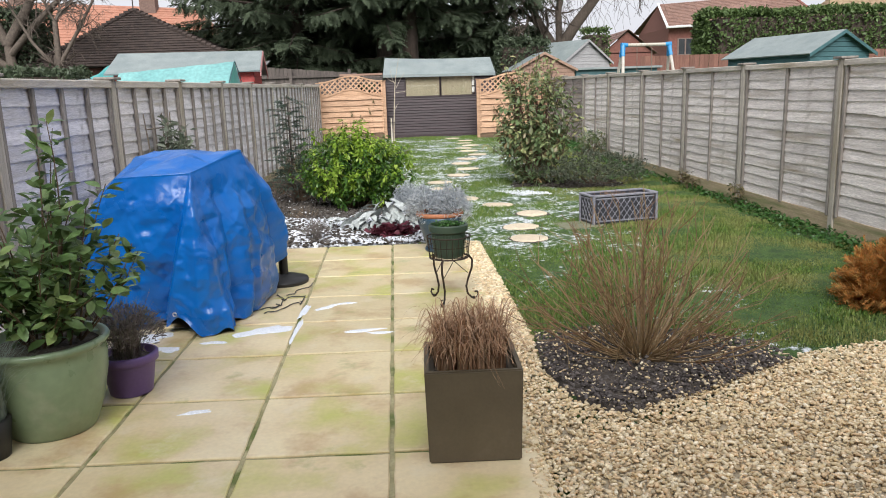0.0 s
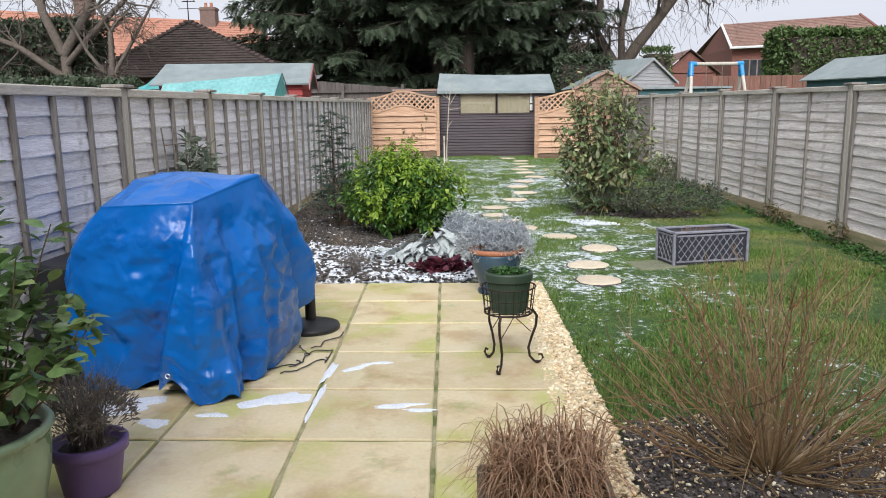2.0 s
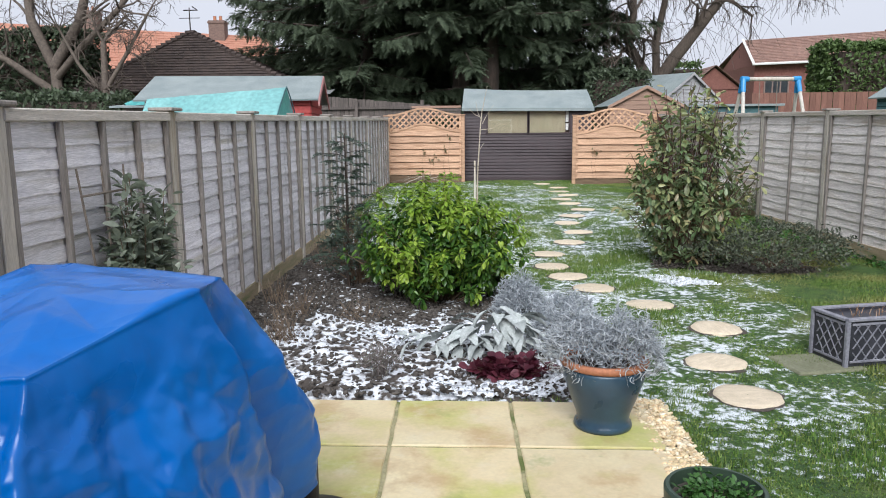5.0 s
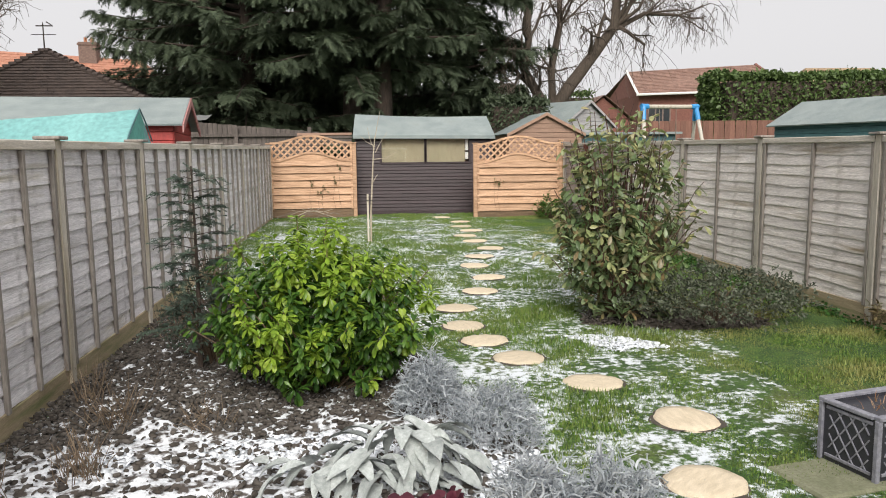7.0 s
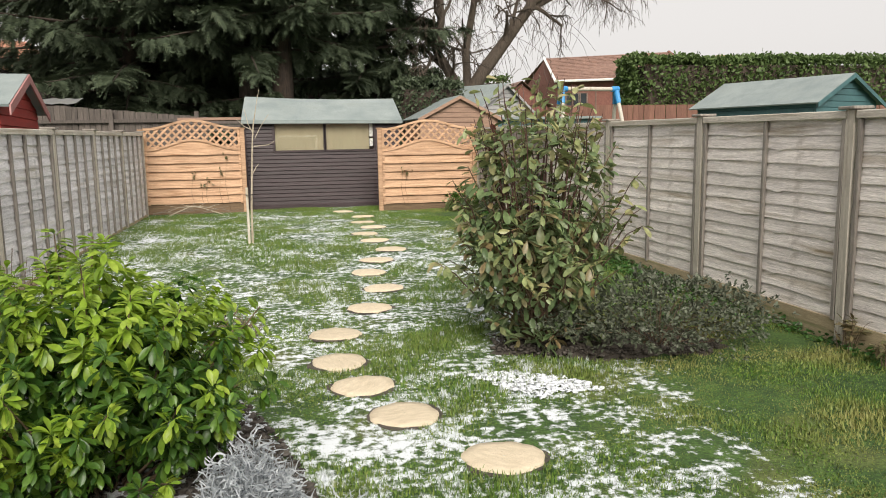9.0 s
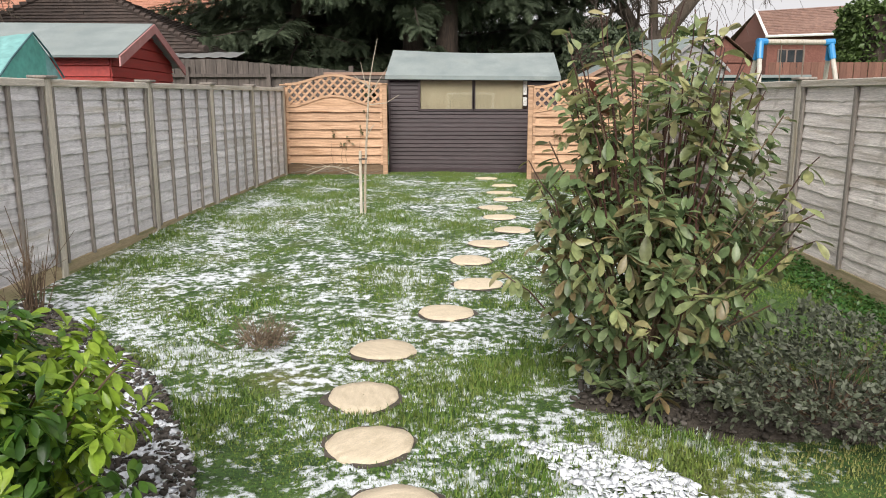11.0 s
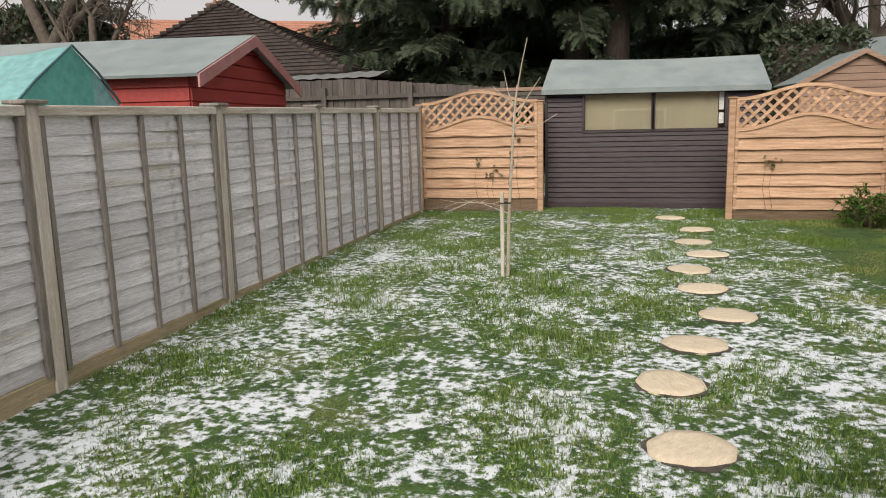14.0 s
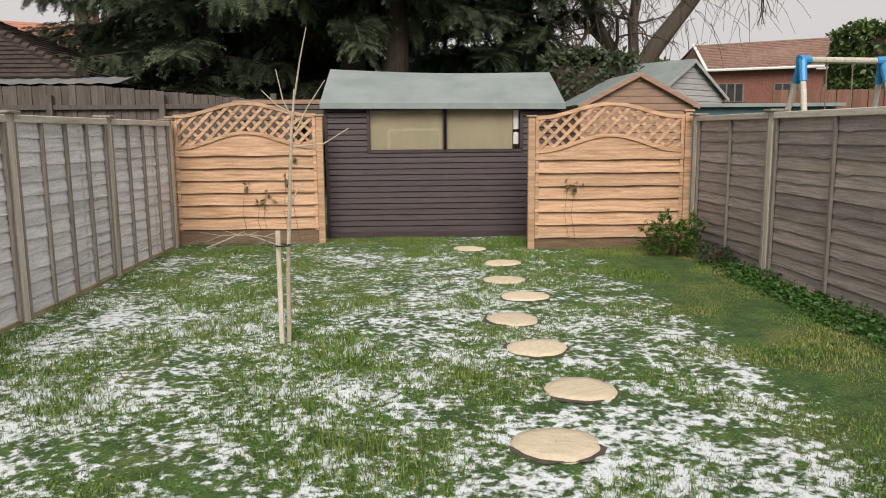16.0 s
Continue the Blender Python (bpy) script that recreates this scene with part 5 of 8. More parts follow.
def house_window(parent, x, y, z, w, h, bars=2):
    f = part("window", Shape().box(x - w / 2 - 0.05, x + w / 2 + 0.05, y - 0.05, y + 0.02, z - 0.05, z).box(x - w / 2 - 0.05, x + w / 2 + 0.05, y - 0.05, y + 0.02, z + h, z + h + 0.06), M_FRAME, parent, "dull framed window")
    for k in range(bars + 1):
        q = x - w / 2 + w * k / bars
        part("mullion", Shape().box(q - 0.05, q + 0.05, y - 0.04, y + 0.02, z, z + h), M_FRAME, f)
    part("pane", Shape().box(x - w / 2, x + w / 2, y - 0.01, y + 0.01, z, z + h, 0), M_GLASSDARK, f)


def left_bungalow():
    p = thing("hipped_house", "low house with dark brown hipped tile roof", "house", at=(-10.15, 28.2, 0.2))
    apex = (0, 0.6, 4.6)
    e, west, z = 4.2, -3.0, 2.6
    tiled_slope(p, "roof_front", (west, -1.5, z), (e, -1.5, z), apex, apex, 22, M_BROWNTILE)
    tiled_slope(p, "roof_right", (e, -1.5, z), (e, 5.2, z), apex, apex, 22, M_BROWNTILE)
    tiled_slope(p, "roof_left", (west, 5.2, z), (west, -1.5, z), apex, apex, 22, M_BROWNTILE)
    tiled_slope(p, "roof_back", (e, 5.2, z), (west, 5.2, z), apex, apex, 10, M_BROWNTILE)
    for ex in (west, e):
        s = Shape()
        for k in range(23):
            a, b = Vector((ex, -1.5, z)).lerp(Vector(apex), k / 23), Vector((ex, -1.5, z)).lerp(Vector(apex), (k + 1.1) / 23)
            s.tube([a + Vector((0, 0, 0.09)), b + Vector((0, 0, 0.03))], 0.10, 0.085, 6)
        part("hip_ridge", s, M_BROWNTILE, p, kind="stuff")
    part("wall", Shape().box(west + 0.4, 3.8, -1.1, 4.8, -0.2, z, 0.01), M_BRICK, p)
    part("finial", Shape().tube([(0, 0.6, 4.5), (0, 0.6, 5.45)], 0.025, 0.015, 6).tube([(-0.35, 0.6, 5.1), (0.35, 0.6, 5.1)], 0.012, 0.012, 5)
         .tube([(-0.2, 0.6, 5.35), (0.28, 0.6, 5.35), (0.1, 0.6, 5.47)], 0.02, 0.02, 5), M_IRON, p, "black weather vane")


def orange_house():
    p = thing("orange_roofed_house", "house with bright orange pantile roof and chimneys", "house", at=(-29, 61, 0.2))
    tiled_slope(p, "roof_front", (-14.5, -4.5, 6.0), (14.5, -4.5, 5.2), (12.0, 1, 8.4), (-9.6, 1, 9.8), 16, M_ORANGETILE, 0.6)
    tiled_slope(p, "roof_hip", (-14.5, 6, 6.0), (-14.5, -4.5, 6.0), (-9.6, 1, 9.8), (-9.6, 1, 9.8), 12, M_ORANGETILE, 0.6)
    tiled_slope(p, "roof_end", (14.5, -4.5, 5.2), (14.5, 6, 5.2), (12.0, 1, 8.4), (12.0, 1, 8.4), 12, M_ORANGETILE, 0.6)
    part("wall", Shape().box(-14, 14, -4, 5.5, -0.2, 5.2, 0.01), M_BRICK, p)
    chimney(p, -1.5, 1, 8.6, 10.5, 0.65)
    chimney(p, 8.6, 0.4, 7.8, 9.55, 0.6)
    for x in (-9, -4, 2, 8):
        house_window(p, x, -4.02, 2.8, 1.6, 1.3)


def right_house():
    p = thing("brick_house", "red brick house with brown-red tiled roof", "house", at=(36.9, 90.1, -0.5))
    p.scale = (1.5, 1.5, 1.5)
    tiled_slope(p, "roof_front", (-5.6, -1.2, 5.75), (6.2, -1.2, 6.1), (5.6, 3, 8.35), (-4.9, 3, 7.8), 16, M_REDTILE, 0.4)
    tiled_slope(p, "roof_back", (6.2, 8, 6.0), (-5.6, 8, 5.8), (-4.9, 3, 7.8), (5.6, 3, 8.35), 8, M_REDTILE, 0.6)
    part("bargeboard", Shape().tube([(-5.5, -1.25, 5.75), (-4.95, 3, 7.85)], 0.12, 0.12, 4), M_WHITE, p)
    part("bargeboard", Shape().tube([(6.2, -1.25, 6.1), (5.65, 3, 8.4)], 0.12, 0.12, 4), M_BRICK, p)
    part("gutter", Shape().tube([(-5.6, -1.3, 5.7), (6.2, -1.3, 6.05)], 0.09, 0.09, 6), M_WHITE, p)
    part("wall", Shape().box(-5.2, 5.8, -0.6, 7.4, -0.2, 5.8, 0.01), M_BRICK, p)
    part("end_gable", Shape().add([(-5.21, -0.6, 5.7), (-5.21, 7.4, 5.7), (-4.9, 3, 7.75), (-5.0, -0.6, 5.7), (-5.0, 7.4, 5.7), (-4.8, 3, 7.75)], [(0, 2, 1), (3, 4, 5), (0, 3, 5, 2), (1, 2, 5, 4), (0, 1, 4, 3)]), M_BRICK, p)
    for x in (-3.6, 0.2, 3.6):
        house_window(p, x, -0.62, 3.7, 1.7, 1.15, 3)
        house_window(p, x, -0.62, 1.0, 1.7, 1.2, 3)
    gp = thing("brick_house_neighbour", "brick gable house seen past the sheds", "house", at=(18.0, 66, 0.2))
    gp.scale = (0.85, 0.85, 0.85)
    part("wall", Shape().box(-2.6, 2.6, 0, 6, -0.2, 5.0, 0.01), M_BRICK, gp)
    tiled_slope(gp, "roof_left", (-3.0, -0.4, 4.8), (-3.0, 6.4, 4.8), (0, 6.4, 7.2), (0, -0.4, 7.2), 8, M_REDTILE, 0.6)
    tiled_slope(gp, "roof_right", (3.0, 6.4, 4.8), (3.0, -0.4, 4.8), (0, -0.4, 7.2), (0, 6.4, 7.2), 8, M_REDTILE, 0.6)
    part("gable", Shape().add([(-2.6, 0, 4.9), (2.6, 0, 4.9), (0, 0, 7.0), (-2.6, 0.2, 4.9), (2.6, 0.2, 4.9), (0, 0.2, 7.0)], [(0, 1, 2), (5, 4, 3), (0, 2, 5, 3), (1, 4, 5, 2), (0, 3, 4, 1)]), M_BRICK, gp)
    fp = thing("far_house", "far house with tan hipped roof above the hedge", "house", at=(41.2, 70, 0.2))
    tiled_slope(fp, "roof_front", (-5.5, -3, 6.0), (5.5, -3, 6.0), (3.2, 1, 8.8), (-3.2, 1, 8.8), 10, M_TANTILE, 0.6)
    tiled_slope(fp, "roof_hip", (-5.5, 5, 6.0), (-5.5, -3, 6.0), (-3.2, 1, 8.8), (-3.2, 1, 8.8), 10, M_TANTILE, 0.6)
    tiled_slope(fp, "roof_end", (5.5, -3, 6.0), (5.5, 5, 6.0), (3.2, 1, 8.8), (3.2, 1, 8.8), 10, M_TANTILE, 0.6)
    part("wall", Shape().box(-5, 5, -2.6, 4.6, -0.2, 6.0, 0.01), M_RENDERWALL, fp)


M_TANTILE = mat("tan_roof_tile", (0.26, 0.18, 0.11), (0.33, 0.24, 0.15), 0.9, 3, bump=0.3)
left_bungalow()
orange_house()
right_house()


# ---- trees ----
def spray_template(pairs=10):
    """A drooping conifer spray one unit long: narrow tufts off both sides of its axis."""
    r = np.random.default_rng(5)
    v, f = [], []
    for i in range(pairs):
        x = 0.08 + 0.9 * i / pairs
        for s in (-1, 1):
            k = len(v)
            ln = 0.30 * (1 - 0.6 * x) * r.uniform(0.6, 1.3)
            z = -0.28 * x * x + r.normal(0, 0.02)
            v += [(x - 0.05, 0, z), (x + 0.055, 0, z - 0.02), (x + ln * 0.75, s * ln, z - 0.10 * r.uniform(0.3, 1.4))]
            f.append((k, k + 1, k + 2))
    k = len(v)
    v += [(0, -0.02, 0), (0, 0.02, 0), (1.08, 0, -0.3)]
    f.append((k, k + 1, k + 2))
    return v, f


SPRAY_V, SPRAY_F = spray_template()


def conifer(label, at, height, reach, low, trunk_r, limbs, seed, fork=0.0, upto=None, sprays=26, size=0.55):
    """A tall fir-like tree: trunk, limbs that sweep out and down, and hanging sprays."""
    p = thing("conifer_tree", label, "tree", "dark conifers behind the shed", at=at)
    r = np.random.default_rng(seed)
    part("trunk", Shape().tube([(0, 0, -0.2), (0.05, 0.03, height * 0.3), (fork, 0.05, height * 0.65), (fork * 1.2, 0, height)], trunk_r, 0.05, 10), M_DARKBARK, p, smooth=True)
    s = Shape()
    pos, ways, sizes = [], [], []
    for i in range(limbs):
        z = low + (height - low) * (i / limbs) ** 1.15
        q = (z - low) / (height - low)
        ln = reach * (1 - q) ** 0.65 * r.uniform(0.55, 1.1) * (0.75 + 0.25 * min(1, q * 6))
        a = i * 2.399 + r.normal(0, 0.3)
        out = np.array([math.cos(a), math.sin(a), 0])
        pts = []
        up0, dip = r.uniform(-0.05, 0.3), r.uniform(0.15, 0.45)
        for k in range(7):
            t = k / 6
            pts.append(np.array([fork * q, 0, z]) + out * ln * t + np.array([0, 0, ln * (up0 * t - dip * t * t + 0.12 * t ** 4)]))
        s.tube(pts, 0.02 + 0.012 * ln, 0.008, 4, cap=False)
        n = int(sprays * (0.4 + ln / reach))
        for _ in range(n):
            t = r.uniform(0.18, 1.02)
            k = min(5, int(t * 6))
            base = pts[k] + (pts[k + 1] - pts[k]) * (t * 6 - k)
            side = np.array([-out[1], out[0], 0]) * r.choice([-1, 1]) * r.uniform(0.3, 1.2)
            w = out * r.uniform(0.2, 1.0) + side + np.array([0, 0, r.uniform(-1.1, 0.3)])
            pos.append(base + w * r.uniform(0, 0.25) * (1.2 - t))
            ways.append(w)
            sizes.append(size * r.uniform(0.6, 1.35) * (1.15 - 0.35 * t))
    part("limb_work", s, M_DARKBARK, p, kind="stuff")
    mesh = scatter("crown", SPRAY_V, SPRAY_F, np.array(pos), basis(np.array(ways), r.normal(0, 0.35, len(pos))), np.array(sizes), M_CONIFER)
    part("crown", mesh, None, p, kind="stuff")
    return p


conifer("broad dark conifer with long sweeping lower branches", (-4.6, 30.6, 0.2), 15, 5.2, 2.0, 0.34, 130, 101, sprays=108)
conifer("tall dark conifer with a bare lower trunk", (-1.25, 30.2, 0.2), 17, 4.6, 3.9, 0.36, 100, 102, sprays=95)
conifer("tall dark conifer with a thick forked trunk", (-0.25, 29.6, 0.2), 17, 4.4, 4.6, 0.38, 95, 103, 0.4, sprays=88)
conifer("dark conifer with dense drooping branches", (2.6, 32.5, 0.2), 14, 3.4, 2.6, 0.28, 100, 104, sprays=88)
conifer("broad dark conifer standing further back", (-7.6, 35.5, 0.2), 13, 4.6, 1.6, 0.3, 90, 105, sprays=88)
conifer("low dark conifer filling behind the shed", (-2.2, 34.0, 0.2), 9, 3.8, 0.8, 0.25, 80, 106, sprays=57)


def grow(s, twigs, p, d, length, r0, depth, r, droop, split=3):
    """One bare branch and those it bears."""
    pts, q, w = [p], p.copy(), d / np.linalg.norm(d)
    n = 5
    for k in range(n):
        w = w + r.normal(0, 0.16, 3) + np.array([0, 0, -droop * (3 - depth) * 0.12 if depth < 3 else 0.03])
        w /= np.linalg.norm(w)
        q = q + w * length / n
        pts.append(q.copy())
    r1 = r0 * 0.55
    (s if depth > 1 else twigs).tube(pts, r0, max(r1, 0.004), 6 if depth > 2 else 3, cap=False)
    if depth == 0:
        return
    for k in range(split + (depth < 3) * 2):
        t = r.uniform(0.3, 1.0)
        i = min(n - 1, int(t * n))
        base = pts[i] + (pts[i + 1] - pts[i]) * (t * n - i)
        way = w * r.uniform(0.4, 1.0) + r.normal(0, 0.55, 3)
        grow(s, twigs, base, way, length * r.uniform(0.5, 0.8), max(0.006, r0 * r.uniform(0.4, 0.6)), depth - 1, r, droop, split)


def bare_tree(label, at, limbs, seed, droop, depth=4, trunk_r=0.3, split=3, material=None, drops=0, twig_m=None):
    """A leafless tree: limbs are lists of points with a starting radius."""
    p = thing("bare_tree", label, "tree", at=at)
    r = np.random.default_rng(seed)
    s, t = Shape(), Shape()
    for pts, r0, bear, ln in limbs:
        s.tube(pts, r0, r0 * 0.5, 8, cap=False)
        for _ in range(bear):
            k = r.integers(max(1, len(pts) // 3), len(pts))
            base = np.array(pts[k], float)
            way = base - np.array(pts[k - 1], float)
            grow(s, t, base, way / np.linalg.norm(way) + r.normal(0, 0.6, 3), ln * r.uniform(0.6, 1.1), r0 * 0.3, depth - 1, r, droop, split)
    for _ in range(drops):
        pts, r0, *_ = limbs[r.integers(1, len(limbs))]
        k = r.integers(1, len(pts))
        q = np.array(pts[k], float) + np.array([r.normal(0, 1.3), r.normal(0, 1.0), r.normal(0.5, 0.5)])
        w = np.array([r.normal(0, 0.3), r.normal(0, 0.3), 0.1])
        line = [q.copy()]
        for _ in range(6):
            w = w + np.array([r.normal(0, 0.15), r.normal(0, 0.15), -0.22])
            q = q + w * 0.28
            line.append(q.copy())
        t.tube(line, 0.011, 0.005, 3, cap=False)
    part("trunk", s, material or M_BARK, p, smooth=True)
    part("twig_mass", t, twig_m or M_TWIG, p, "fine bare twigs", kind="stuff")
    return p


bare_tree("leafless twisted willow with drooping twigs", (6.0, 33, 0.2),
          [([(0, 0, -0.3), (0.0, 0, 1.5), (0.05, 0, 3.1)], 0.36, 0, 1),
           ([(0.0, 0, 2.9), (-0.5, 0, 3.7), (-0.95, 0.1, 4.5), (-0.8, 0.1, 5.6), (-0.9, 0, 7.0)], 0.22, 12, 1.5),
           ([(0.05, 0, 2.9), (0.7, 0, 3.9), (1.5, 0.1, 4.9), (2.4, 0, 6.1), (2.5, 0, 7.6), (2.9, 0, 8.8)], 0.27, 16, 1.8),
           ([(0.1, 0, 3.2), (0.1, 0.3, 4.6), (0.4, 0.2, 6.2), (0.3, 0.1, 8)], 0.17, 12, 1.6),
           ([(2.4, 0, 6.0), (3.6, 0.2, 6.6), (4.8, 0, 6.5)], 0.11, 10, 1.5)], 201, 0.9, 4, split=2, drops=420, twig_m=M_BARK)
bare_tree("leafless spreading tree with fine grey twigs", (-13.6, 26.5, 0.2),
          [([(0, 0, -0.3), (0.1, 0, 2.2), (0.0, 0, 3.6)], 0.26, 0, 1),
           ([(0, 0, 3.4), (-0.6, 0, 4.8), (-0.8, 0.2, 6.4), (-0.6, 0, 8.2)], 0.17, 12, 1.6),
           ([(0.0, 0, 3.4), (0.9, 0, 4.7), (1.4, 0.1, 6.4), (2.2, 0, 8.0)], 0.17, 14, 1.6),
           ([(0.0, 0, 3.0), (1.2, -0.4, 4.0), (2.4, -0.5, 5.0), (3.6, -0.5, 6.4)], 0.12, 12, 1.3),
           ([(0, 0, 2.6), (-1.2, -0.5, 3.6), (-2.5, -0.8, 4.2)], 0.13, 12, 1.4)], 203, 0.15, 4, split=2, material=M_DARKTWIG, twig_m=M_DARKTWIG)
bare_tree("slim leafless tree wrapped in dark ivy", (-11.6, 25.5, 0.2),
          [([(0, 0, -0.3), (0.05, 0, 2.0), (0.1, 0, 4.0)], 0.16, 8, 1.2),
           ([(0.05, 0, 2.6), (0.8, 0, 3.7), (1.5, 0, 4.8)], 0.07, 8, 1.0),
           ([(0.05, 0, 2.4), (-0.8, 0.2, 3.4), (-1.2, 0, 4.4)], 0.07, 8, 1.0)], 205, 0.1, 3, split=3, material=M_DARKTWIG, twig_m=M_DARKTWIG)


def leaf_mass(name, label, category, at, box, n, leaf, material, seed, stem_m=None, group=""):
    """A clipped mass of foliage: leaves over a lumpy box, with a dark box inside for the shade between them."""
    p = thing(name, label, category, group, at=at)
    r = np.random.default_rng(seed)
    bx, by, bz = box
    u = r.uniform(-1, 1, (n, 3))
    face = r.integers(0, 3, n)
    u[face == 0, 2] = 1
    u[face == 1, 1] = -1
    sel = face == 2
    u[sel, 0] = np.sign(u[sel, 0])
    pos = u * np.array([bx, by, bz / 2]) + np.array([0, 0, bz / 2])
    bump = smooth_noise(pos[:, 0] + pos[:, 1], pos[:, 2], 1.6, seed) * 0.16
    pos += np.where(face[:, None] == 0, [0, 0, 1], np.where(face[:, None] == 1, [0, -1, 0], np.sign(u[:, :1]) * [1, 0, 0])) * (bump + r.normal(0, 0.05, n))[:, None]
    tv, tf = leaf_template(0.5)
    part("leaves", scatter("leaves", tv, tf, pos, basis(r.normal(0, 1, (n, 3)), r.normal(0, 1, n)), leaf * r.uniform(0.6, 1.3, n), material), None, p, kind="stuff")
    # solid bark-coloured box stands in for the shaded depth behind the leaves
    part("shade_core", Shape().box(-bx * 0.93, bx * 0.93, -by * 0.85, by * 0.85, 0, bz * 0.94, 0.1), M_DARKBARK, p)
    return p


leaf_mass("hedge", "tall clipped green garden hedge", "hedge", (20.4, 34.6, 0.2), (7.7, 0.8, 4.45), 30000, 0.17, M_HEDGE, 301)
leaf_mass("evergreen_bush", "dark evergreen shrubs beside the low shed", "shrub", (-12.2, 22.5, 0.2), (2.6, 0.7, 2.3), 9000, 0.13, M_DARKLEAF, 302)
leaf_mass("evergreen_bush", "tall dark evergreen mass under the bare tree", "shrub", (-15.4, 27.6, 0.2), (2.5, 0.9, 4.5), 14000, 0.16, M_DARKLEAF, 306)
leaf_mass("ivy_bush", "ivy-like evergreen behind the shed", "shrub", (3.9, 28.6, 0.2), (0.9, 0.5, 3.1), 4500, 0.13, M_DARKLEAF, 303)
leaf_mass("evergreen_bush", "rounded distant evergreen between roofs", "shrub", (11.5, 50, 0.2), (0.8, 0.7, 5.0), 1500, 0.2, M_HEDGE, 304)
leaf_mass("hedge", "dark far hedge closing the gap under conifers", "hedge", (-2.0, 38.5, 0.2), (8, 0.8, 4.3), 16000, 0.22, M_DARKLEAF, 305)


# ---- tarpaulin over the barbecue ----
def closed_curve(points, u, sharp=False):
    """Periodic smooth curve through points, u from 0 to 1."""
    n = len(points)
    k = int(u * n) % n
    f = u * n - int(u * n)
    a, b, c, d = (Vector(points[(k + q) % n]) for q in (-1, 0, 1, 2))
    if sharp:
        return b.lerp(c, f)
    return 0.5 * (2 * b + (c - a) * f + (2 * a - 5 * b + 4 * c - d) * f * f + (3 * b - a - 3 * c + d) * f ** 3)


def covered_barbecue():
    p = thing("tarpaulin", "creased bright blue tarpaulin draped over a barbecue", "tarpaulin")
    rim = [(-1.97, 4.90, 1.09), (-1.71, 4.89, 1.105), (-1.485, 4.92, 1.11), (-1.37, 5.14, 1.165), (-1.25, 5.365, 1.215), (-1.33, 5.76, 1.17), (-1.62, 5.88, 1.175), (-2.02, 5.84, 1.20), (-2.05, 5.5, 1.17), (-2.01, 5.2, 1.13)]
    mid = [(-2.20, 4.93, 0.66), (-1.80, 4.89, 0.62), (-1.47, 4.86, 0.62), (-1.27, 5.12, 0.62), (-1.21, 5.56, 0.66), (-1.17, 5.96, 0.78), (-1.6, 6.15, 0.75), (-2.25, 6.2, 0.7), (-2.32, 5.7, 0.7), (-2.33, 5.25, 0.68)]
    hem = [(-2.14, 4.97, 0.055), (-1.80, 4.96, 0.07), (-1.47, 4.92, 0.055), (-1.26, 5.05, 0.055), (-1.245, 5.80, 0.06), (-1.13, 6.06, 0.40), (-1.6, 6.18, 0.3), (-2.2, 6.2, 0.08), (-2.27, 5.7, 0.07), (-2.25, 5.3, 0.07)]
    r = np.random.default_rng(51)
    folds = [(r.uniform(0, 1), r.uniform(-0.05, 0.05), r.uniform(0.006, 0.016), r.uniform(0.006, 0.02), r.uniform(0.05, 0.6)) for _ in range(26)]
    creases = [(0.01, 0.26, 0.19, 0.12), (0.0, 0.53, 0.04, 0.63), (0.04, 0.63, 0.13, 0.57), (0.16, 0.47, 0.245, 0.55), (0.25, 0.2, 0.31, 0.42), (0.30, 0.38, 0.40, 0.70),
               (0.012, 0.0, 0.018, 0.42), (0.255, 0.5, 0.27, 0.85), (0.33, 0.30, 0.37, 0.34), (0.07, 0.3, 0.10, 0.5), (0.28, 0.72, 0.36, 0.80), (0.42, 0.25, 0.47, 0.3)]

    def ridge(d, left, right):
        return max(0.0, 1 + d / left) if d < 0 else max(0.0, 1 - d / right)

    def crease(u, w):
        """Sharp fold lines left from the sheet's packing, each with a raised lip beside its groove."""
        h = 0.0
        for u0, w0, u1, w1 in creases:
            ax, ay, bx, by, x, y = u0 * 3.2, w0, u1 * 3.2, w1, u * 3.2, w + 0.012 * math.sin(u * 160)
            ex, ey = bx - ax, by - ay
            t = max(0.0, min(1.0, ((x - ax) * ex + (y - ay) * ey) / (ex * ex + ey * ey)))
            d = math.hypot(x - ax - t * ex, y - ay - t * ey)
            h += 0.032 * math.exp(-d / 0.028) - 0.026 * math.exp(-d / 0.010)
        return h

    nu, nv = 420, 130
    centre = Vector((-1.70, 5.36, 0))
    heights = [np.random.default_rng(53 + k).uniform(-1, 1, (80, 40)) for k in range(3)]

    def facet(u, w, cols, rows, k):
        """Crumpled cloth: flat facets meeting in straight creases."""
        u += 0.35 / cols * noise.noise((u * cols * 0.45, w * rows * 0.45, k))
        w += 0.35 / rows * noise.noise((u * cols * 0.45, w * rows * 0.45, k + 9))
        x, y = (u % 1) * cols, max(0.0, w) * rows
        i, j, f, g = int(x), int(y), x % 1, y % 1
        h = lambda p, q: heights[k][p % cols, q % 40]
        if (i + j) % 2:
            a, b, c, d = h(i, j), h(i + 1, j), h(i, j + 1), h(i + 1, j + 1)
            return a + (b - a) * f + (c - a) * g if f + g < 1 else d + (c - d) * (1 - f) + (b - d) * (1 - g)
        a, b, c, d = h(i, j), h(i + 1, j), h(i, j + 1), h(i + 1, j + 1)
        return a + (b - a) * f + (d - b) * g if f > g else a + (d - c) * f + (c - a) * g

    def at(i, j):
        u, v = i / nu, j / nv
        if v < 0.2:
            t = v / 0.2
            q = centre.lerp(closed_curve(rim, u, True), t)
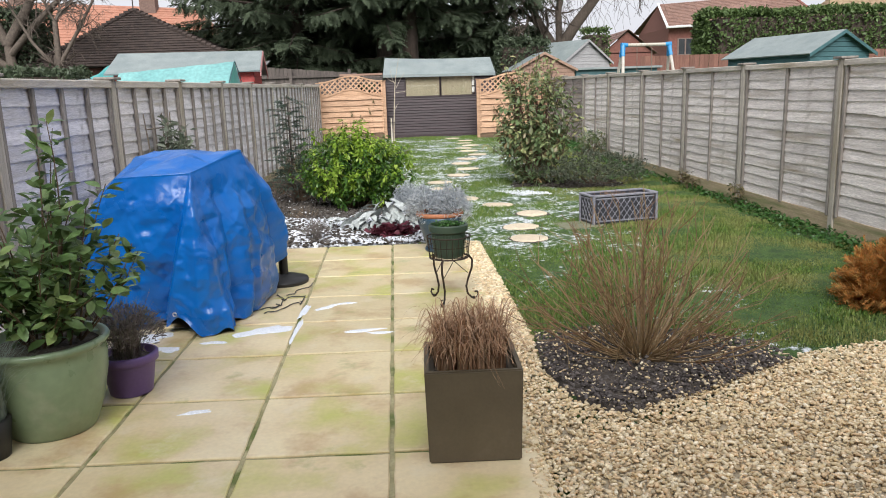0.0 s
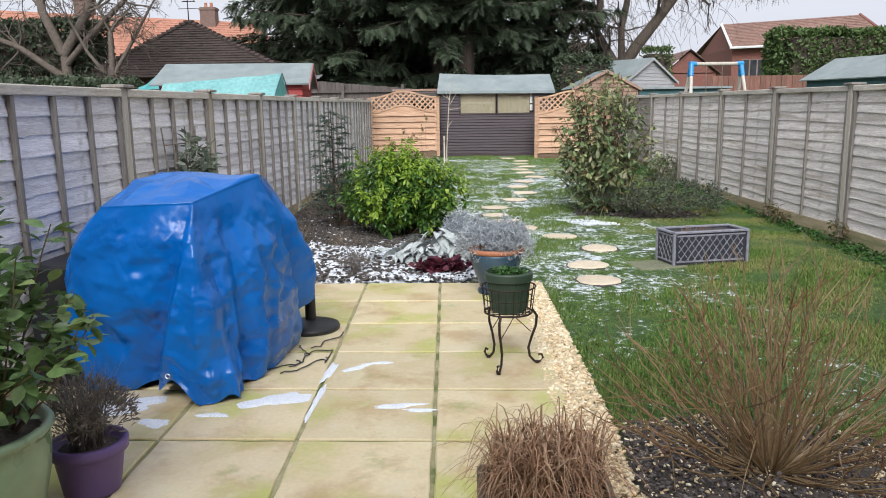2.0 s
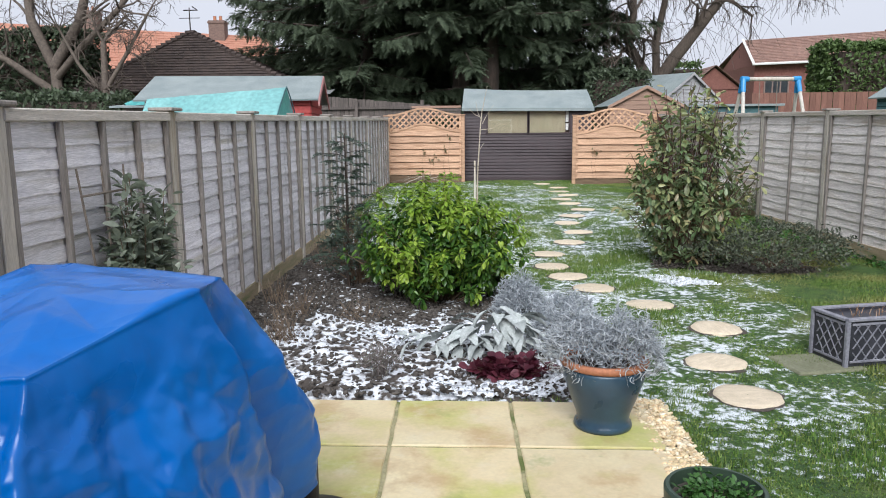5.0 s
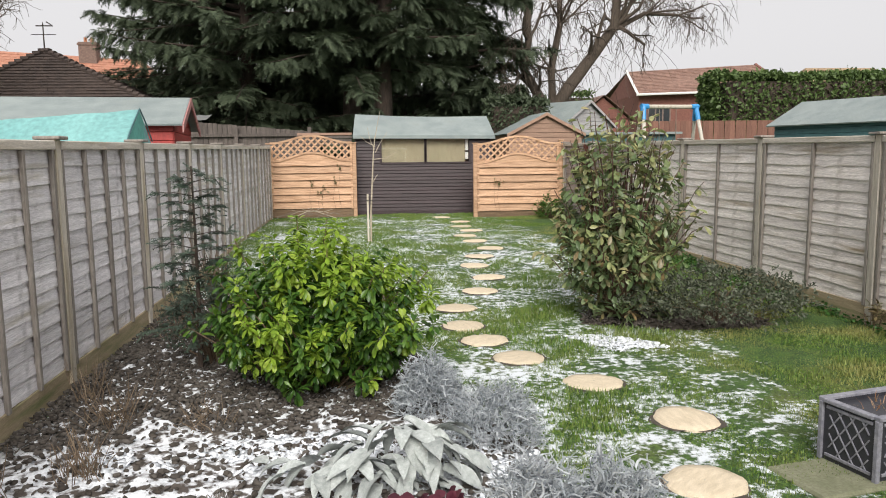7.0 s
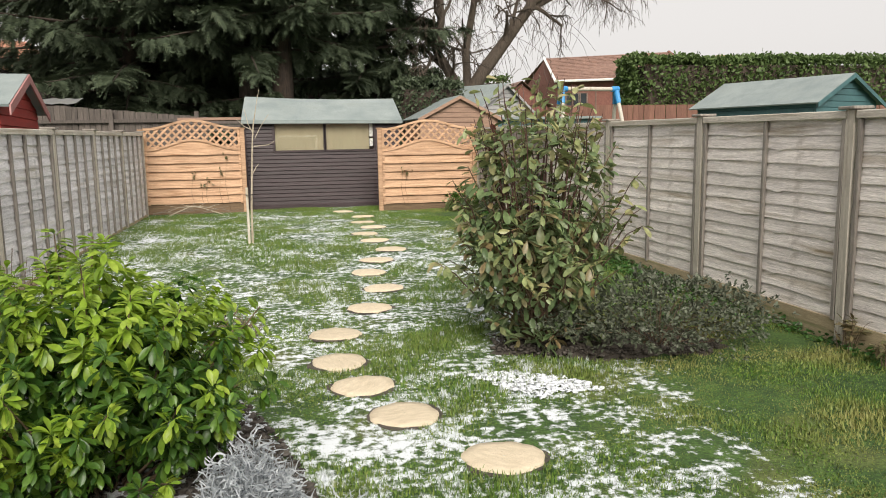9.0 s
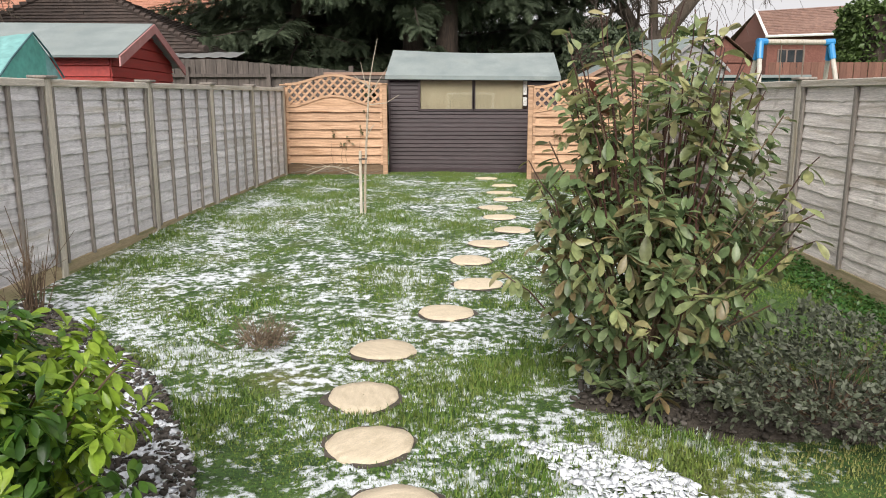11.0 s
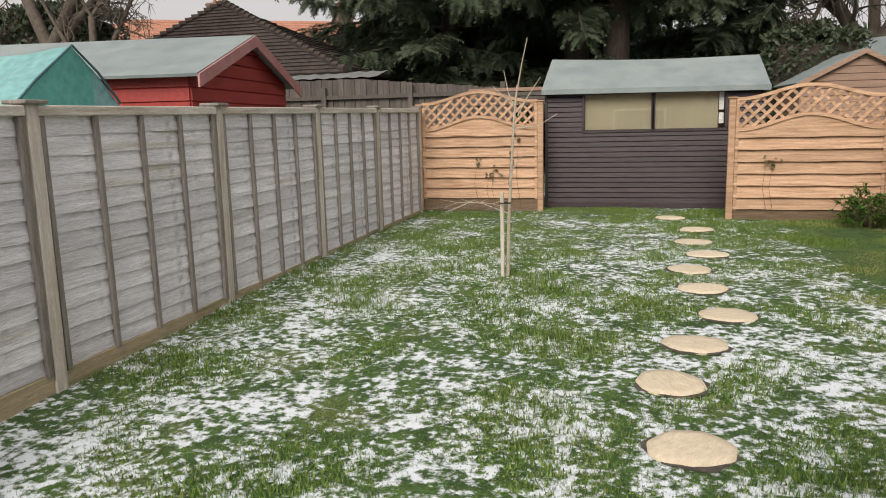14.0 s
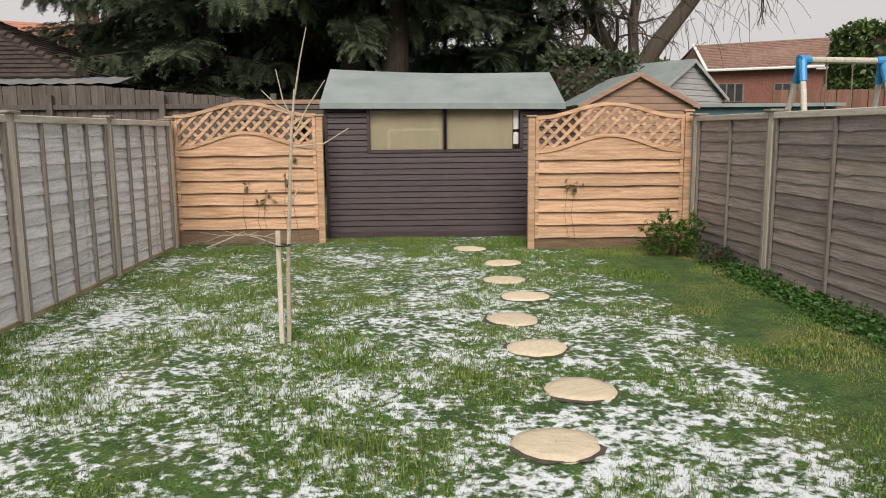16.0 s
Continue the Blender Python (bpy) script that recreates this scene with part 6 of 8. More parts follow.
            q.z = 1.2 + (closed_curve(rim, u, True).z - 1.2) * t ** 1.5 + 0.02 * facet(q.x * 0.5, q.y * 0.5, 14, 14, 1) - 0.03 * (1 - t) * math.sin(q.x * 5)
            w = 0.0
        else:
            w = (v - 0.2) / 0.8
            a, b, c = closed_curve(rim, u, True), closed_curve(mid, u), closed_curve(hem, u)
            q = (1 - w) ** 2 * a + 2 * w * (1 - w) * (2 * b - 0.5 * a - 0.5 * c) + w * w * c
        out = Vector((q.x - centre.x, q.y - centre.y, 0))
        out = out.normalized() if out.length > 0.01 else Vector((0, 0, 0))
        amount = 0.0
        for fu, slant, width, amp, start in folds:
            if w > start:
                d = (u - fu - slant * w + 0.5) % 1 - 0.5
                amount += amp * min(1, (w - start) * 2.2) * max(0.0, 1 - abs(d / (1.5 * width)))
        edge = min(1, w * 5)
        amount += (0.034 * facet(u, w, 18, 4, 0) + 0.030 * facet(u, w, 34, 9, 1) + 0.012 * facet(u, w, 76, 24, 2)) * edge - 0.02
        if w > 0:
            gap = lambda c: (u - c + 0.5) % 1 - 0.5
            d, wide, far = gap(0.20), 0.004 + 0.085 * w, 0.004 + 0.07 * w
            amount += 0.10 * min(1, 0.2 + w * 1.5) * min(1, max(0, (d + wide) / 0.008)) * min(1, max(0, (far - d) / 0.025))
            amount += 0.10 * min(1, w * 1.5) * ridge(gap(0.20 - 0.02 * w), wide * 0.8, far)
            amount -= 0.05 * min(1, w * 2) * ridge(gap(0.20 - wide), 0.04, 0.004) + 0.09 * min(1, w * 1.6) * ridge(gap(0.262 + 0.035 * w), 0.02, 0.04)
            amount += 0.11 * min(1, w * 4) * ridge(gap(0.40), 0.075, 0.010)
            amount -= 0.20 * min(1, w * 3) * ridge(gap(0.428), 0.018, 0.03)
            amount += 0.05 * min(1, w * 3) * ridge(gap(0.47), 0.03, 0.03)
            amount += 0.045 * min(1, w * 2) * ridge(gap(0.005), 0.03, 0.02)
            amount += 0.05 * min(1, w * 2) * ridge(gap(0.325), 0.03, 0.012) + crease(u, w) * edge
        q = q + out * amount * (0.35 if w == 0 else 1) * (0.45 + 0.55 * w)
        q.z += (0.05 * max(0, noise.noise((u * 23, 3, 1))) + 0.02 * math.sin(u * 90)) * max(0, w - 0.8) * 5
        q.z += 0.10 * math.exp(-((u - 0.145) / 0.022) ** 2) * max(0, w - 0.75) * 4
        q.z = max(q.z, 0.052)
        return q

    s = Shape().grid(at, nu, nv, True)
    part("sheet", s, M_TARP, p, smooth=True)
    for u in (0.145, 0.33):
        q = at(int(u * nu), nv - 3) + Vector((0, -0.012, 0.01))
        ring = [(q.x + 0.012 * math.cos(w * 0.6), q.y - 0.004, q.z + 0.012 * math.sin(w * 0.6)) for w in range(11)]
        part("eyelet", Shape().tube(ring, 0.004, 0.004, 6), M_METAL, p, "small steel eyelet")
    bq = thing("barbecue", "black barbecue mostly hidden under the tarpaulin", "barbecue", at=(-1.7, 5.4, 0.045))
    part("body", Shape().box(-0.2, 0.2, -0.3, 0.05, 0.35, 0.85, 0.03), M_BLACK, bq)
    part("shelf", Shape().box(-0.38, 0.34, -0.33, 0.4, 0.05, 0.09, 0.01), M_BLACK, bq)
    part("side_cabinet", Shape().box(-0.80, -0.47, -0.36, 0.45, 0.0, 0.70, 0.02), M_BLACK, bq, "black side cabinet showing past the tarpaulin")
    for x in (-0.35, 0.31):
        for y in (-0.3, 0.37):
            part("leg", Shape().tube([(x, y, 0), (x * 0.7, y * 0.7, 0.45)], 0.018, 0.018, 8), M_BLACK, bq)


covered_barbecue()
cord = thing("cord", "black elastic cord trailing from the tarpaulin", "cord")
r = np.random.default_rng(9)
for k in range(5):
    q = np.array([-1.16 + 0.02 * k, 5.25 + 0.12 * k, 0.055])
    line, w = [q.copy()], r.uniform(-0.5, 1.2)
    for _ in range(14):
        w += r.normal(0, 0.7)
        q = q + np.array([math.cos(w) * 0.03 + 0.006, math.sin(w) * 0.04, 0])
        q[0] = min(q[0], -0.93)
        line.append(q.copy())
    part("strand", Shape().tube(line, 0.004, 0.004, 5), M_BLACK, cord)
pb = thing("parasol_base", "round black parasol base with a short tube", "parasol base", at=(-1.18, 6.21, 0.045))
part("base", Shape().lathe([(0.02, 0), (0.2, 0), (0.205, 0.02), (0.2, 0.035), (0.12, 0.06), (0.045, 0.075), (0.02, 0.075)], 40), M_BLACK, pb, smooth=True)
part("tube", Shape().lathe([(0.038, 0.06), (0.038, 0.42), (0.034, 0.425), (0.01, 0.425)], 20), M_BLACK, pb)
sb = tagged(new("snow_patch", Shape().grid(lambda i, j: (-1.10 + 0.06 * (1 - j / 3) * math.cos(i * math.tau / 16), 6.15 + 0.03 * (1 - j / 3) * math.sin(i * math.tau / 16), 0.088 + 0.004 * j), 16, 3, True).mesh("snow_patch", M_SNOW, True)), "small patch of snow on the parasol base", "snow")


# ---- melting snow on the slabs ----
def slush(x, y, rx, ry, seed, turn=0.0):
    ph = np.random.default_rng(seed).uniform(0, 6.28, 4)
    def at(i, j):
        w = i * math.tau / 48
        k = (1 - j / 4) * (1 + 0.22 * math.sin(2 * w + ph[0]) + 0.16 * math.sin(3 * w + ph[1]) + 0.09 * math.sin(7 * w + ph[2]))
        a, b = rx * k * math.cos(w), ry * k * math.sin(w)
        return (x + a * math.cos(turn) - b * math.sin(turn), y + a * math.sin(turn) + b * math.cos(turn), 0.0455 + 0.005 * (1 - (1 - j / 4) ** 4))
    tagged(new("snow_patch", Shape().grid(at, 48, 4, True).mesh("snow_patch", M_SNOW, True)), "thin patch of melting snow on a slab", "snow", "melting snow on the patio")


for k, (x, y, rx, ry, w) in enumerate([(-1.08, 4.86, 0.17, 0.09, 0.5), (-1.36, 4.65, 0.07, 0.035, 0), (-1.86, 4.78, 0.2, 0.1, 0.2), (-0.72, 5.38, 0.03, 0.12, -0.9),
                                       (-0.60, 5.46, 0.10, 0.022, 0.1), (-0.88, 5.3, 0.022, 0.2, -0.05), (-0.865, 4.85, 0.02, 0.22, 0), (-1.16, 3.55, 0.09, 0.02, 0.2),
                                       (-1.62, 4.55, 0.07, 0.06, 0), (-0.42, 4.78, 0.14, 0.03, 0.1), (-0.3, 4.72, 0.1, 0.02, 0.0)]):
    slush(x, y, rx, ry, 70 + k, w)
DRIFT = [(1.05, 11.4), (1.45, 11.4), (1.8, 11.15), (2.0, 10.8), (2.0, 10.4), (1.75, 10.5), (1.5, 10.75), (1.25, 11.05)]
snow_lumps("snow_drift", DRIFT, 2400, 35, 0.045, "drift of white snow lying on the lawn", 0.016, None, -0.1)


# ---- pots and planters ----
green_pot = thing("glazed_pot", "large pale green glazed pot on the patio", "plant pot", at=(-1.81, 3.46, 0.045))
part("pot", Shape().lathe([(0.05, 0), (0.185, 0), (0.195, 0.01), (0.235, 0.12), (0.268, 0.27), (0.275, 0.36), (0.268, 0.40), (0.285, 0.415), (0.292, 0.43), (0.285, 0.445), (0.262, 0.445), (0.255, 0.40), (0.05, 0.39)], 56), M_GREENGLAZE, green_pot, smooth=True)
part("soil", Shape().lathe([(0.255, 0.392), (0.25, 0.402), (0.1, 0.412), (0.01, 0.414)], 32), M_SOIL, green_pot)
shrub("potted_shrub", "evergreen shrub with dark glossy leaves in a green pot", (-1.81, 3.46, 0.45), 0.80, (0.38, 0.36), 40, 26, 0.09, M_CAMELLIA, M_STEM, 401, 0.5, 0.75, 0.2, 0.006, category="plant")
shrub("potted_shrub", "tall leafy shoots of the shrub in the green pot", (-1.72, 3.50, 0.45), 1.22, (0.26, 0.22), 9, 26, 0.08, M_CAMELLIA, M_STEM, 403, 0.5, 0.35, 0.35, 0.006, category="plant", lean=(0.12, 0))

purple_pot = thing("purple_pot", "purple plastic pot with a rolled rim", "plant pot", at=(-1.595, 3.88, 0.045))
purple_pot.scale = (1.1, 1.1, 1.1)
part("pot", Shape().lathe([(0.03, 0), (0.097, 0), (0.1, 0.006), (0.122, 0.15), (0.126, 0.155), (0.138, 0.16), (0.14, 0.195), (0.134, 0.2), (0.122, 0.2), (0.118, 0.17), (0.02, 0.17)], 44), M_PURPLE, purple_pot, smooth=True)
part("soil", Shape().lathe([(0.12, 0.168), (0.05, 0.178), (0.01, 0.18)], 24), M_SOIL, purple_pot)


def lavender(at, r0, h, n, seed, label):
    p = thing("lavender", label, "plant", at=at)
    rr = np.random.default_rng(seed)
    v, f = blades(seed, n, h, r0, 0.25, 0.004, r0 * 0.35, 0, 3)
    part("stem_tuft", np_mesh("stem_tuft", v, f, M_LAVENDER), None, p, kind="stuff")
    m = n * 3
    a, q = rr.uniform(0, 6.28, m), np.sqrt(rr.uniform(0.1, 1, m))
    pos = np.stack([np.cos(a) * q * r0 * 0.95, np.sin(a) * q * r0 * 0.95, h * (1.02 - 0.5 * q * q) * rr.uniform(0.55, 1.02, m)], 1)
    way = pos * np.array([1, 1, 0.8]) + rr.normal(0, 0.08, (m, 3))
    tv, tf = leaf_template(0.22)
    part("leaf_tuft", scatter("leaf_tuft", tv, tf, pos, basis(way, rr.normal(0, 1, m)), 0.03 * rr.uniform(0.6, 1.3, m), M_LAVENDER), None, p, kind="stuff")
    return p


lavender((-1.595, 3.88, 0.235), 0.2, 0.29, 520, 411, "faded grey-mauve lavender in the purple pot")
lavender((-1.14, 8.02, 0.07), 0.14, 0.2, 160, 413, "faded grey lavender in the snowy bed")
tuft = thing("fescue_tuft", "pale blue-green ornamental grass in a pot", "plant", at=(-1.96, 3.16, 0.045))
v, f = blades(421, 900, 0.36, 0.30, 0.9, 0.004, 0.09, 0.16)
part("blade_tuft", np_mesh("blade_tuft", v, f, M_FESCUE), None, tuft, kind="stuff")
part("pot", Shape().lathe([(0.03, 0), (0.09, 0), (0.11, 0.17), (0.1, 0.175), (0.02, 0.165)], 32), M_BLACK, tuft, smooth=True)

planter = thing("square_planter", "square dark brown planter with thick rim", "planter", at=(0.185, 3.10, 0.045))
bm = bmesh.new()
bmesh.ops.create_cube(bm, size=1, matrix=Matrix.LocRotScale((0, 0, 0.2025), None, (0.405, 0.405, 0.405)))
top = max(bm.faces, key=lambda q: q.calc_center_median().z)
low = min(bm.faces, key=lambda q: q.calc_center_median().z)
bmesh.ops.scale(bm, vec=(0.955, 0.955, 1), verts=low.verts)
bmesh.ops.bevel(bm, geom=[e for e in bm.edges], offset=0.006, segments=2, affect="EDGES")
top = max(bm.faces, key=lambda q: q.calc_center_median().z)
bmesh.ops.inset_region(bm, faces=[top], thickness=0.022)
ret = bmesh.ops.extrude_face_region(bm, geom=[top])
bmesh.ops.translate(bm, vec=(0, 0, -0.06), verts=[q for q in ret["geom"] if isinstance(q, bmesh.types.BMVert)])
bmesh.ops.delete(bm, geom=[top], context="FACES")
part("box", Shape().bm(bm), M_PLANTER, planter)
part("soil", Shape().box(-0.16, 0.16, -0.16, 0.16, 0.34, 0.355, 0.003), M_SOIL, planter)
dead = thing("dead_grass", "dead straw-brown ornamental grass in the planter", "plant", at=(0.185, 3.10, 0.39))
v, f = blades(431, 600, 0.31, 0.22, 1.7, 0.0085, 0.155, 0, 8, 0.55)
v2, f2 = blades(432, 380, 0.42, 0.25, 0.9, 0.0075, 0.15, 0, 8, 0.5)
f = np.concatenate([f, f2 + len(v)])
v = np.concatenate([v, v2])
part("blade_tuft", np_mesh("blade_tuft", v, f, M_STRAW), None, dead, kind="stuff")
v, f = blades(433, 24, 0.5, 0.45, 1.2, 0.004, 0.12, 0, 8, 0.8)
part("long_blade_tuft", np_mesh("long_blade_tuft", v, f, M_STRAW), None, dead, kind="stuff")


def plant_stand():
    p = thing("plant_stand", "black wrought iron plant stand with scrolled legs", "plant stand", at=(0.185, 5.43, 0.045))
    ring = lambda z, q, n=28: [(q * math.cos(w * math.tau / n), q * math.sin(w * math.tau / n), z) for w in range(n + 1)]
    part("seat_ring", Shape().tube(ring(0.335, 0.142), 0.006, 0.006, 6), M_IRON, p)
    part("upper_ring", Shape().tube(ring(0.49, 0.16), 0.005, 0.005, 6), M_IRON, p)
    part("middle_ring", Shape().tube(ring(0.42, 0.15), 0.003, 0.003, 5), M_IRON, p)
    for k in range(-3, 4):
        y = k * 0.04
        h = math.sqrt(max(0.0, 0.142 ** 2 - y * y))
        part("seat_bar", Shape().tube([(-h, y, 0.335), (h, y, 0.335)], 0.003, 0.003, 5), M_IRON, p)
    for k in range(22):
        w = k * math.tau / 22
        c, s_ = math.cos(w), math.sin(w)
        part("basket_wire", Shape().tube([(0.142 * c, 0.142 * s_, 0.335), (0.15 * c, 0.15 * s_, 0.42), (0.16 * c, 0.16 * s_, 0.49), (0.168 * c, 0.168 * s_, 0.495)], 0.0025, 0.0025, 5), M_IRON, p)
    for a in (130, 250, 12):
        c, s_ = math.cos(radians(a)), math.sin(radians(a))
        prof = [(0.15, 0.335), (0.175, 0.30), (0.172, 0.24), (0.145, 0.17), (0.125, 0.10), (0.135, 0.045), (0.165, 0.012), (0.20, 0.010), (0.218, 0.032), (0.208, 0.055), (0.188, 0.052)]
        part("leg", Shape().tube([(q * c, q * s_, z) for q, z in prof], 0.0085, 0.007, 7), M_IRON, p)
        part("foot", Shape().lathe([(0.004, -0.0005), (0.013, 0), (0.013, 0.006), (0.004, 0.012)], 10, 0.182 * c, 0.182 * s_), M_IRON, p)
        b = radians(a + 120)
        part("brace", Shape().tube([(0.14 * c, 0.14 * s_, 0.2), (0.05 * (c + math.cos(b)), 0.05 * (s_ + math.sin(b)), 0.31), (0.14 * math.cos(b), 0.14 * math.sin(b), 0.33)], 0.003, 0.003, 5), M_IRON, p)
    g = thing("green_pot", "ribbed dark green plastic pot on the stand", "plant pot", at=(0.185, 5.43, 0.386))
    s = Shape()
    prof = [(0.03, 0), (0.102, 0), (0.108, 0.02), (0.124, 0.18), (0.132, 0.185), (0.142, 0.19), (0.144, 0.232), (0.138, 0.24), (0.128, 0.24), (0.124, 0.2), (0.02, 0.2)]
    n = 72
    s.grid(lambda i, j: (prof[j][0] * (1 + (0.02 * (i % 2) if 1 < j < 4 else 0)) * math.cos(i * math.tau / n), prof[j][0] * (1 + (0.02 * (i % 2) if 1 < j < 4 else 0)) * math.sin(i * math.tau / n), prof[j][1]), n, 10, True)
    part("pot", s, M_GREENPLASTIC, g)
    part("soil", Shape().lathe([(0.126, 0.2), (0.06, 0.212), (0.01, 0.214)], 24), M_SOIL, g)
    shrub("pot_plant", "low mossy green plant in the green pot", (0.185, 5.43, 0.595), 0.05, (0.11, 0.11), 40, 14, 0.022, M_IVY, M_STEM, 441, 0.5, 0.5, 0.2, 0.001, category="plant")


plant_stand()


def curly(p, box, n, seed, length, material, name="curl_mass"):
    """Tangled silver stems filling a dome."""
    r = np.random.default_rng(seed)
    a, q = r.uniform(0, 6.28, n), np.sqrt(r.uniform(0, 1, n))
    dome = np.stack([np.cos(a) * q, np.sin(a) * q, np.sqrt(np.clip(1 - q * q, 0, 1)) * r.uniform(0.15, 1, n) ** 0.6], 1)
    bump = 1 + 0.25 * smooth_noise(dome[:, 0] * 3 + 5, dome[:, 1] * 3, 1.0, seed)
    pos = dome * np.array(box) * bump[:, None]
    way = dome * np.array([1, 1, 0.5]) + r.normal(0, 0.7, (n, 3)) + np.array([0, 0, 0.1])
    tv, tf = [], []
    for k in range(6):
        t = k / 5
        y, z = 0.16 * math.sin(t * 5), 0.2 * math.sin(t * 3.5) - 0.15 * t * t
        w = 0.062 * (1 - 0.5 * t)
        tv += [(t, y - w, z), (t, y + w, z + 0.03)]
        if k:
            tf.append((2 * k - 2, 2 * k - 1, 2 * k + 1, 2 * k))
    part(name, scatter(name, tv, tf, pos, basis(way, r.uniform(0, 6.28, n)), length * r.uniform(0.5, 1.4, n), material), None, p, kind="stuff")


blue_pot = thing("blue_pot", "dark blue glazed pot with a terracotta rim", "plant pot", at=(0.17, 7.31, 0.045))
part("pot", Shape().lathe([(0.05, 0), (0.150, 0), (0.156, 0.014), (0.152, 0.03), (0.138, 0.05), (0.145, 0.085), (0.185, 0.19), (0.215, 0.28), (0.222, 0.325), (0.219, 0.345)], 48), M_BLUEGLAZE, blue_pot, smooth=True)
part("rim", Shape().lathe([(0.214, 0.342), (0.228, 0.35), (0.236, 0.367), (0.229, 0.385), (0.203, 0.385), (0.198, 0.345), (0.03, 0.335)], 48), M_TERRA, blue_pot, "terracotta rim", smooth=True)
part("soil", Shape().lathe([(0.2, 0.335), (0.1, 0.352), (0.01, 0.354)], 24), M_SOIL, blue_pot)
for x, y, q, h, k in ((0.04, 7.33, 0.185, 0.26, 451), (0.29, 7.27, 0.165, 0.265, 455)):
    sp = thing("silver_plant", "tangled silver-grey curry plant in the blue pot", "plant", "curry plants in the blue pot", at=(x, y, 0.40))
    curly(sp, (q, q, h), 1700, k, 0.055, M_SILVER)
    curly(sp, (q * 1.02, q * 1.02, -0.07), 260, k + 1, 0.05, M_SILVER, "drooping_curl_mass")
    part("stem", Shape().tube([(0, 0, -0.05), (0.01, 0, 0.1)], 0.012, 0.006, 6), M_STEM, sp)
for k, (x, y, rx, h, lab) in enumerate([(0.16, 9.02, 0.25, 0.34, "wide silver-grey santolina at the bed's edge"), (-0.17, 9.5, 0.2, 0.36, "upright silver-grey santolina in the bed")]):
    sp = thing("santolina", lab, "plant", at=(x, y, float(ground_z(y)) + 0.02))
    curly(sp, (rx, rx * 0.85, h), 2200, 453 + k, 0.06, M_SILVER)


def lamb_ears():
    p = thing("lambs_ear", "drooping woolly silver leaves flattened by snow", "plant", at=(-0.48, 8.56, 0.06))
    meshes = []
    for k in range(4):
        r = np.random.default_rng(460 + k)
        s = Shape()
        wide, drop, side = r.uniform(0.34, 0.44), r.uniform(0.55, 0.95), r.normal(0, 0.06)
        def at(i, j):
            t = j / 9
            w = wide * math.sin(math.pi * min(1, 0.08 + t * 0.94)) ** 0.7 * (1 - 0.25 * t)
            q = (i / 4 - 0.5)
            return (t * (1 - 0.18 * drop * t), q * w + side * t, 0.28 * t - drop * t * t * 0.75 + 0.1 * q * q * 4 * w + 0.012 * math.sin(9 * t + i * 2))
        s.grid(at, 4, 9)
        s.grid(lambda i, j: tuple(a - b for a, b in zip(at(4 - i, j), (0, 0, 0.016))), 4, 9)
        meshes.append(s.mesh("leaf", M_LAMB, True))
    r = np.random.default_rng(470)
    for k in range(96):
        a = r.uniform(0, math.tau)
        q = math.sqrt(r.uniform(0, 1))
        z = 0.05 + 0.27 * (1 - q * q) * r.uniform(0.7, 1.1)
        ob = part("leaf", meshes[k % 4], None, p)
        ob.matrix_basis = pose(0.36 * q * math.cos(a) + (0.1 if k % 5 else -0.25), 0.2 * q * math.sin(a), z if k % 5 else min(z, 0.12), r.normal(0, 16), r.uniform(-15, 48), math.degrees(a) + r.normal(0, 30)) @ Matrix.Scale(r.uniform(0.15, 0.27), 4)


lamb_ears()
shrub("heuchera", "low maroon-leaved heuchera in the snowy bed", (-0.3, 8.06, 0.065), 0.11, (0.27, 0.17), 90, 7, 0.065, M_MAROON, M_STEM, 481, 0.85, 0.6, 0.3, 0.003, category="plant")


M_MOSSY = mat("mossy_stone", (0.156, 0.162, 0.096), (0.216, 0.216, 0.144), 0.9, 9, bump=0.3)


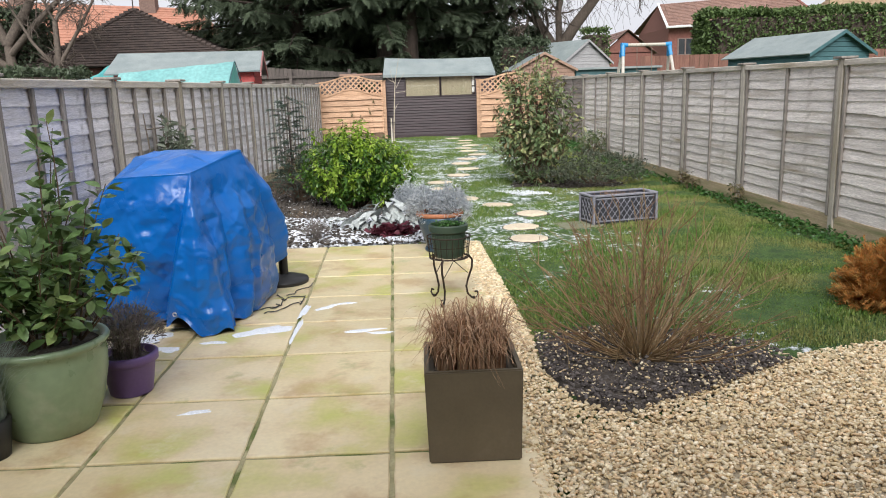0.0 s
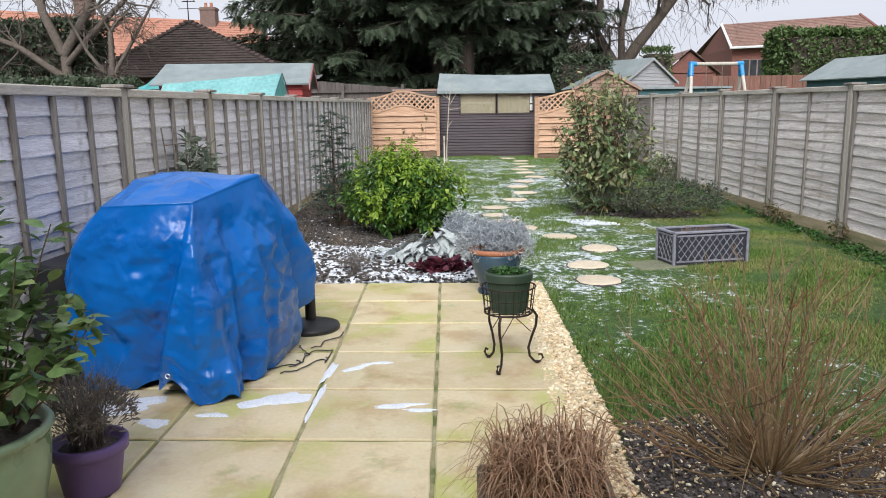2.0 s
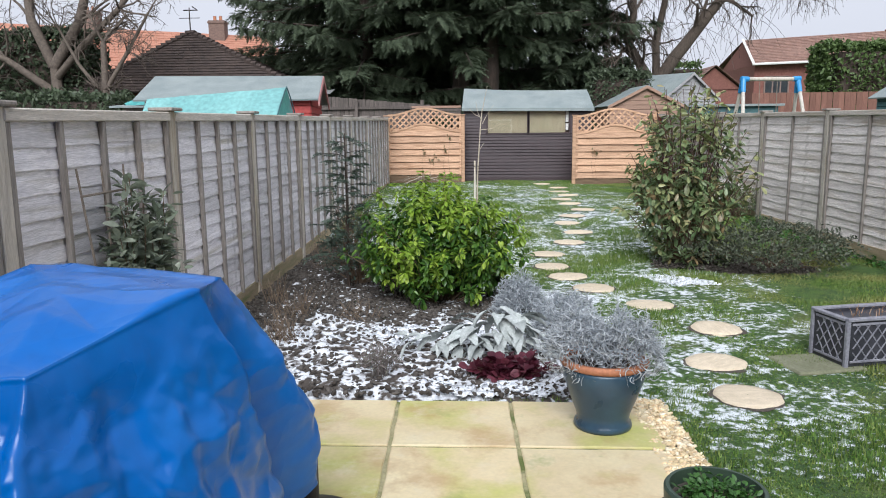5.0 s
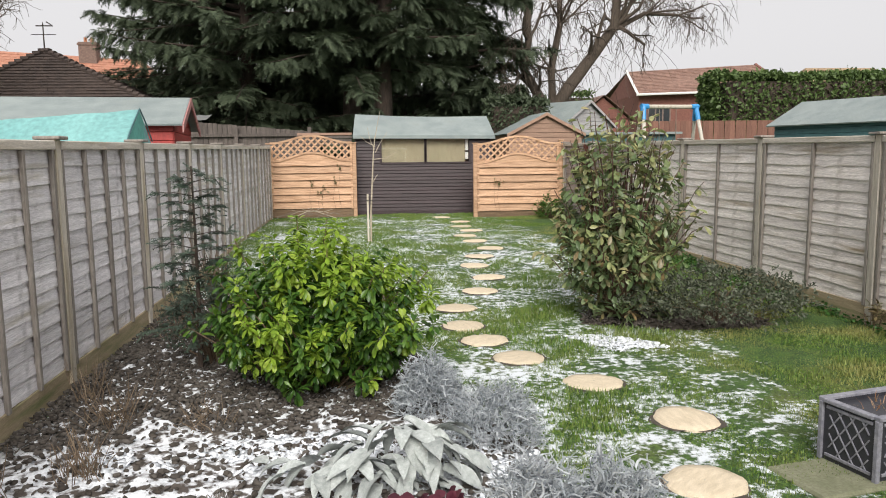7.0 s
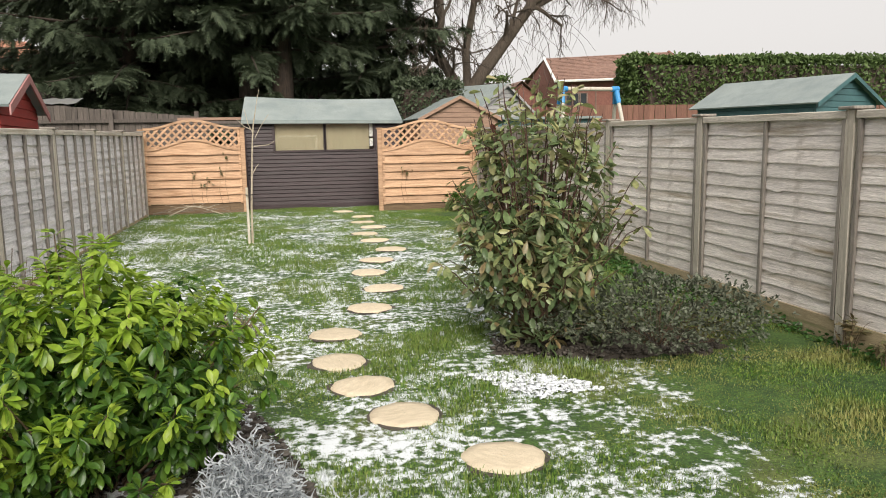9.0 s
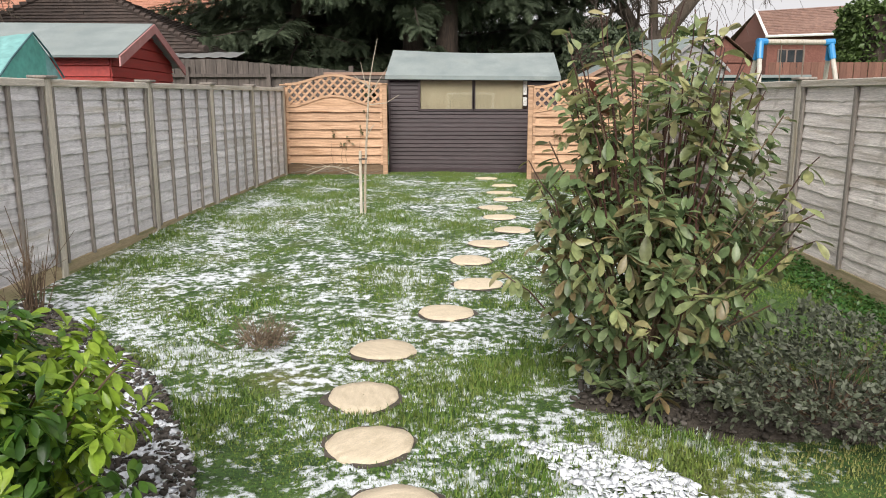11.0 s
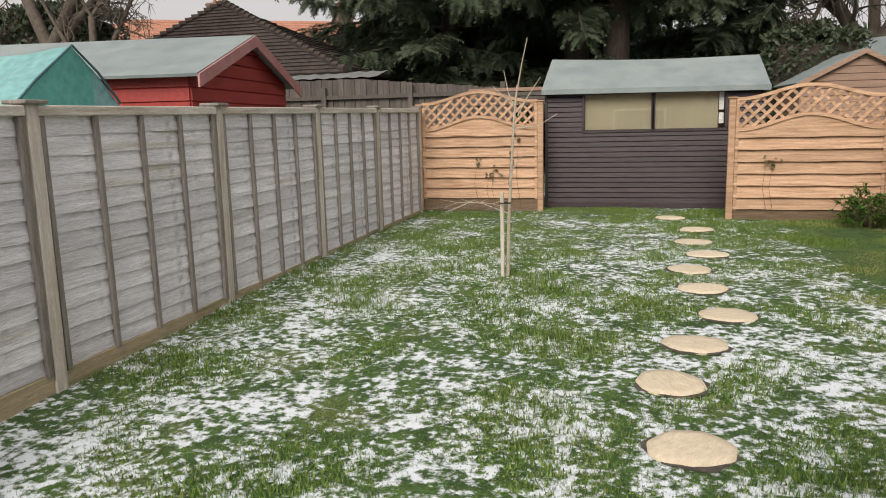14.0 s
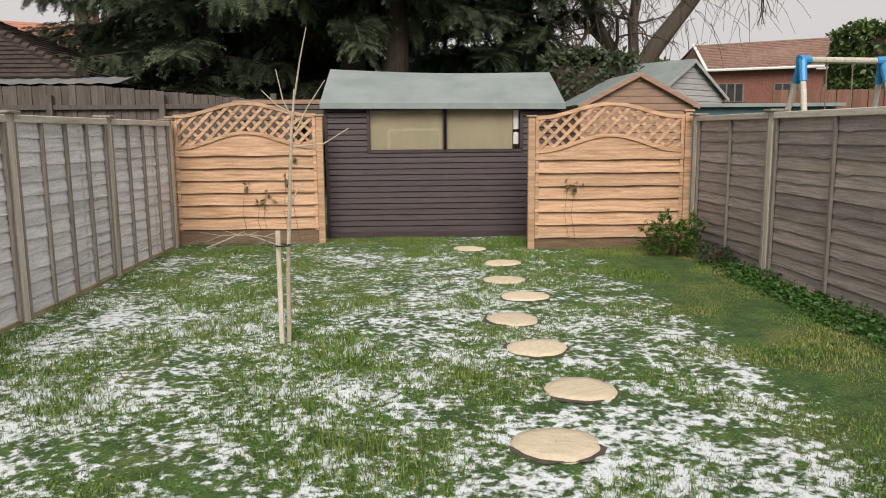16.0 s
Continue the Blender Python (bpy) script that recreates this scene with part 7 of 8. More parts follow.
def trough():
    p = thing("trough_planter", "dark metal trough with lattice relief on its sides", "planter", at=(2.27, 8.60, 0.045), turn=14)
    hx, hy, h = 0.395, 0.17, 0.335
    part("tray", Shape().box(-hx + 0.012, hx - 0.012, -hy + 0.012, hy - 0.012, 0.0, 0.30, 0.004), M_TROUGH, p)
    for sx in (-1, 1):
        part("end_wall", Shape().box(min(sx * hx, sx * (hx - 0.02)), max(sx * hx, sx * (hx - 0.02)), -hy, hy, 0.0, h - 0.012), M_TROUGH, p)
        part("side_wall", Shape().box(-hx + 0.021, hx - 0.021, min(sx * hy, sx * (hy - 0.02)), max(sx * hy, sx * (hy - 0.02)), 0.0, h - 0.012), M_TROUGH, p)
        part("rim_long", Shape().box(-hx - 0.012, hx + 0.012, sx * hy - 0.02, sx * hy + 0.02, h - 0.022, h, 0.004), M_TROUGHTRIM, p)
        part("rim_short", Shape().box(sx * hx - 0.02, sx * hx + 0.02, -hy + 0.022, hy - 0.022, h - 0.022, h - 0.001, 0.004), M_TROUGHTRIM, p)
        for sy in (-1, 1):
            part("corner", Shape().box(sx * hx - 0.014, sx * hx + 0.014, sy * hy - 0.014, sy * hy + 0.014, 0.0, h - 0.02, 0.004), M_TROUGHTRIM, p)

    def strips(length, place, lo, hi):
        for slope in (1, -1):
            for k in range(-6, 16):
                c = -length + k * 0.075
                pts = [(c + slope * (z - (lo + hi) / 2) * 0.75, z) for z in np.linspace(lo, hi, 30)]
                pts = [q for q in pts if abs(q[0]) < length - 0.045]
                if len(pts) > 3:
                    part("lattice_strip", Shape().tube([place(*pts[0]), place(*pts[-1])], 0.005, 0.005, 4), M_TROUGHTRIM, p)
    for sx in (-1, 1):
        strips(hx, lambda u, z, sx=sx: (u, sx * (hy + 0.002), z), 0.04, 0.285)
        strips(hy, lambda u, z, sx=sx: (sx * (hx + 0.002), u, z), 0.04, 0.285)
        for z in (0.035, 0.29):
            part("border", Shape().box(-hx + 0.03, hx - 0.03, sx * hy - 0.008, sx * hy + 0.008, z - 0.008, z + 0.008, 0.002), M_TROUGHTRIM, p)
            part("border", Shape().box(sx * hx - 0.008, sx * hx + 0.008, -hy + 0.03, hy - 0.03, z - 0.008, z + 0.008, 0.002), M_TROUGHTRIM, p)
    part("soil", Shape().box(-hx + 0.022, hx - 0.022, -hy + 0.022, hy - 0.022, 0.24, 0.295, 0.004), M_SOIL, p)
    dp = thing("dead_plants", "cut dry plant stalks in the trough", "plant", at=(2.27, 8.60, 0.338))
    v, f = blades(490, 60, 0.06, 0.1, 0.3, 0.006, 0.3, 0, 2)
    v[:, 1] *= 0.4
    part("stalk_tuft", np_mesh("stalk_tuft", v, f, M_STRAW), None, dp, kind="stuff")


trough()
flag = Shape().box(-0.26, 0.24, -0.19, 0.2, -0.03, 0.018, 0.012)
ob = tagged(new("paving_slab", flag.mesh("paving_slab", M_MOSSY)), "mossy grey slab sunk in turf under the trough", "paving slab")
ob.matrix_basis = pose(1.80, 8.45, 0.03, 0, 0, 12)


# ---- shrubs of the garden ----
def dogwood():
    p = thing("dogwood", "leafless dogwood with red-brown fanned stems", "shrub", at=(1.22, 4.07, 0.06))
    r = np.random.default_rng(501)
    s = Shape()
    for k in range(120):
        a, q = r.uniform(0, math.tau), r.uniform(0, 1) ** 0.6
        h = (1.02 - 0.62 * q * q) * r.uniform(0.55, 1.0)
        out = np.array([math.cos(a), math.sin(a), 0]) * q * 0.80 * r.uniform(0.7, 1.1)
        base = np.array([math.cos(a) * 0.09 * q, math.sin(a) * 0.09 * q, 0])
        line = []
        wob = r.normal(0, 0.022, (7, 3))
        for i in range(7):
            t = i / 6
            line.append(base + out * t ** 0.9 + np.array([0, 0, h * (t ** (0.8 + 0.5 * q))]) + wob[i] * t)
        s = Shape().tube(line, 0.0056, 0.0018, 4, cap=False)
        for _ in range(r.integers(1, 6)):
            i = r.integers(2, 6)
            d = line[i] - line[i - 1] + r.normal(0, 0.06, 3)
            tip = line[i] + d / np.linalg.norm(d) * r.uniform(0.1, 0.28)
            s.tube([line[i], (line[i] + tip) / 2 + r.normal(0, 0.008, 3), tip], 0.003, 0.0014, 3, cap=False)
        part("stem", s, M_REDSTEM, p)


dogwood()
oc = thing("orange_conifer", "small rounded orange-brown conifer on the lawn", "shrub", at=(3.2, 4.98, 0.02))
r = np.random.default_rng(511)
n = 1500
d = r.normal(0, 1, (n, 3))
d[:, 2] = np.abs(d[:, 2])
d /= np.linalg.norm(d, axis=1, keepdims=True)
part("crown", scatter("crown", SPRAY_V, SPRAY_F, d * np.array([0.24, 0.24, 0.38]) * r.uniform(0.4, 1, (n, 1)), basis(d + r.normal(0, 0.3, (n, 3)), r.uniform(0, 6, n)), 0.13 * r.uniform(0.6, 1.3, n), M_ORANGE), None, oc, kind="stuff")
part("stem", Shape().tube([(0, 0, -0.03), (0, 0, 0.3)], 0.02, 0.008, 6), M_STEM, oc)


def rosette_bush(name, label, at, box, tips, per, leaf, leaf_m, seed, width=0.34, stems=40, droop=0.3, stem_r=0.007, lowest=-0.55, gaps=-1.0):
    """A dense bush: whorls of leaves at the ends of many twigs over a lumpy dome."""
    p = thing(name, label, "shrub", at=at)
    r = np.random.default_rng(seed)
    a = r.uniform(0, math.tau, tips)
    cz = r.uniform(lowest, 1, tips)
    q = np.sqrt(1 - cz * cz)
    d = np.stack([np.cos(a) * q, np.sin(a) * q, cz], 1)
    lump = 1 + 0.34 * np.array([noise.noise(Vector(k) * 2.2 + Vector((seed, 0, 0))) for k in d]) + 0.26 * np.array([noise.noise(Vector(k) * 5.5) for k in d])
    pick = r.uniform(0, 1, tips)
    rad = lump * np.where(pick < 0.6, r.uniform(0.86, 1.03, tips), np.where(pick < 0.72, r.uniform(1.0, 1.17, tips), r.uniform(0.4, 0.88, tips)))
    mid = box[2] * 0.46
    tip = d * np.array([box[0], box[1], box[2] * 0.54]) * rad[:, None] + np.array([0, 0, mid])
    tip[:, 2] = np.maximum(tip[:, 2], 0.05)
    keep = np.array([noise.noise(Vector(k) * 4.2 + Vector((0, seed, 0))) for k in d]) > gaps
    tip, d, tips = tip[keep], d[keep], int(keep.sum())
    s = Shape()
    for k in range(0, tips, max(1, tips // stems)):
        t = tip[k]
        m = t * np.array([0.45, 0.45, 0.5]) + r.normal(0, 0.03, 3)
        s.tube([(t[0] * 0.08, t[1] * 0.08, 0), m, t], stem_r, stem_r * 0.3, 4, cap=False)
    part("stem_work", s, M_STEM, p, kind="stuff")
    pos = np.repeat(tip, per, 0) + r.normal(0, leaf * 0.22, (tips * per, 3))
    up = np.repeat(d * 0.6 + np.array([0, 0, 0.55]), per, 0)
    way = up + r.normal(0, 0.75, (tips * per, 3))
    tv, tf = leaf_template(width, droop=droop)
    part("leaves", scatter("leaves", tv, tf, pos, basis(way, r.normal(0, 0.5, tips * per)), leaf * r.uniform(0.55, 1.15, tips * per), leaf_m), None, p, kind="stuff")
    return p


def blunt_leaf(width, droop=0.25):
    """An oval leaf one unit long, widest past its middle, folded a little along the midrib."""
    v, f = [], []
    for x, w in ((0, 0.08), (0.15, 0.3), (0.4, 0.8), (0.65, 1.0), (0.85, 0.78), (1.0, 0.1)):
        z = -droop * x * x
        v += [(x, -w * width / 2, z + 0.07 * w), (x, 0, z), (x, w * width / 2, z + 0.07 * w)]
    for i in range(5):
        k = 3 * i
        f += [(k, k + 3, k + 4, k + 1), (k + 1, k + 4, k + 5, k + 2)]
    return v, f


def whorl_leaves(tips, axes, per, leaf, r, spread, sag):
    """Leaves standing out round the end of each shoot like an umbrella: places, ways, sizes."""
    n = len(tips) * per
    axis = np.repeat(axes / np.linalg.norm(axes, axis=1, keepdims=True), per, 0)
    side = np.cross(axis, r.normal(0, 1, (n, 3)))
    side /= np.linalg.norm(side, axis=1, keepdims=True) + 1e-9
    back = r.uniform(0, 1, n) ** 1.3
    way = side + axis * (0.75 - 0.9 * back)[:, None] + np.array([0, 0, -sag]) * (0.4 + back)[:, None] + r.normal(0, 0.18, (n, 3))
    place = np.repeat(tips, per, 0) - axis * (back * spread)[:, None] + side * 0.008
    return place, way, leaf * r.uniform(0.6, 1.1, n) * (0.75 + 0.35 * back)


def mock_orange():
    p = thing("mock_orange", "dense bright green evergreen bush in the bed", "shrub", at=(-0.86, 10.06, 0.07))
    r = np.random.default_rng(521)
    tips, axes = [], []
    count = 330
    for k in range(count):
        cz = 1 - 1.62 * (k + 0.5) / count
        a = k * 2.39996 + r.normal(0, 0.15)
        q = math.sqrt(max(0, 1 - cz * cz))
        d = np.array([math.cos(a) * q, math.sin(a) * q, cz])
        lump = 1 + 0.30 * noise.noise(Vector(d) * 2.4 + Vector((3, 0, 0))) + 0.22 * noise.noise(Vector(d) * 5)
        if noise.noise(Vector(d) * 3.4 + Vector((0, 7, 0))) < -0.16 and r.uniform() < 0.85:
            continue
        rad = lump * (r.uniform(0.88, 1.04) if r.uniform() < 0.75 else r.uniform(0.55, 0.85))
        t = d * np.array([0.70, 0.57, 0.57]) * rad + np.array([0, 0, 0.52])
        t[2] = max(t[2], 0.12)
        tips.append(t)
        axes.append(d * np.array([0.8, 0.8, 0.6]) + np.array([0, 0, 0.7]))
    tips, axes = np.array(tips), np.array(axes)
    s = Shape()
    for k in range(0, len(tips), 4):
        s.tube([(tips[k][0] * 0.1, tips[k][1] * 0.1, -0.02), tips[k] * np.array([0.5, 0.5, 0.45]) + r.normal(0, 0.03, 3), tips[k]], 0.009, 0.003, 5, cap=False)
    part("stem_work", s, M_STEM, p, kind="stuff")
    tv, tf = blunt_leaf(0.40)
    young = r.uniform(0, 1, len(tips)) + 0.9 * (tips[:, 2] - 0.55) > 0.60
    for name, sel, m, lab in (("leaves", ~young, M_CHOISYA, ""), ("young_leaves", young, M_CHOISYA_NEW, "pale yellow-green young leaves")):
        pl, way, size = whorl_leaves(tips[sel], axes[sel], 26, 0.088, r, 0.13, 0.45)
        part(name, scatter(name, tv, tf, pl, basis(way, r.normal(0, 0.35, len(pl))), size, m), None, p, lab, kind="stuff")
    inner = r.normal(0, 1, (2600, 3))
    inner /= np.linalg.norm(inner, axis=1, keepdims=True)
    inner = inner * np.array([0.52, 0.42, 0.42]) * r.uniform(0.5, 1, (2600, 1)) + np.array([0, 0, 0.5])
    part("inner_leaves", scatter("inner_leaves", tv, tf, inner, basis(r.normal(0, 1, (2600, 3)), r.normal(0, 1, 2600)), 0.075 * r.uniform(0.7, 1.2, 2600), M_CHOISYA), None, p, "dark inner leaves", kind="stuff")


mock_orange()


def photinia():
    p = thing("photinia", "upright olive-green photinia with long young shoots", "shrub", at=(1.82, 12.0, 0.09))
    r = np.random.default_rng(523)
    tips, axes = [], []
    count = 190
    for k in range(count):
        cz = 1 - 1.9 * (k + 0.5) / count
        a = k * 2.39996 + r.normal(0, 0.2)
        q = math.sqrt(max(0, 1 - cz * cz))
        d = np.array([math.cos(a) * q, math.sin(a) * q, cz])
        lump = 1 + 0.35 * noise.noise(Vector(d) * 2.6 + Vector((5, 1, 0)))
        rad = lump * (r.uniform(0.8, 1.05) if r.uniform() < 0.65 else r.uniform(0.3, 0.8))
        t = d * np.array([0.60, 0.55, 0.72]) * rad / max(0.62, q) ** 0.55 + np.array([0, 0, 0.82])
        t[2] = max(t[2], 0.12)
        tips.append(t)
        axes.append(d * np.array([0.9, 0.9, 0.35]) + np.array([0, 0, 0.75]))
    tips, axes = np.array(tips), np.array(axes)
    s = Shape()
    for t in tips[::2]:
        m = t * np.array([0.35, 0.35, 0.5]) + r.normal(0, 0.03, 3)
        s.tube([(t[0] * 0.12, t[1] * 0.12, -0.02), m, t], 0.010, 0.004, 5, cap=False)
    part("stem_work", s, M_STEM, p, kind="stuff")
    tv, tf = blunt_leaf(0.42, 0.2)
    pl, way, size = whorl_leaves(tips, axes, 17, 0.125, r, 0.26, 0.35)
    part("leaves", scatter("leaves", tv, tf, pl, basis(way, r.normal(0, 0.4, len(pl))), size, M_PHOTINIA), None, p, kind="stuff")
    for name, n, reach, top in (("shoot", 40, 0.58, 2.06), ("side_shoot", 22, 0.80, 1.45)):
        for k in range(n):
            a = k * 2.39996 + r.normal(0, 0.3)
            q = reach * (math.sqrt(r.uniform(0.03, 1)) if name == "shoot" else r.uniform(0.8, 1))
            end = np.array([math.cos(a) * q, math.sin(a) * q * 0.92, top * r.uniform(0.74, 1.0) if name == "shoot" else r.uniform(0.5, top)])
            start = end * np.array([0.55, 0.55, 0.5])
            line = [start + (end - start) * t + np.array([0, 0, 0.05 * math.sin(3.1 * t)]) + r.normal(0, 0.012, 3) for t in np.linspace(0, 1, 6)]
            sh = part(name, Shape().tube(line, 0.0065, 0.0028, 5, cap=False), M_SHOOT, p)
            m = int(r.integers(9, 14))
            t = r.uniform(0.35, 1.0, m) ** 0.8
            at = np.array([line[0] + (line[-1] - line[0]) * q2 + np.array([0, 0, 0.05 * math.sin(3.1 * q2)]) for q2 in t])
            b = r.uniform(0, math.tau, m)
            way = np.stack([np.cos(b), np.sin(b), r.normal(-0.25, 0.5, m)], 1)
            part("shoot_leaves", scatter("shoot_leaves", tv, tf, at, basis(way, r.normal(0, 0.5, m)), 0.115 * r.uniform(0.5, 1.1, m), M_REDLEAF if k % 13 == 4 and name == "shoot" else M_PHOTINIA_NEW), None, sh, kind="stuff")


photinia()
rosette_bush("cotoneaster", "low spreading dull dark green shrub", (2.66, 11.7, 0.08), (0.82, 0.55, 0.5), 1300, 7, 0.036, M_GREYGREEN, 529, 0.5, 60, stem_r=0.004)
rosette_bush("rounded_bush", "small rounded yellow-green bush by the fence", (3.55, 15.6, 0.2), (0.3, 0.28, 0.48), 170, 7, 0.06, M_PHOTINIA, 531)
rosette_bush("corner_bush", "small glossy green bush in the far corner", (3.24, 20.85, 0.28), (0.34, 0.3, 0.42), 220, 8, 0.06, M_CHOISYA, 533)
rosette_bush("corner_bush", "low dark green bush beside the fence", (3.5, 20.2, 0.27), (0.18, 0.3, 0.2), 120, 7, 0.045, M_DARKLEAF, 535)
rosette_bush("dark_shrub", "low dark evergreen at the foot of the small fir", (-1.72, 10.75, 0.09), (0.34, 0.34, 0.8), 420, 7, 0.04, M_BLUEGREEN, 537, 0.3, 60)


def ground_cover(name, label, box, n, leaf, seed, h):
    r = np.random.default_rng(seed)
    p = thing(name, label, "plant", kind="stuff")
    x, y = r.uniform(box[0], box[1], n), r.uniform(box[2], box[3], n)
    edge = np.clip((x - box[0]) / 0.15, 0, 1) * (0.4 + 0.6 * (smooth_noise(x, y, 1.3, seed) + 0.5))
    keep = edge > r.uniform(0, 0.5, n)
    x, y, edge = x[keep], y[keep], edge[keep]
    pos = np.stack([x, y, ground_z(y) + h * edge * r.uniform(0.1, 1, len(x))], 1)
    tv, tf = leaf_template(0.6)
    way = np.stack([r.normal(-0.3, 1, len(x)), r.normal(0, 1, len(x)), r.normal(0.3, 0.4, len(x))], 1)
    part("leaves", scatter("leaves", tv, tf, pos, basis(way, r.normal(0, 0.6, len(x))), leaf * r.uniform(0.5, 1.2, len(x)), M_IVY), None, p, kind="stuff")


ground_cover("ground_ivy", "green creeping ivy along the fence's foot", (3.82, 4.15, 5.0, 12.2), 3600, 0.045, 541, 0.09)
ground_cover("ground_ivy", "green creeping ivy along the fence's foot", (3.45, 3.95, 12.2, 15.2), 2600, 0.04, 543, 0.07)
ground_cover("ground_ivy", "green creeping ivy along the fence's foot", (3.28, 3.75, 16.4, 20.3), 3600, 0.045, 545, 0.1)


def small_fir():
    p = thing("small_fir", "young dark blue-green fir with sparse tiers", "tree", at=(-1.8, 10.62, 0.08))
    r = np.random.default_rng(551)
    part("trunk", Shape().tube([(0, 0, -0.03), (0.01, 0, 0.8), (0, 0.01, 1.52)], 0.022, 0.005, 7), M_DARKBARK, p)
    s = Shape()
    pos, ways, sizes = [], [], []
    for k in range(54):
        z = 0.2 + 1.3 * k / 54
        ln = (0.42 - 0.2 * z / 1.5) * r.uniform(0.5, 1.1) if z < 1.42 else 0.1
        a = k * 2.4
        out = np.array([math.cos(a), math.sin(a), 0.12])
        tip = np.array([0, 0, z]) + out * ln
        s.tube([(0, 0, z), (tip + np.array([0, 0, z])) / 2 + np.array([0, 0, 0.01]), tip], 0.004, 0.002, 4, cap=False)
        for _ in range(11):
            t = r.uniform(0.25, 1)
            pos.append(np.array([0, 0, z]) + out * ln * t)
            ways.append(out + r.normal(0, 0.6, 3) * np.array([1, 1, 0.35]))
            sizes.append(0.1 * r.uniform(0.6, 1.3))
    part("limb_work", s, M_DARKBARK, p, kind="stuff")
    part("crown", scatter("crown", SPRAY_V, SPRAY_F, np.array(pos), basis(np.array(ways), r.normal(0, 0.4, len(pos))), np.array(sizes), M_BLUEGREEN), None, p, kind="stuff")


small_fir()


def sapling():
    p = thing("sapling", "thin leafless sapling tied to a wooden stake", "tree", at=(-0.6, 17.42, 0.26))
    part("trunk", Shape().tube([(0.02, 0, -0.03), (0.03, 0.01, 0.5), (0.07, 0, 1.15), (0.09, 0, 1.45), (0.12, 0, 1.72)], 0.017, 0.008, 7), M_PALETWIG, p)
    for pts in ([(0.12, 0, 1.68), (0.16, 0, 1.9), (0.21, 0, 2.12)], [(0.12, 0, 1.45), (0.2, 0, 1.6), (0.32, 0.02, 1.78)], [(0.11, 0, 1.5), (0.04, 0, 1.65), (0.0, 0, 1.85)],
                [(0.1, 0, 1.34), (0.3, 0.02, 1.36), (0.47, 0, 1.46)], [(0.06, 0, 0.95), (0.12, 0, 1.06), (0.16, 0, 1.1)], [(0.12, 0, 1.55), (-0.02, 0.1, 1.62), (-0.12, 0.1, 1.72)]):
        part("twig", Shape().tube(pts, 0.007, 0.003, 5), M_PALETWIG, p)
    st = thing("stake", "square wooden stake holding the sapling", "stake", at=(-0.62, 17.38, 0.26))
    part("post", Shape().box(-0.016, 0.016, -0.016, 0.016, -0.05, 0.78, 0.003), M_POST, st)
    part("tie", Shape().tube([(0.05 * math.cos(w * 0.5) + 0.03, 0.05 * math.sin(w * 0.5), 0.68) for w in range(13)], 0.006, 0.006, 5), M_BLACK, st, "black rubber tie")


sapling()


def bare_shrub():
    p = thing("bare_shrub", "leafless grey-brown twiggy shrub at the fence's foot", "shrub", at=(-2.2, 13.0, 0.1))
    r = np.random.default_rng(557)
    for k in range(26):
        a, q, h = r.uniform(0, math.tau), r.uniform(0.05, 0.3), r.uniform(0.35, 0.85)
        tip = np.array([math.cos(a) * q, math.sin(a) * q, h])
        mid = tip * 0.5 + r.normal(0, 0.03, 3)
        s = Shape().tube([(math.cos(a) * 0.04, math.sin(a) * 0.04, -0.03), mid, tip], 0.005, 0.0018, 4, cap=False)
        for _ in range(3):
            d = r.normal(0, 0.07, 3) + np.array([0, 0, 0.09])
            s.tube([mid, mid + d * 0.6, mid + d * 1.3], 0.0026, 0.0014, 3, cap=False)
        part("stem", s, M_STEM, p)


bare_shrub()


def fallen_branch(x, y, length, turn, seed):
    p = thing("fallen_branch", "pale dry fallen branch lying on the turf", "branch", "fallen branches at the fence", at=(x, y, float(ground_z(y)) + 0.012))
    r = np.random.default_rng(seed)
    c, s0 = math.cos(turn), math.sin(turn)
    main = [(c * length * t, s0 * length * t, 0.16 * math.sin(t * 2.6) + 0.01 * r.normal()) for t in np.linspace(0, 1, 6)]
    part("stem", Shape().tube(main, 0.011, 0.004, 5), M_PALETWIG, p)
    for k in (2, 3, 4):
        a = np.array(main[k])
        d = np.array([c + r.normal(0, 0.7), s0 + r.normal(0, 0.3), 0.35]) * 0.16
        part("twig", Shape().tube([a, a + d * 0.5, a + d], 0.005, 0.002, 4), M_PALETWIG, p)


fallen_branch(-1.35, 21.75, 1.05, 3.05, 571)
fallen_branch(-2.35, 21.70, 0.9, 0.15, 573)


def fence_climber():
    shrub("wall_shrub", "dark leafy climber on canes against the grey fence", (-2.36, 7.45, 0.04), 1.36, (0.2, 0.44), 56, 44, 0.085, M_WALLLEAF, M_STEM, 561, 0.42, 0.9, 0.62, 0.006, flare=0.4)
    p = thing("cane_trellis", "fan of pale canes behind the climber", "trellis", at=(-2.5, 7.4, 0.04))
    for y in (-0.35, -0.1, 0.15, 0.4):
        part("cane", Shape().tube([(0.04, y * 0.3, 0), (0, y, 1.42)], 0.007, 0.006, 6), M_TWIG, p)
    part("cross_cane", Shape().tube([(0.01, -0.34, 1.28), (0.01, 0.4, 1.28)], 0.006, 0.006, 6), M_TWIG, p)


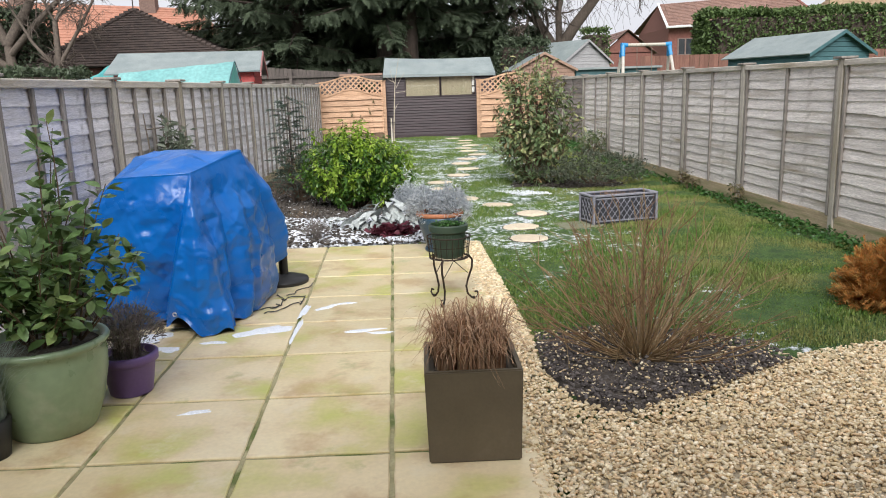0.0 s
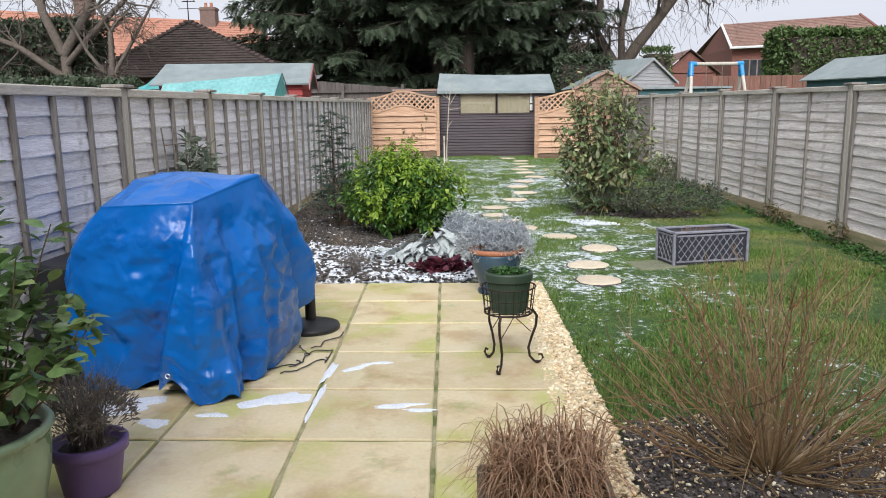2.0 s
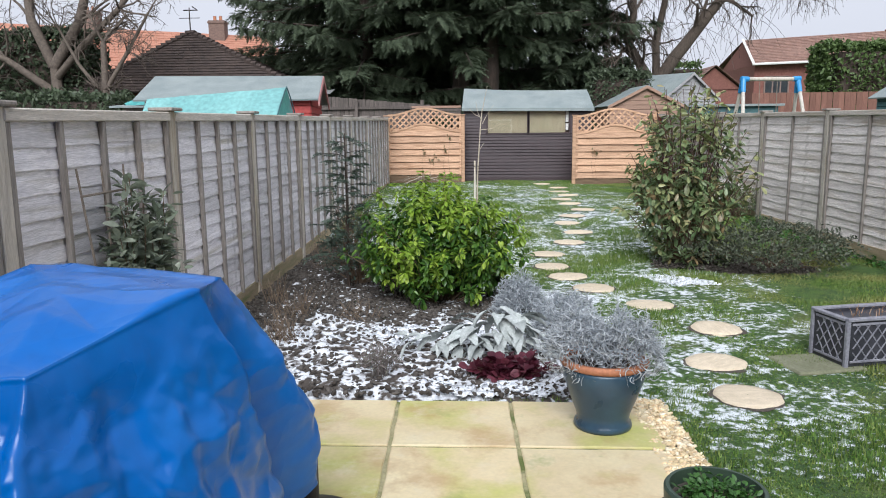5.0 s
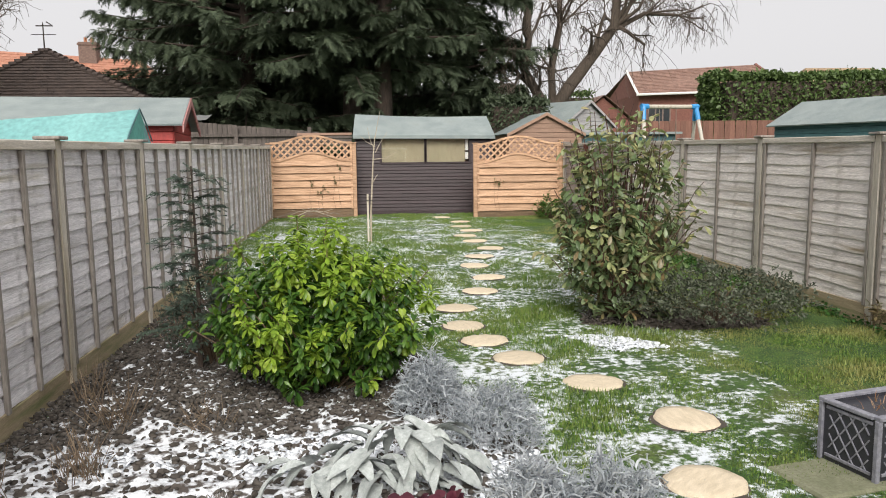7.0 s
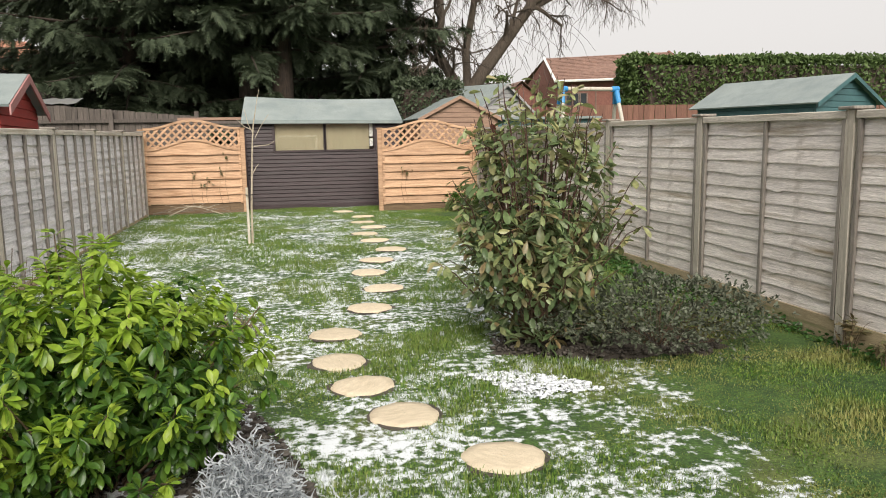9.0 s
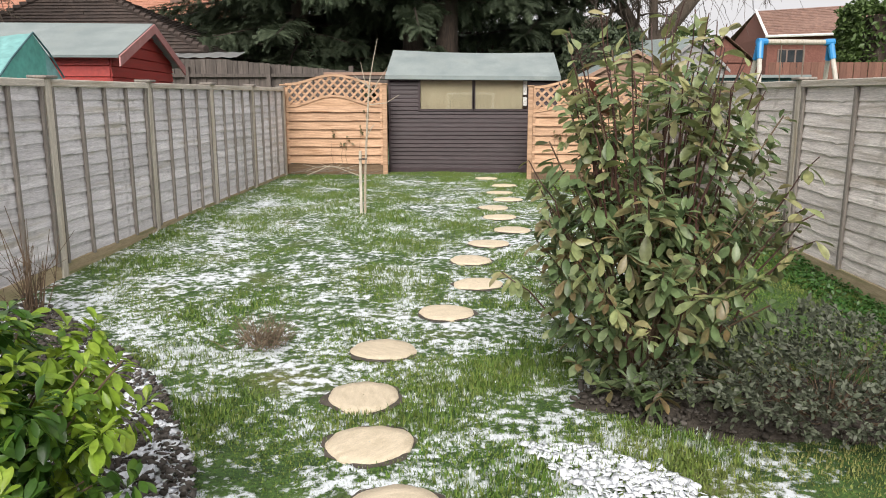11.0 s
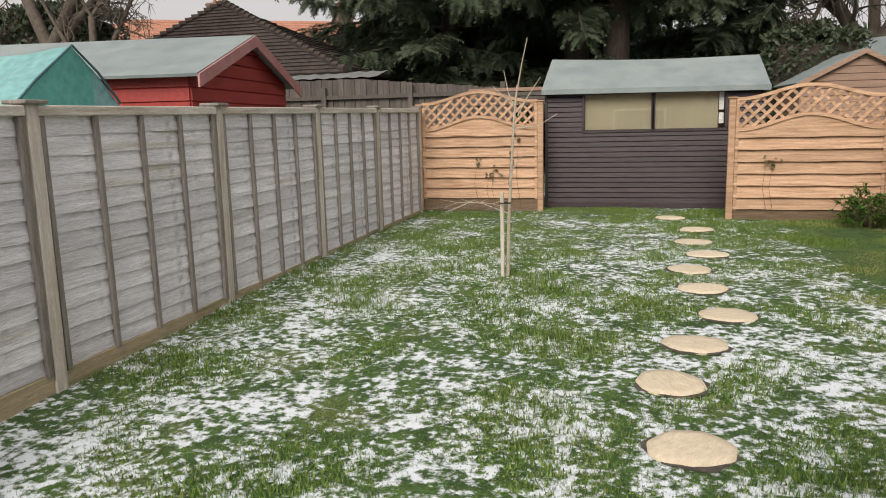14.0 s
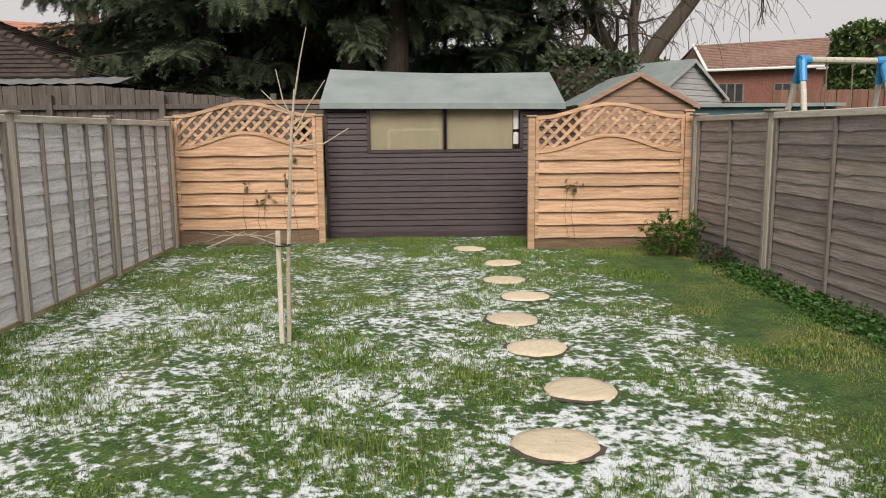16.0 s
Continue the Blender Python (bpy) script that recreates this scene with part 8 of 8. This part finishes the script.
fence_climber()
for k, (x, y, h, q, n) in enumerate([(-1.95, 8.75, 0.24, 0.18, 60), (-2.28, 8.35, 0.28, 0.2, 60), (-2.05, 9.5, 0.26, 0.25, 60), (-2.35, 10.0, 0.3, 0.15, 40), (-1.5, 9.4, 0.15, 0.2, 40),
                                     (-0.44, 12.6, 0.16, 0.22, 160), (-2.4, 12.4, 0.32, 0.15, 40), (-2.2, 11.6, 0.3, 0.25, 60)]):
    p = thing("dry_stems", "dead brown perennial stems still standing", "plant", "dead stems in bed and lawn", at=(x, y, float(ground_z(y)) + 0.03))
    s = Shape()
    r = np.random.default_rng(570 + k)
    for _ in range(n):
        a = r.uniform(0, math.tau)
        b = np.array([r.normal(0, q * 0.35), r.normal(0, q * 0.35), 0])
        t = b + np.array([math.cos(a) * q * 0.5, math.sin(a) * q * 0.5, h * r.uniform(0.4, 1.1)])
        s.tube([b, (b + t) / 2 + r.normal(0, 0.012, 3), t], 0.003, 0.0015, 3, cap=False)
    part("stem_tuft", s, M_DRYSTEM, p, kind="stuff")


for k, (x, y, h) in enumerate([(4.0, 9.42, 0.34), (3.93, 10.85, 0.26), (3.93, 11.3, 0.34)]):
    shrub("fence_plant", "withered brown and green leafy plant against the fence", (x, y, float(ground_z(y))), h, (0.10, 0.18), 8, 6, 0.075, M_DEADLEAF, M_STEM, 620 + k, 0.36, 0.6, 0.4, 0.004, droop=0.3, category="plant")


def climber_leaves(label, spots, seed):
    p = thing("climber", label, "plant")
    r = np.random.default_rng(seed)
    tv, tf = leaf_template(0.6)
    pos = np.concatenate([np.array(q) + r.normal(0, 0.035, (9, 3)) * np.array([1, 0.15, 1]) for q in spots])
    way = r.normal(0, 1, pos.shape) * np.array([1, 0.3, 1]) + np.array([0, -0.3, -0.3])
    part("leaves", scatter("leaves", tv, tf, pos, basis(way, r.normal(0, 1, len(pos))), 0.06 * r.uniform(0.6, 1.2, len(pos)), M_DEADLEAF), None, p, kind="stuff")
    for q in spots:
        part("vine", Shape().tube([(q[0] + 0.03, q[1] + 0.01, 0.36), (q[0] - 0.04, q[1], (q[2] + 0.36) / 2), q], 0.003, 0.002, 4), M_STEM, p)


climber_leaves("withered brown climber leaves on the lattice fence", [(-1.93, 22.08, 1.06), (-1.74, 22.08, 0.86), (-1.66, 22.08, 0.92), (-1.28, 22.08, 1.36), (-1.4, 22.08, 1.12)], 581)
climber_leaves("withered brown climber leaves on the lattice fence", [(2.12, 21.4, 1.09), (2.2, 21.4, 1.07)], 583)
cut = thing("cut_branches", "pale cut branches piled below the lattice fence", "branches")
r = np.random.default_rng(591)
for k in range(14):
    a = np.array([r.uniform(-2.7, -1.3), r.uniform(21.7, 22.0), 0.32 + r.uniform(0, 0.1)])
    b = a + np.array([r.uniform(0.2, 0.7), r.normal(0, 0.06), r.uniform(-0.06, 0.12)])
    part("branch", Shape().tube([a, (a + b) / 2 + r.normal(0, 0.03, 3), b], 0.006, 0.003, 5), M_TWIG, cut)


# ---- patio slabs, last ----
COLUMNS = [(-2.58, -0.015), (-2.17, -0.015), (-1.505, -0.018), (-0.83, -0.036), (-0.185, -0.032), (0.485, -0.006)]
edge_x = lambda k, y: COLUMNS[k][0] + COLUMNS[k][1] * (y - 3.5)
base = Shape()
base.add([(edge_x(0, -2.1) + 0.01, -2.1, 0.034), (edge_x(5, -2.1) - 0.012, -2.1, 0.034), (edge_x(5, PATIO_FAR) - 0.012, PATIO_FAR - 0.012, 0.034), (edge_x(0, PATIO_FAR) + 0.01, PATIO_FAR - 0.012, 0.034),
          (edge_x(0, -2.1) + 0.01, -2.1, -0.02), (edge_x(5, -2.1) - 0.012, -2.1, -0.02), (edge_x(5, PATIO_FAR) - 0.012, PATIO_FAR - 0.012, -0.02), (edge_x(0, PATIO_FAR) + 0.01, PATIO_FAR - 0.012, -0.02)],
         [(0, 1, 2, 3), (0, 4, 5, 1), (1, 5, 6, 2), (2, 6, 7, 3), (3, 7, 4, 0)])
patio = thing("patio", "buff sandstone paving slabs with mossy joints", "patio", kind="structure")
part("mortar", base, M_JOINT, patio, "mossy green-grey mortar")
r = np.random.default_rng(601)
for k in range(15):
    y1, y0 = PATIO_FAR - k * PITCH, PATIO_FAR - (k + 1) * PITCH
    if y0 < -2.2:
        break
    for c in range(5):
        g = 0.0085
        ph = r.uniform(0, 6.28, 4)
        gy_ = 0.011
        corners = [(edge_x(c, y0) + g, y0 + gy_), (edge_x(c + 1, y0) - g, y0 + gy_), (edge_x(c + 1, y1) - g, y1 - gy_), (edge_x(c, y1) + g, y1 - gy_)]
        ring = []
        for e in range(4):
            a, b = Vector((*corners[e], 0)), Vector((*corners[(e + 1) % 4], 0))
            for i in range(6):
                q = a.lerp(b, i / 6)
                n_ = Vector((b.y - a.y, a.x - b.x, 0)).normalized()
                ring.append(q - n_ * (0.0025 * (1 + math.sin(i * 1.9 + ph[e])) if i else 0.003))
        mid = sum(ring, Vector()) / 24
        tilt = r.normal(0, 0.0012, 2)
        h = lambda q: 0.0445 + r.normal(0, 0.0002) + tilt[0] * (q.x - mid.x) + tilt[1] * (q.y - mid.y)
        v = [(q.x, q.y, 0.0) for q in ring] + [(q.x, q.y, h(q) - 0.005) for q in ring] + [tuple(q.lerp(mid, 0.018).xy) + (h(q),) for q in ring] + [(mid.x, mid.y, 0.0448)]
        f = [(i, (i + 1) % 24, 24 + (i + 1) % 24, 24 + i) for i in range(24)] + [(24 + i, 24 + (i + 1) % 24, 48 + (i + 1) % 24, 48 + i) for i in range(24)] + [(48 + i, 48 + (i + 1) % 24, 72) for i in range(24)]
        part("slab", Shape().add(v, f), M_SLAB, patio)
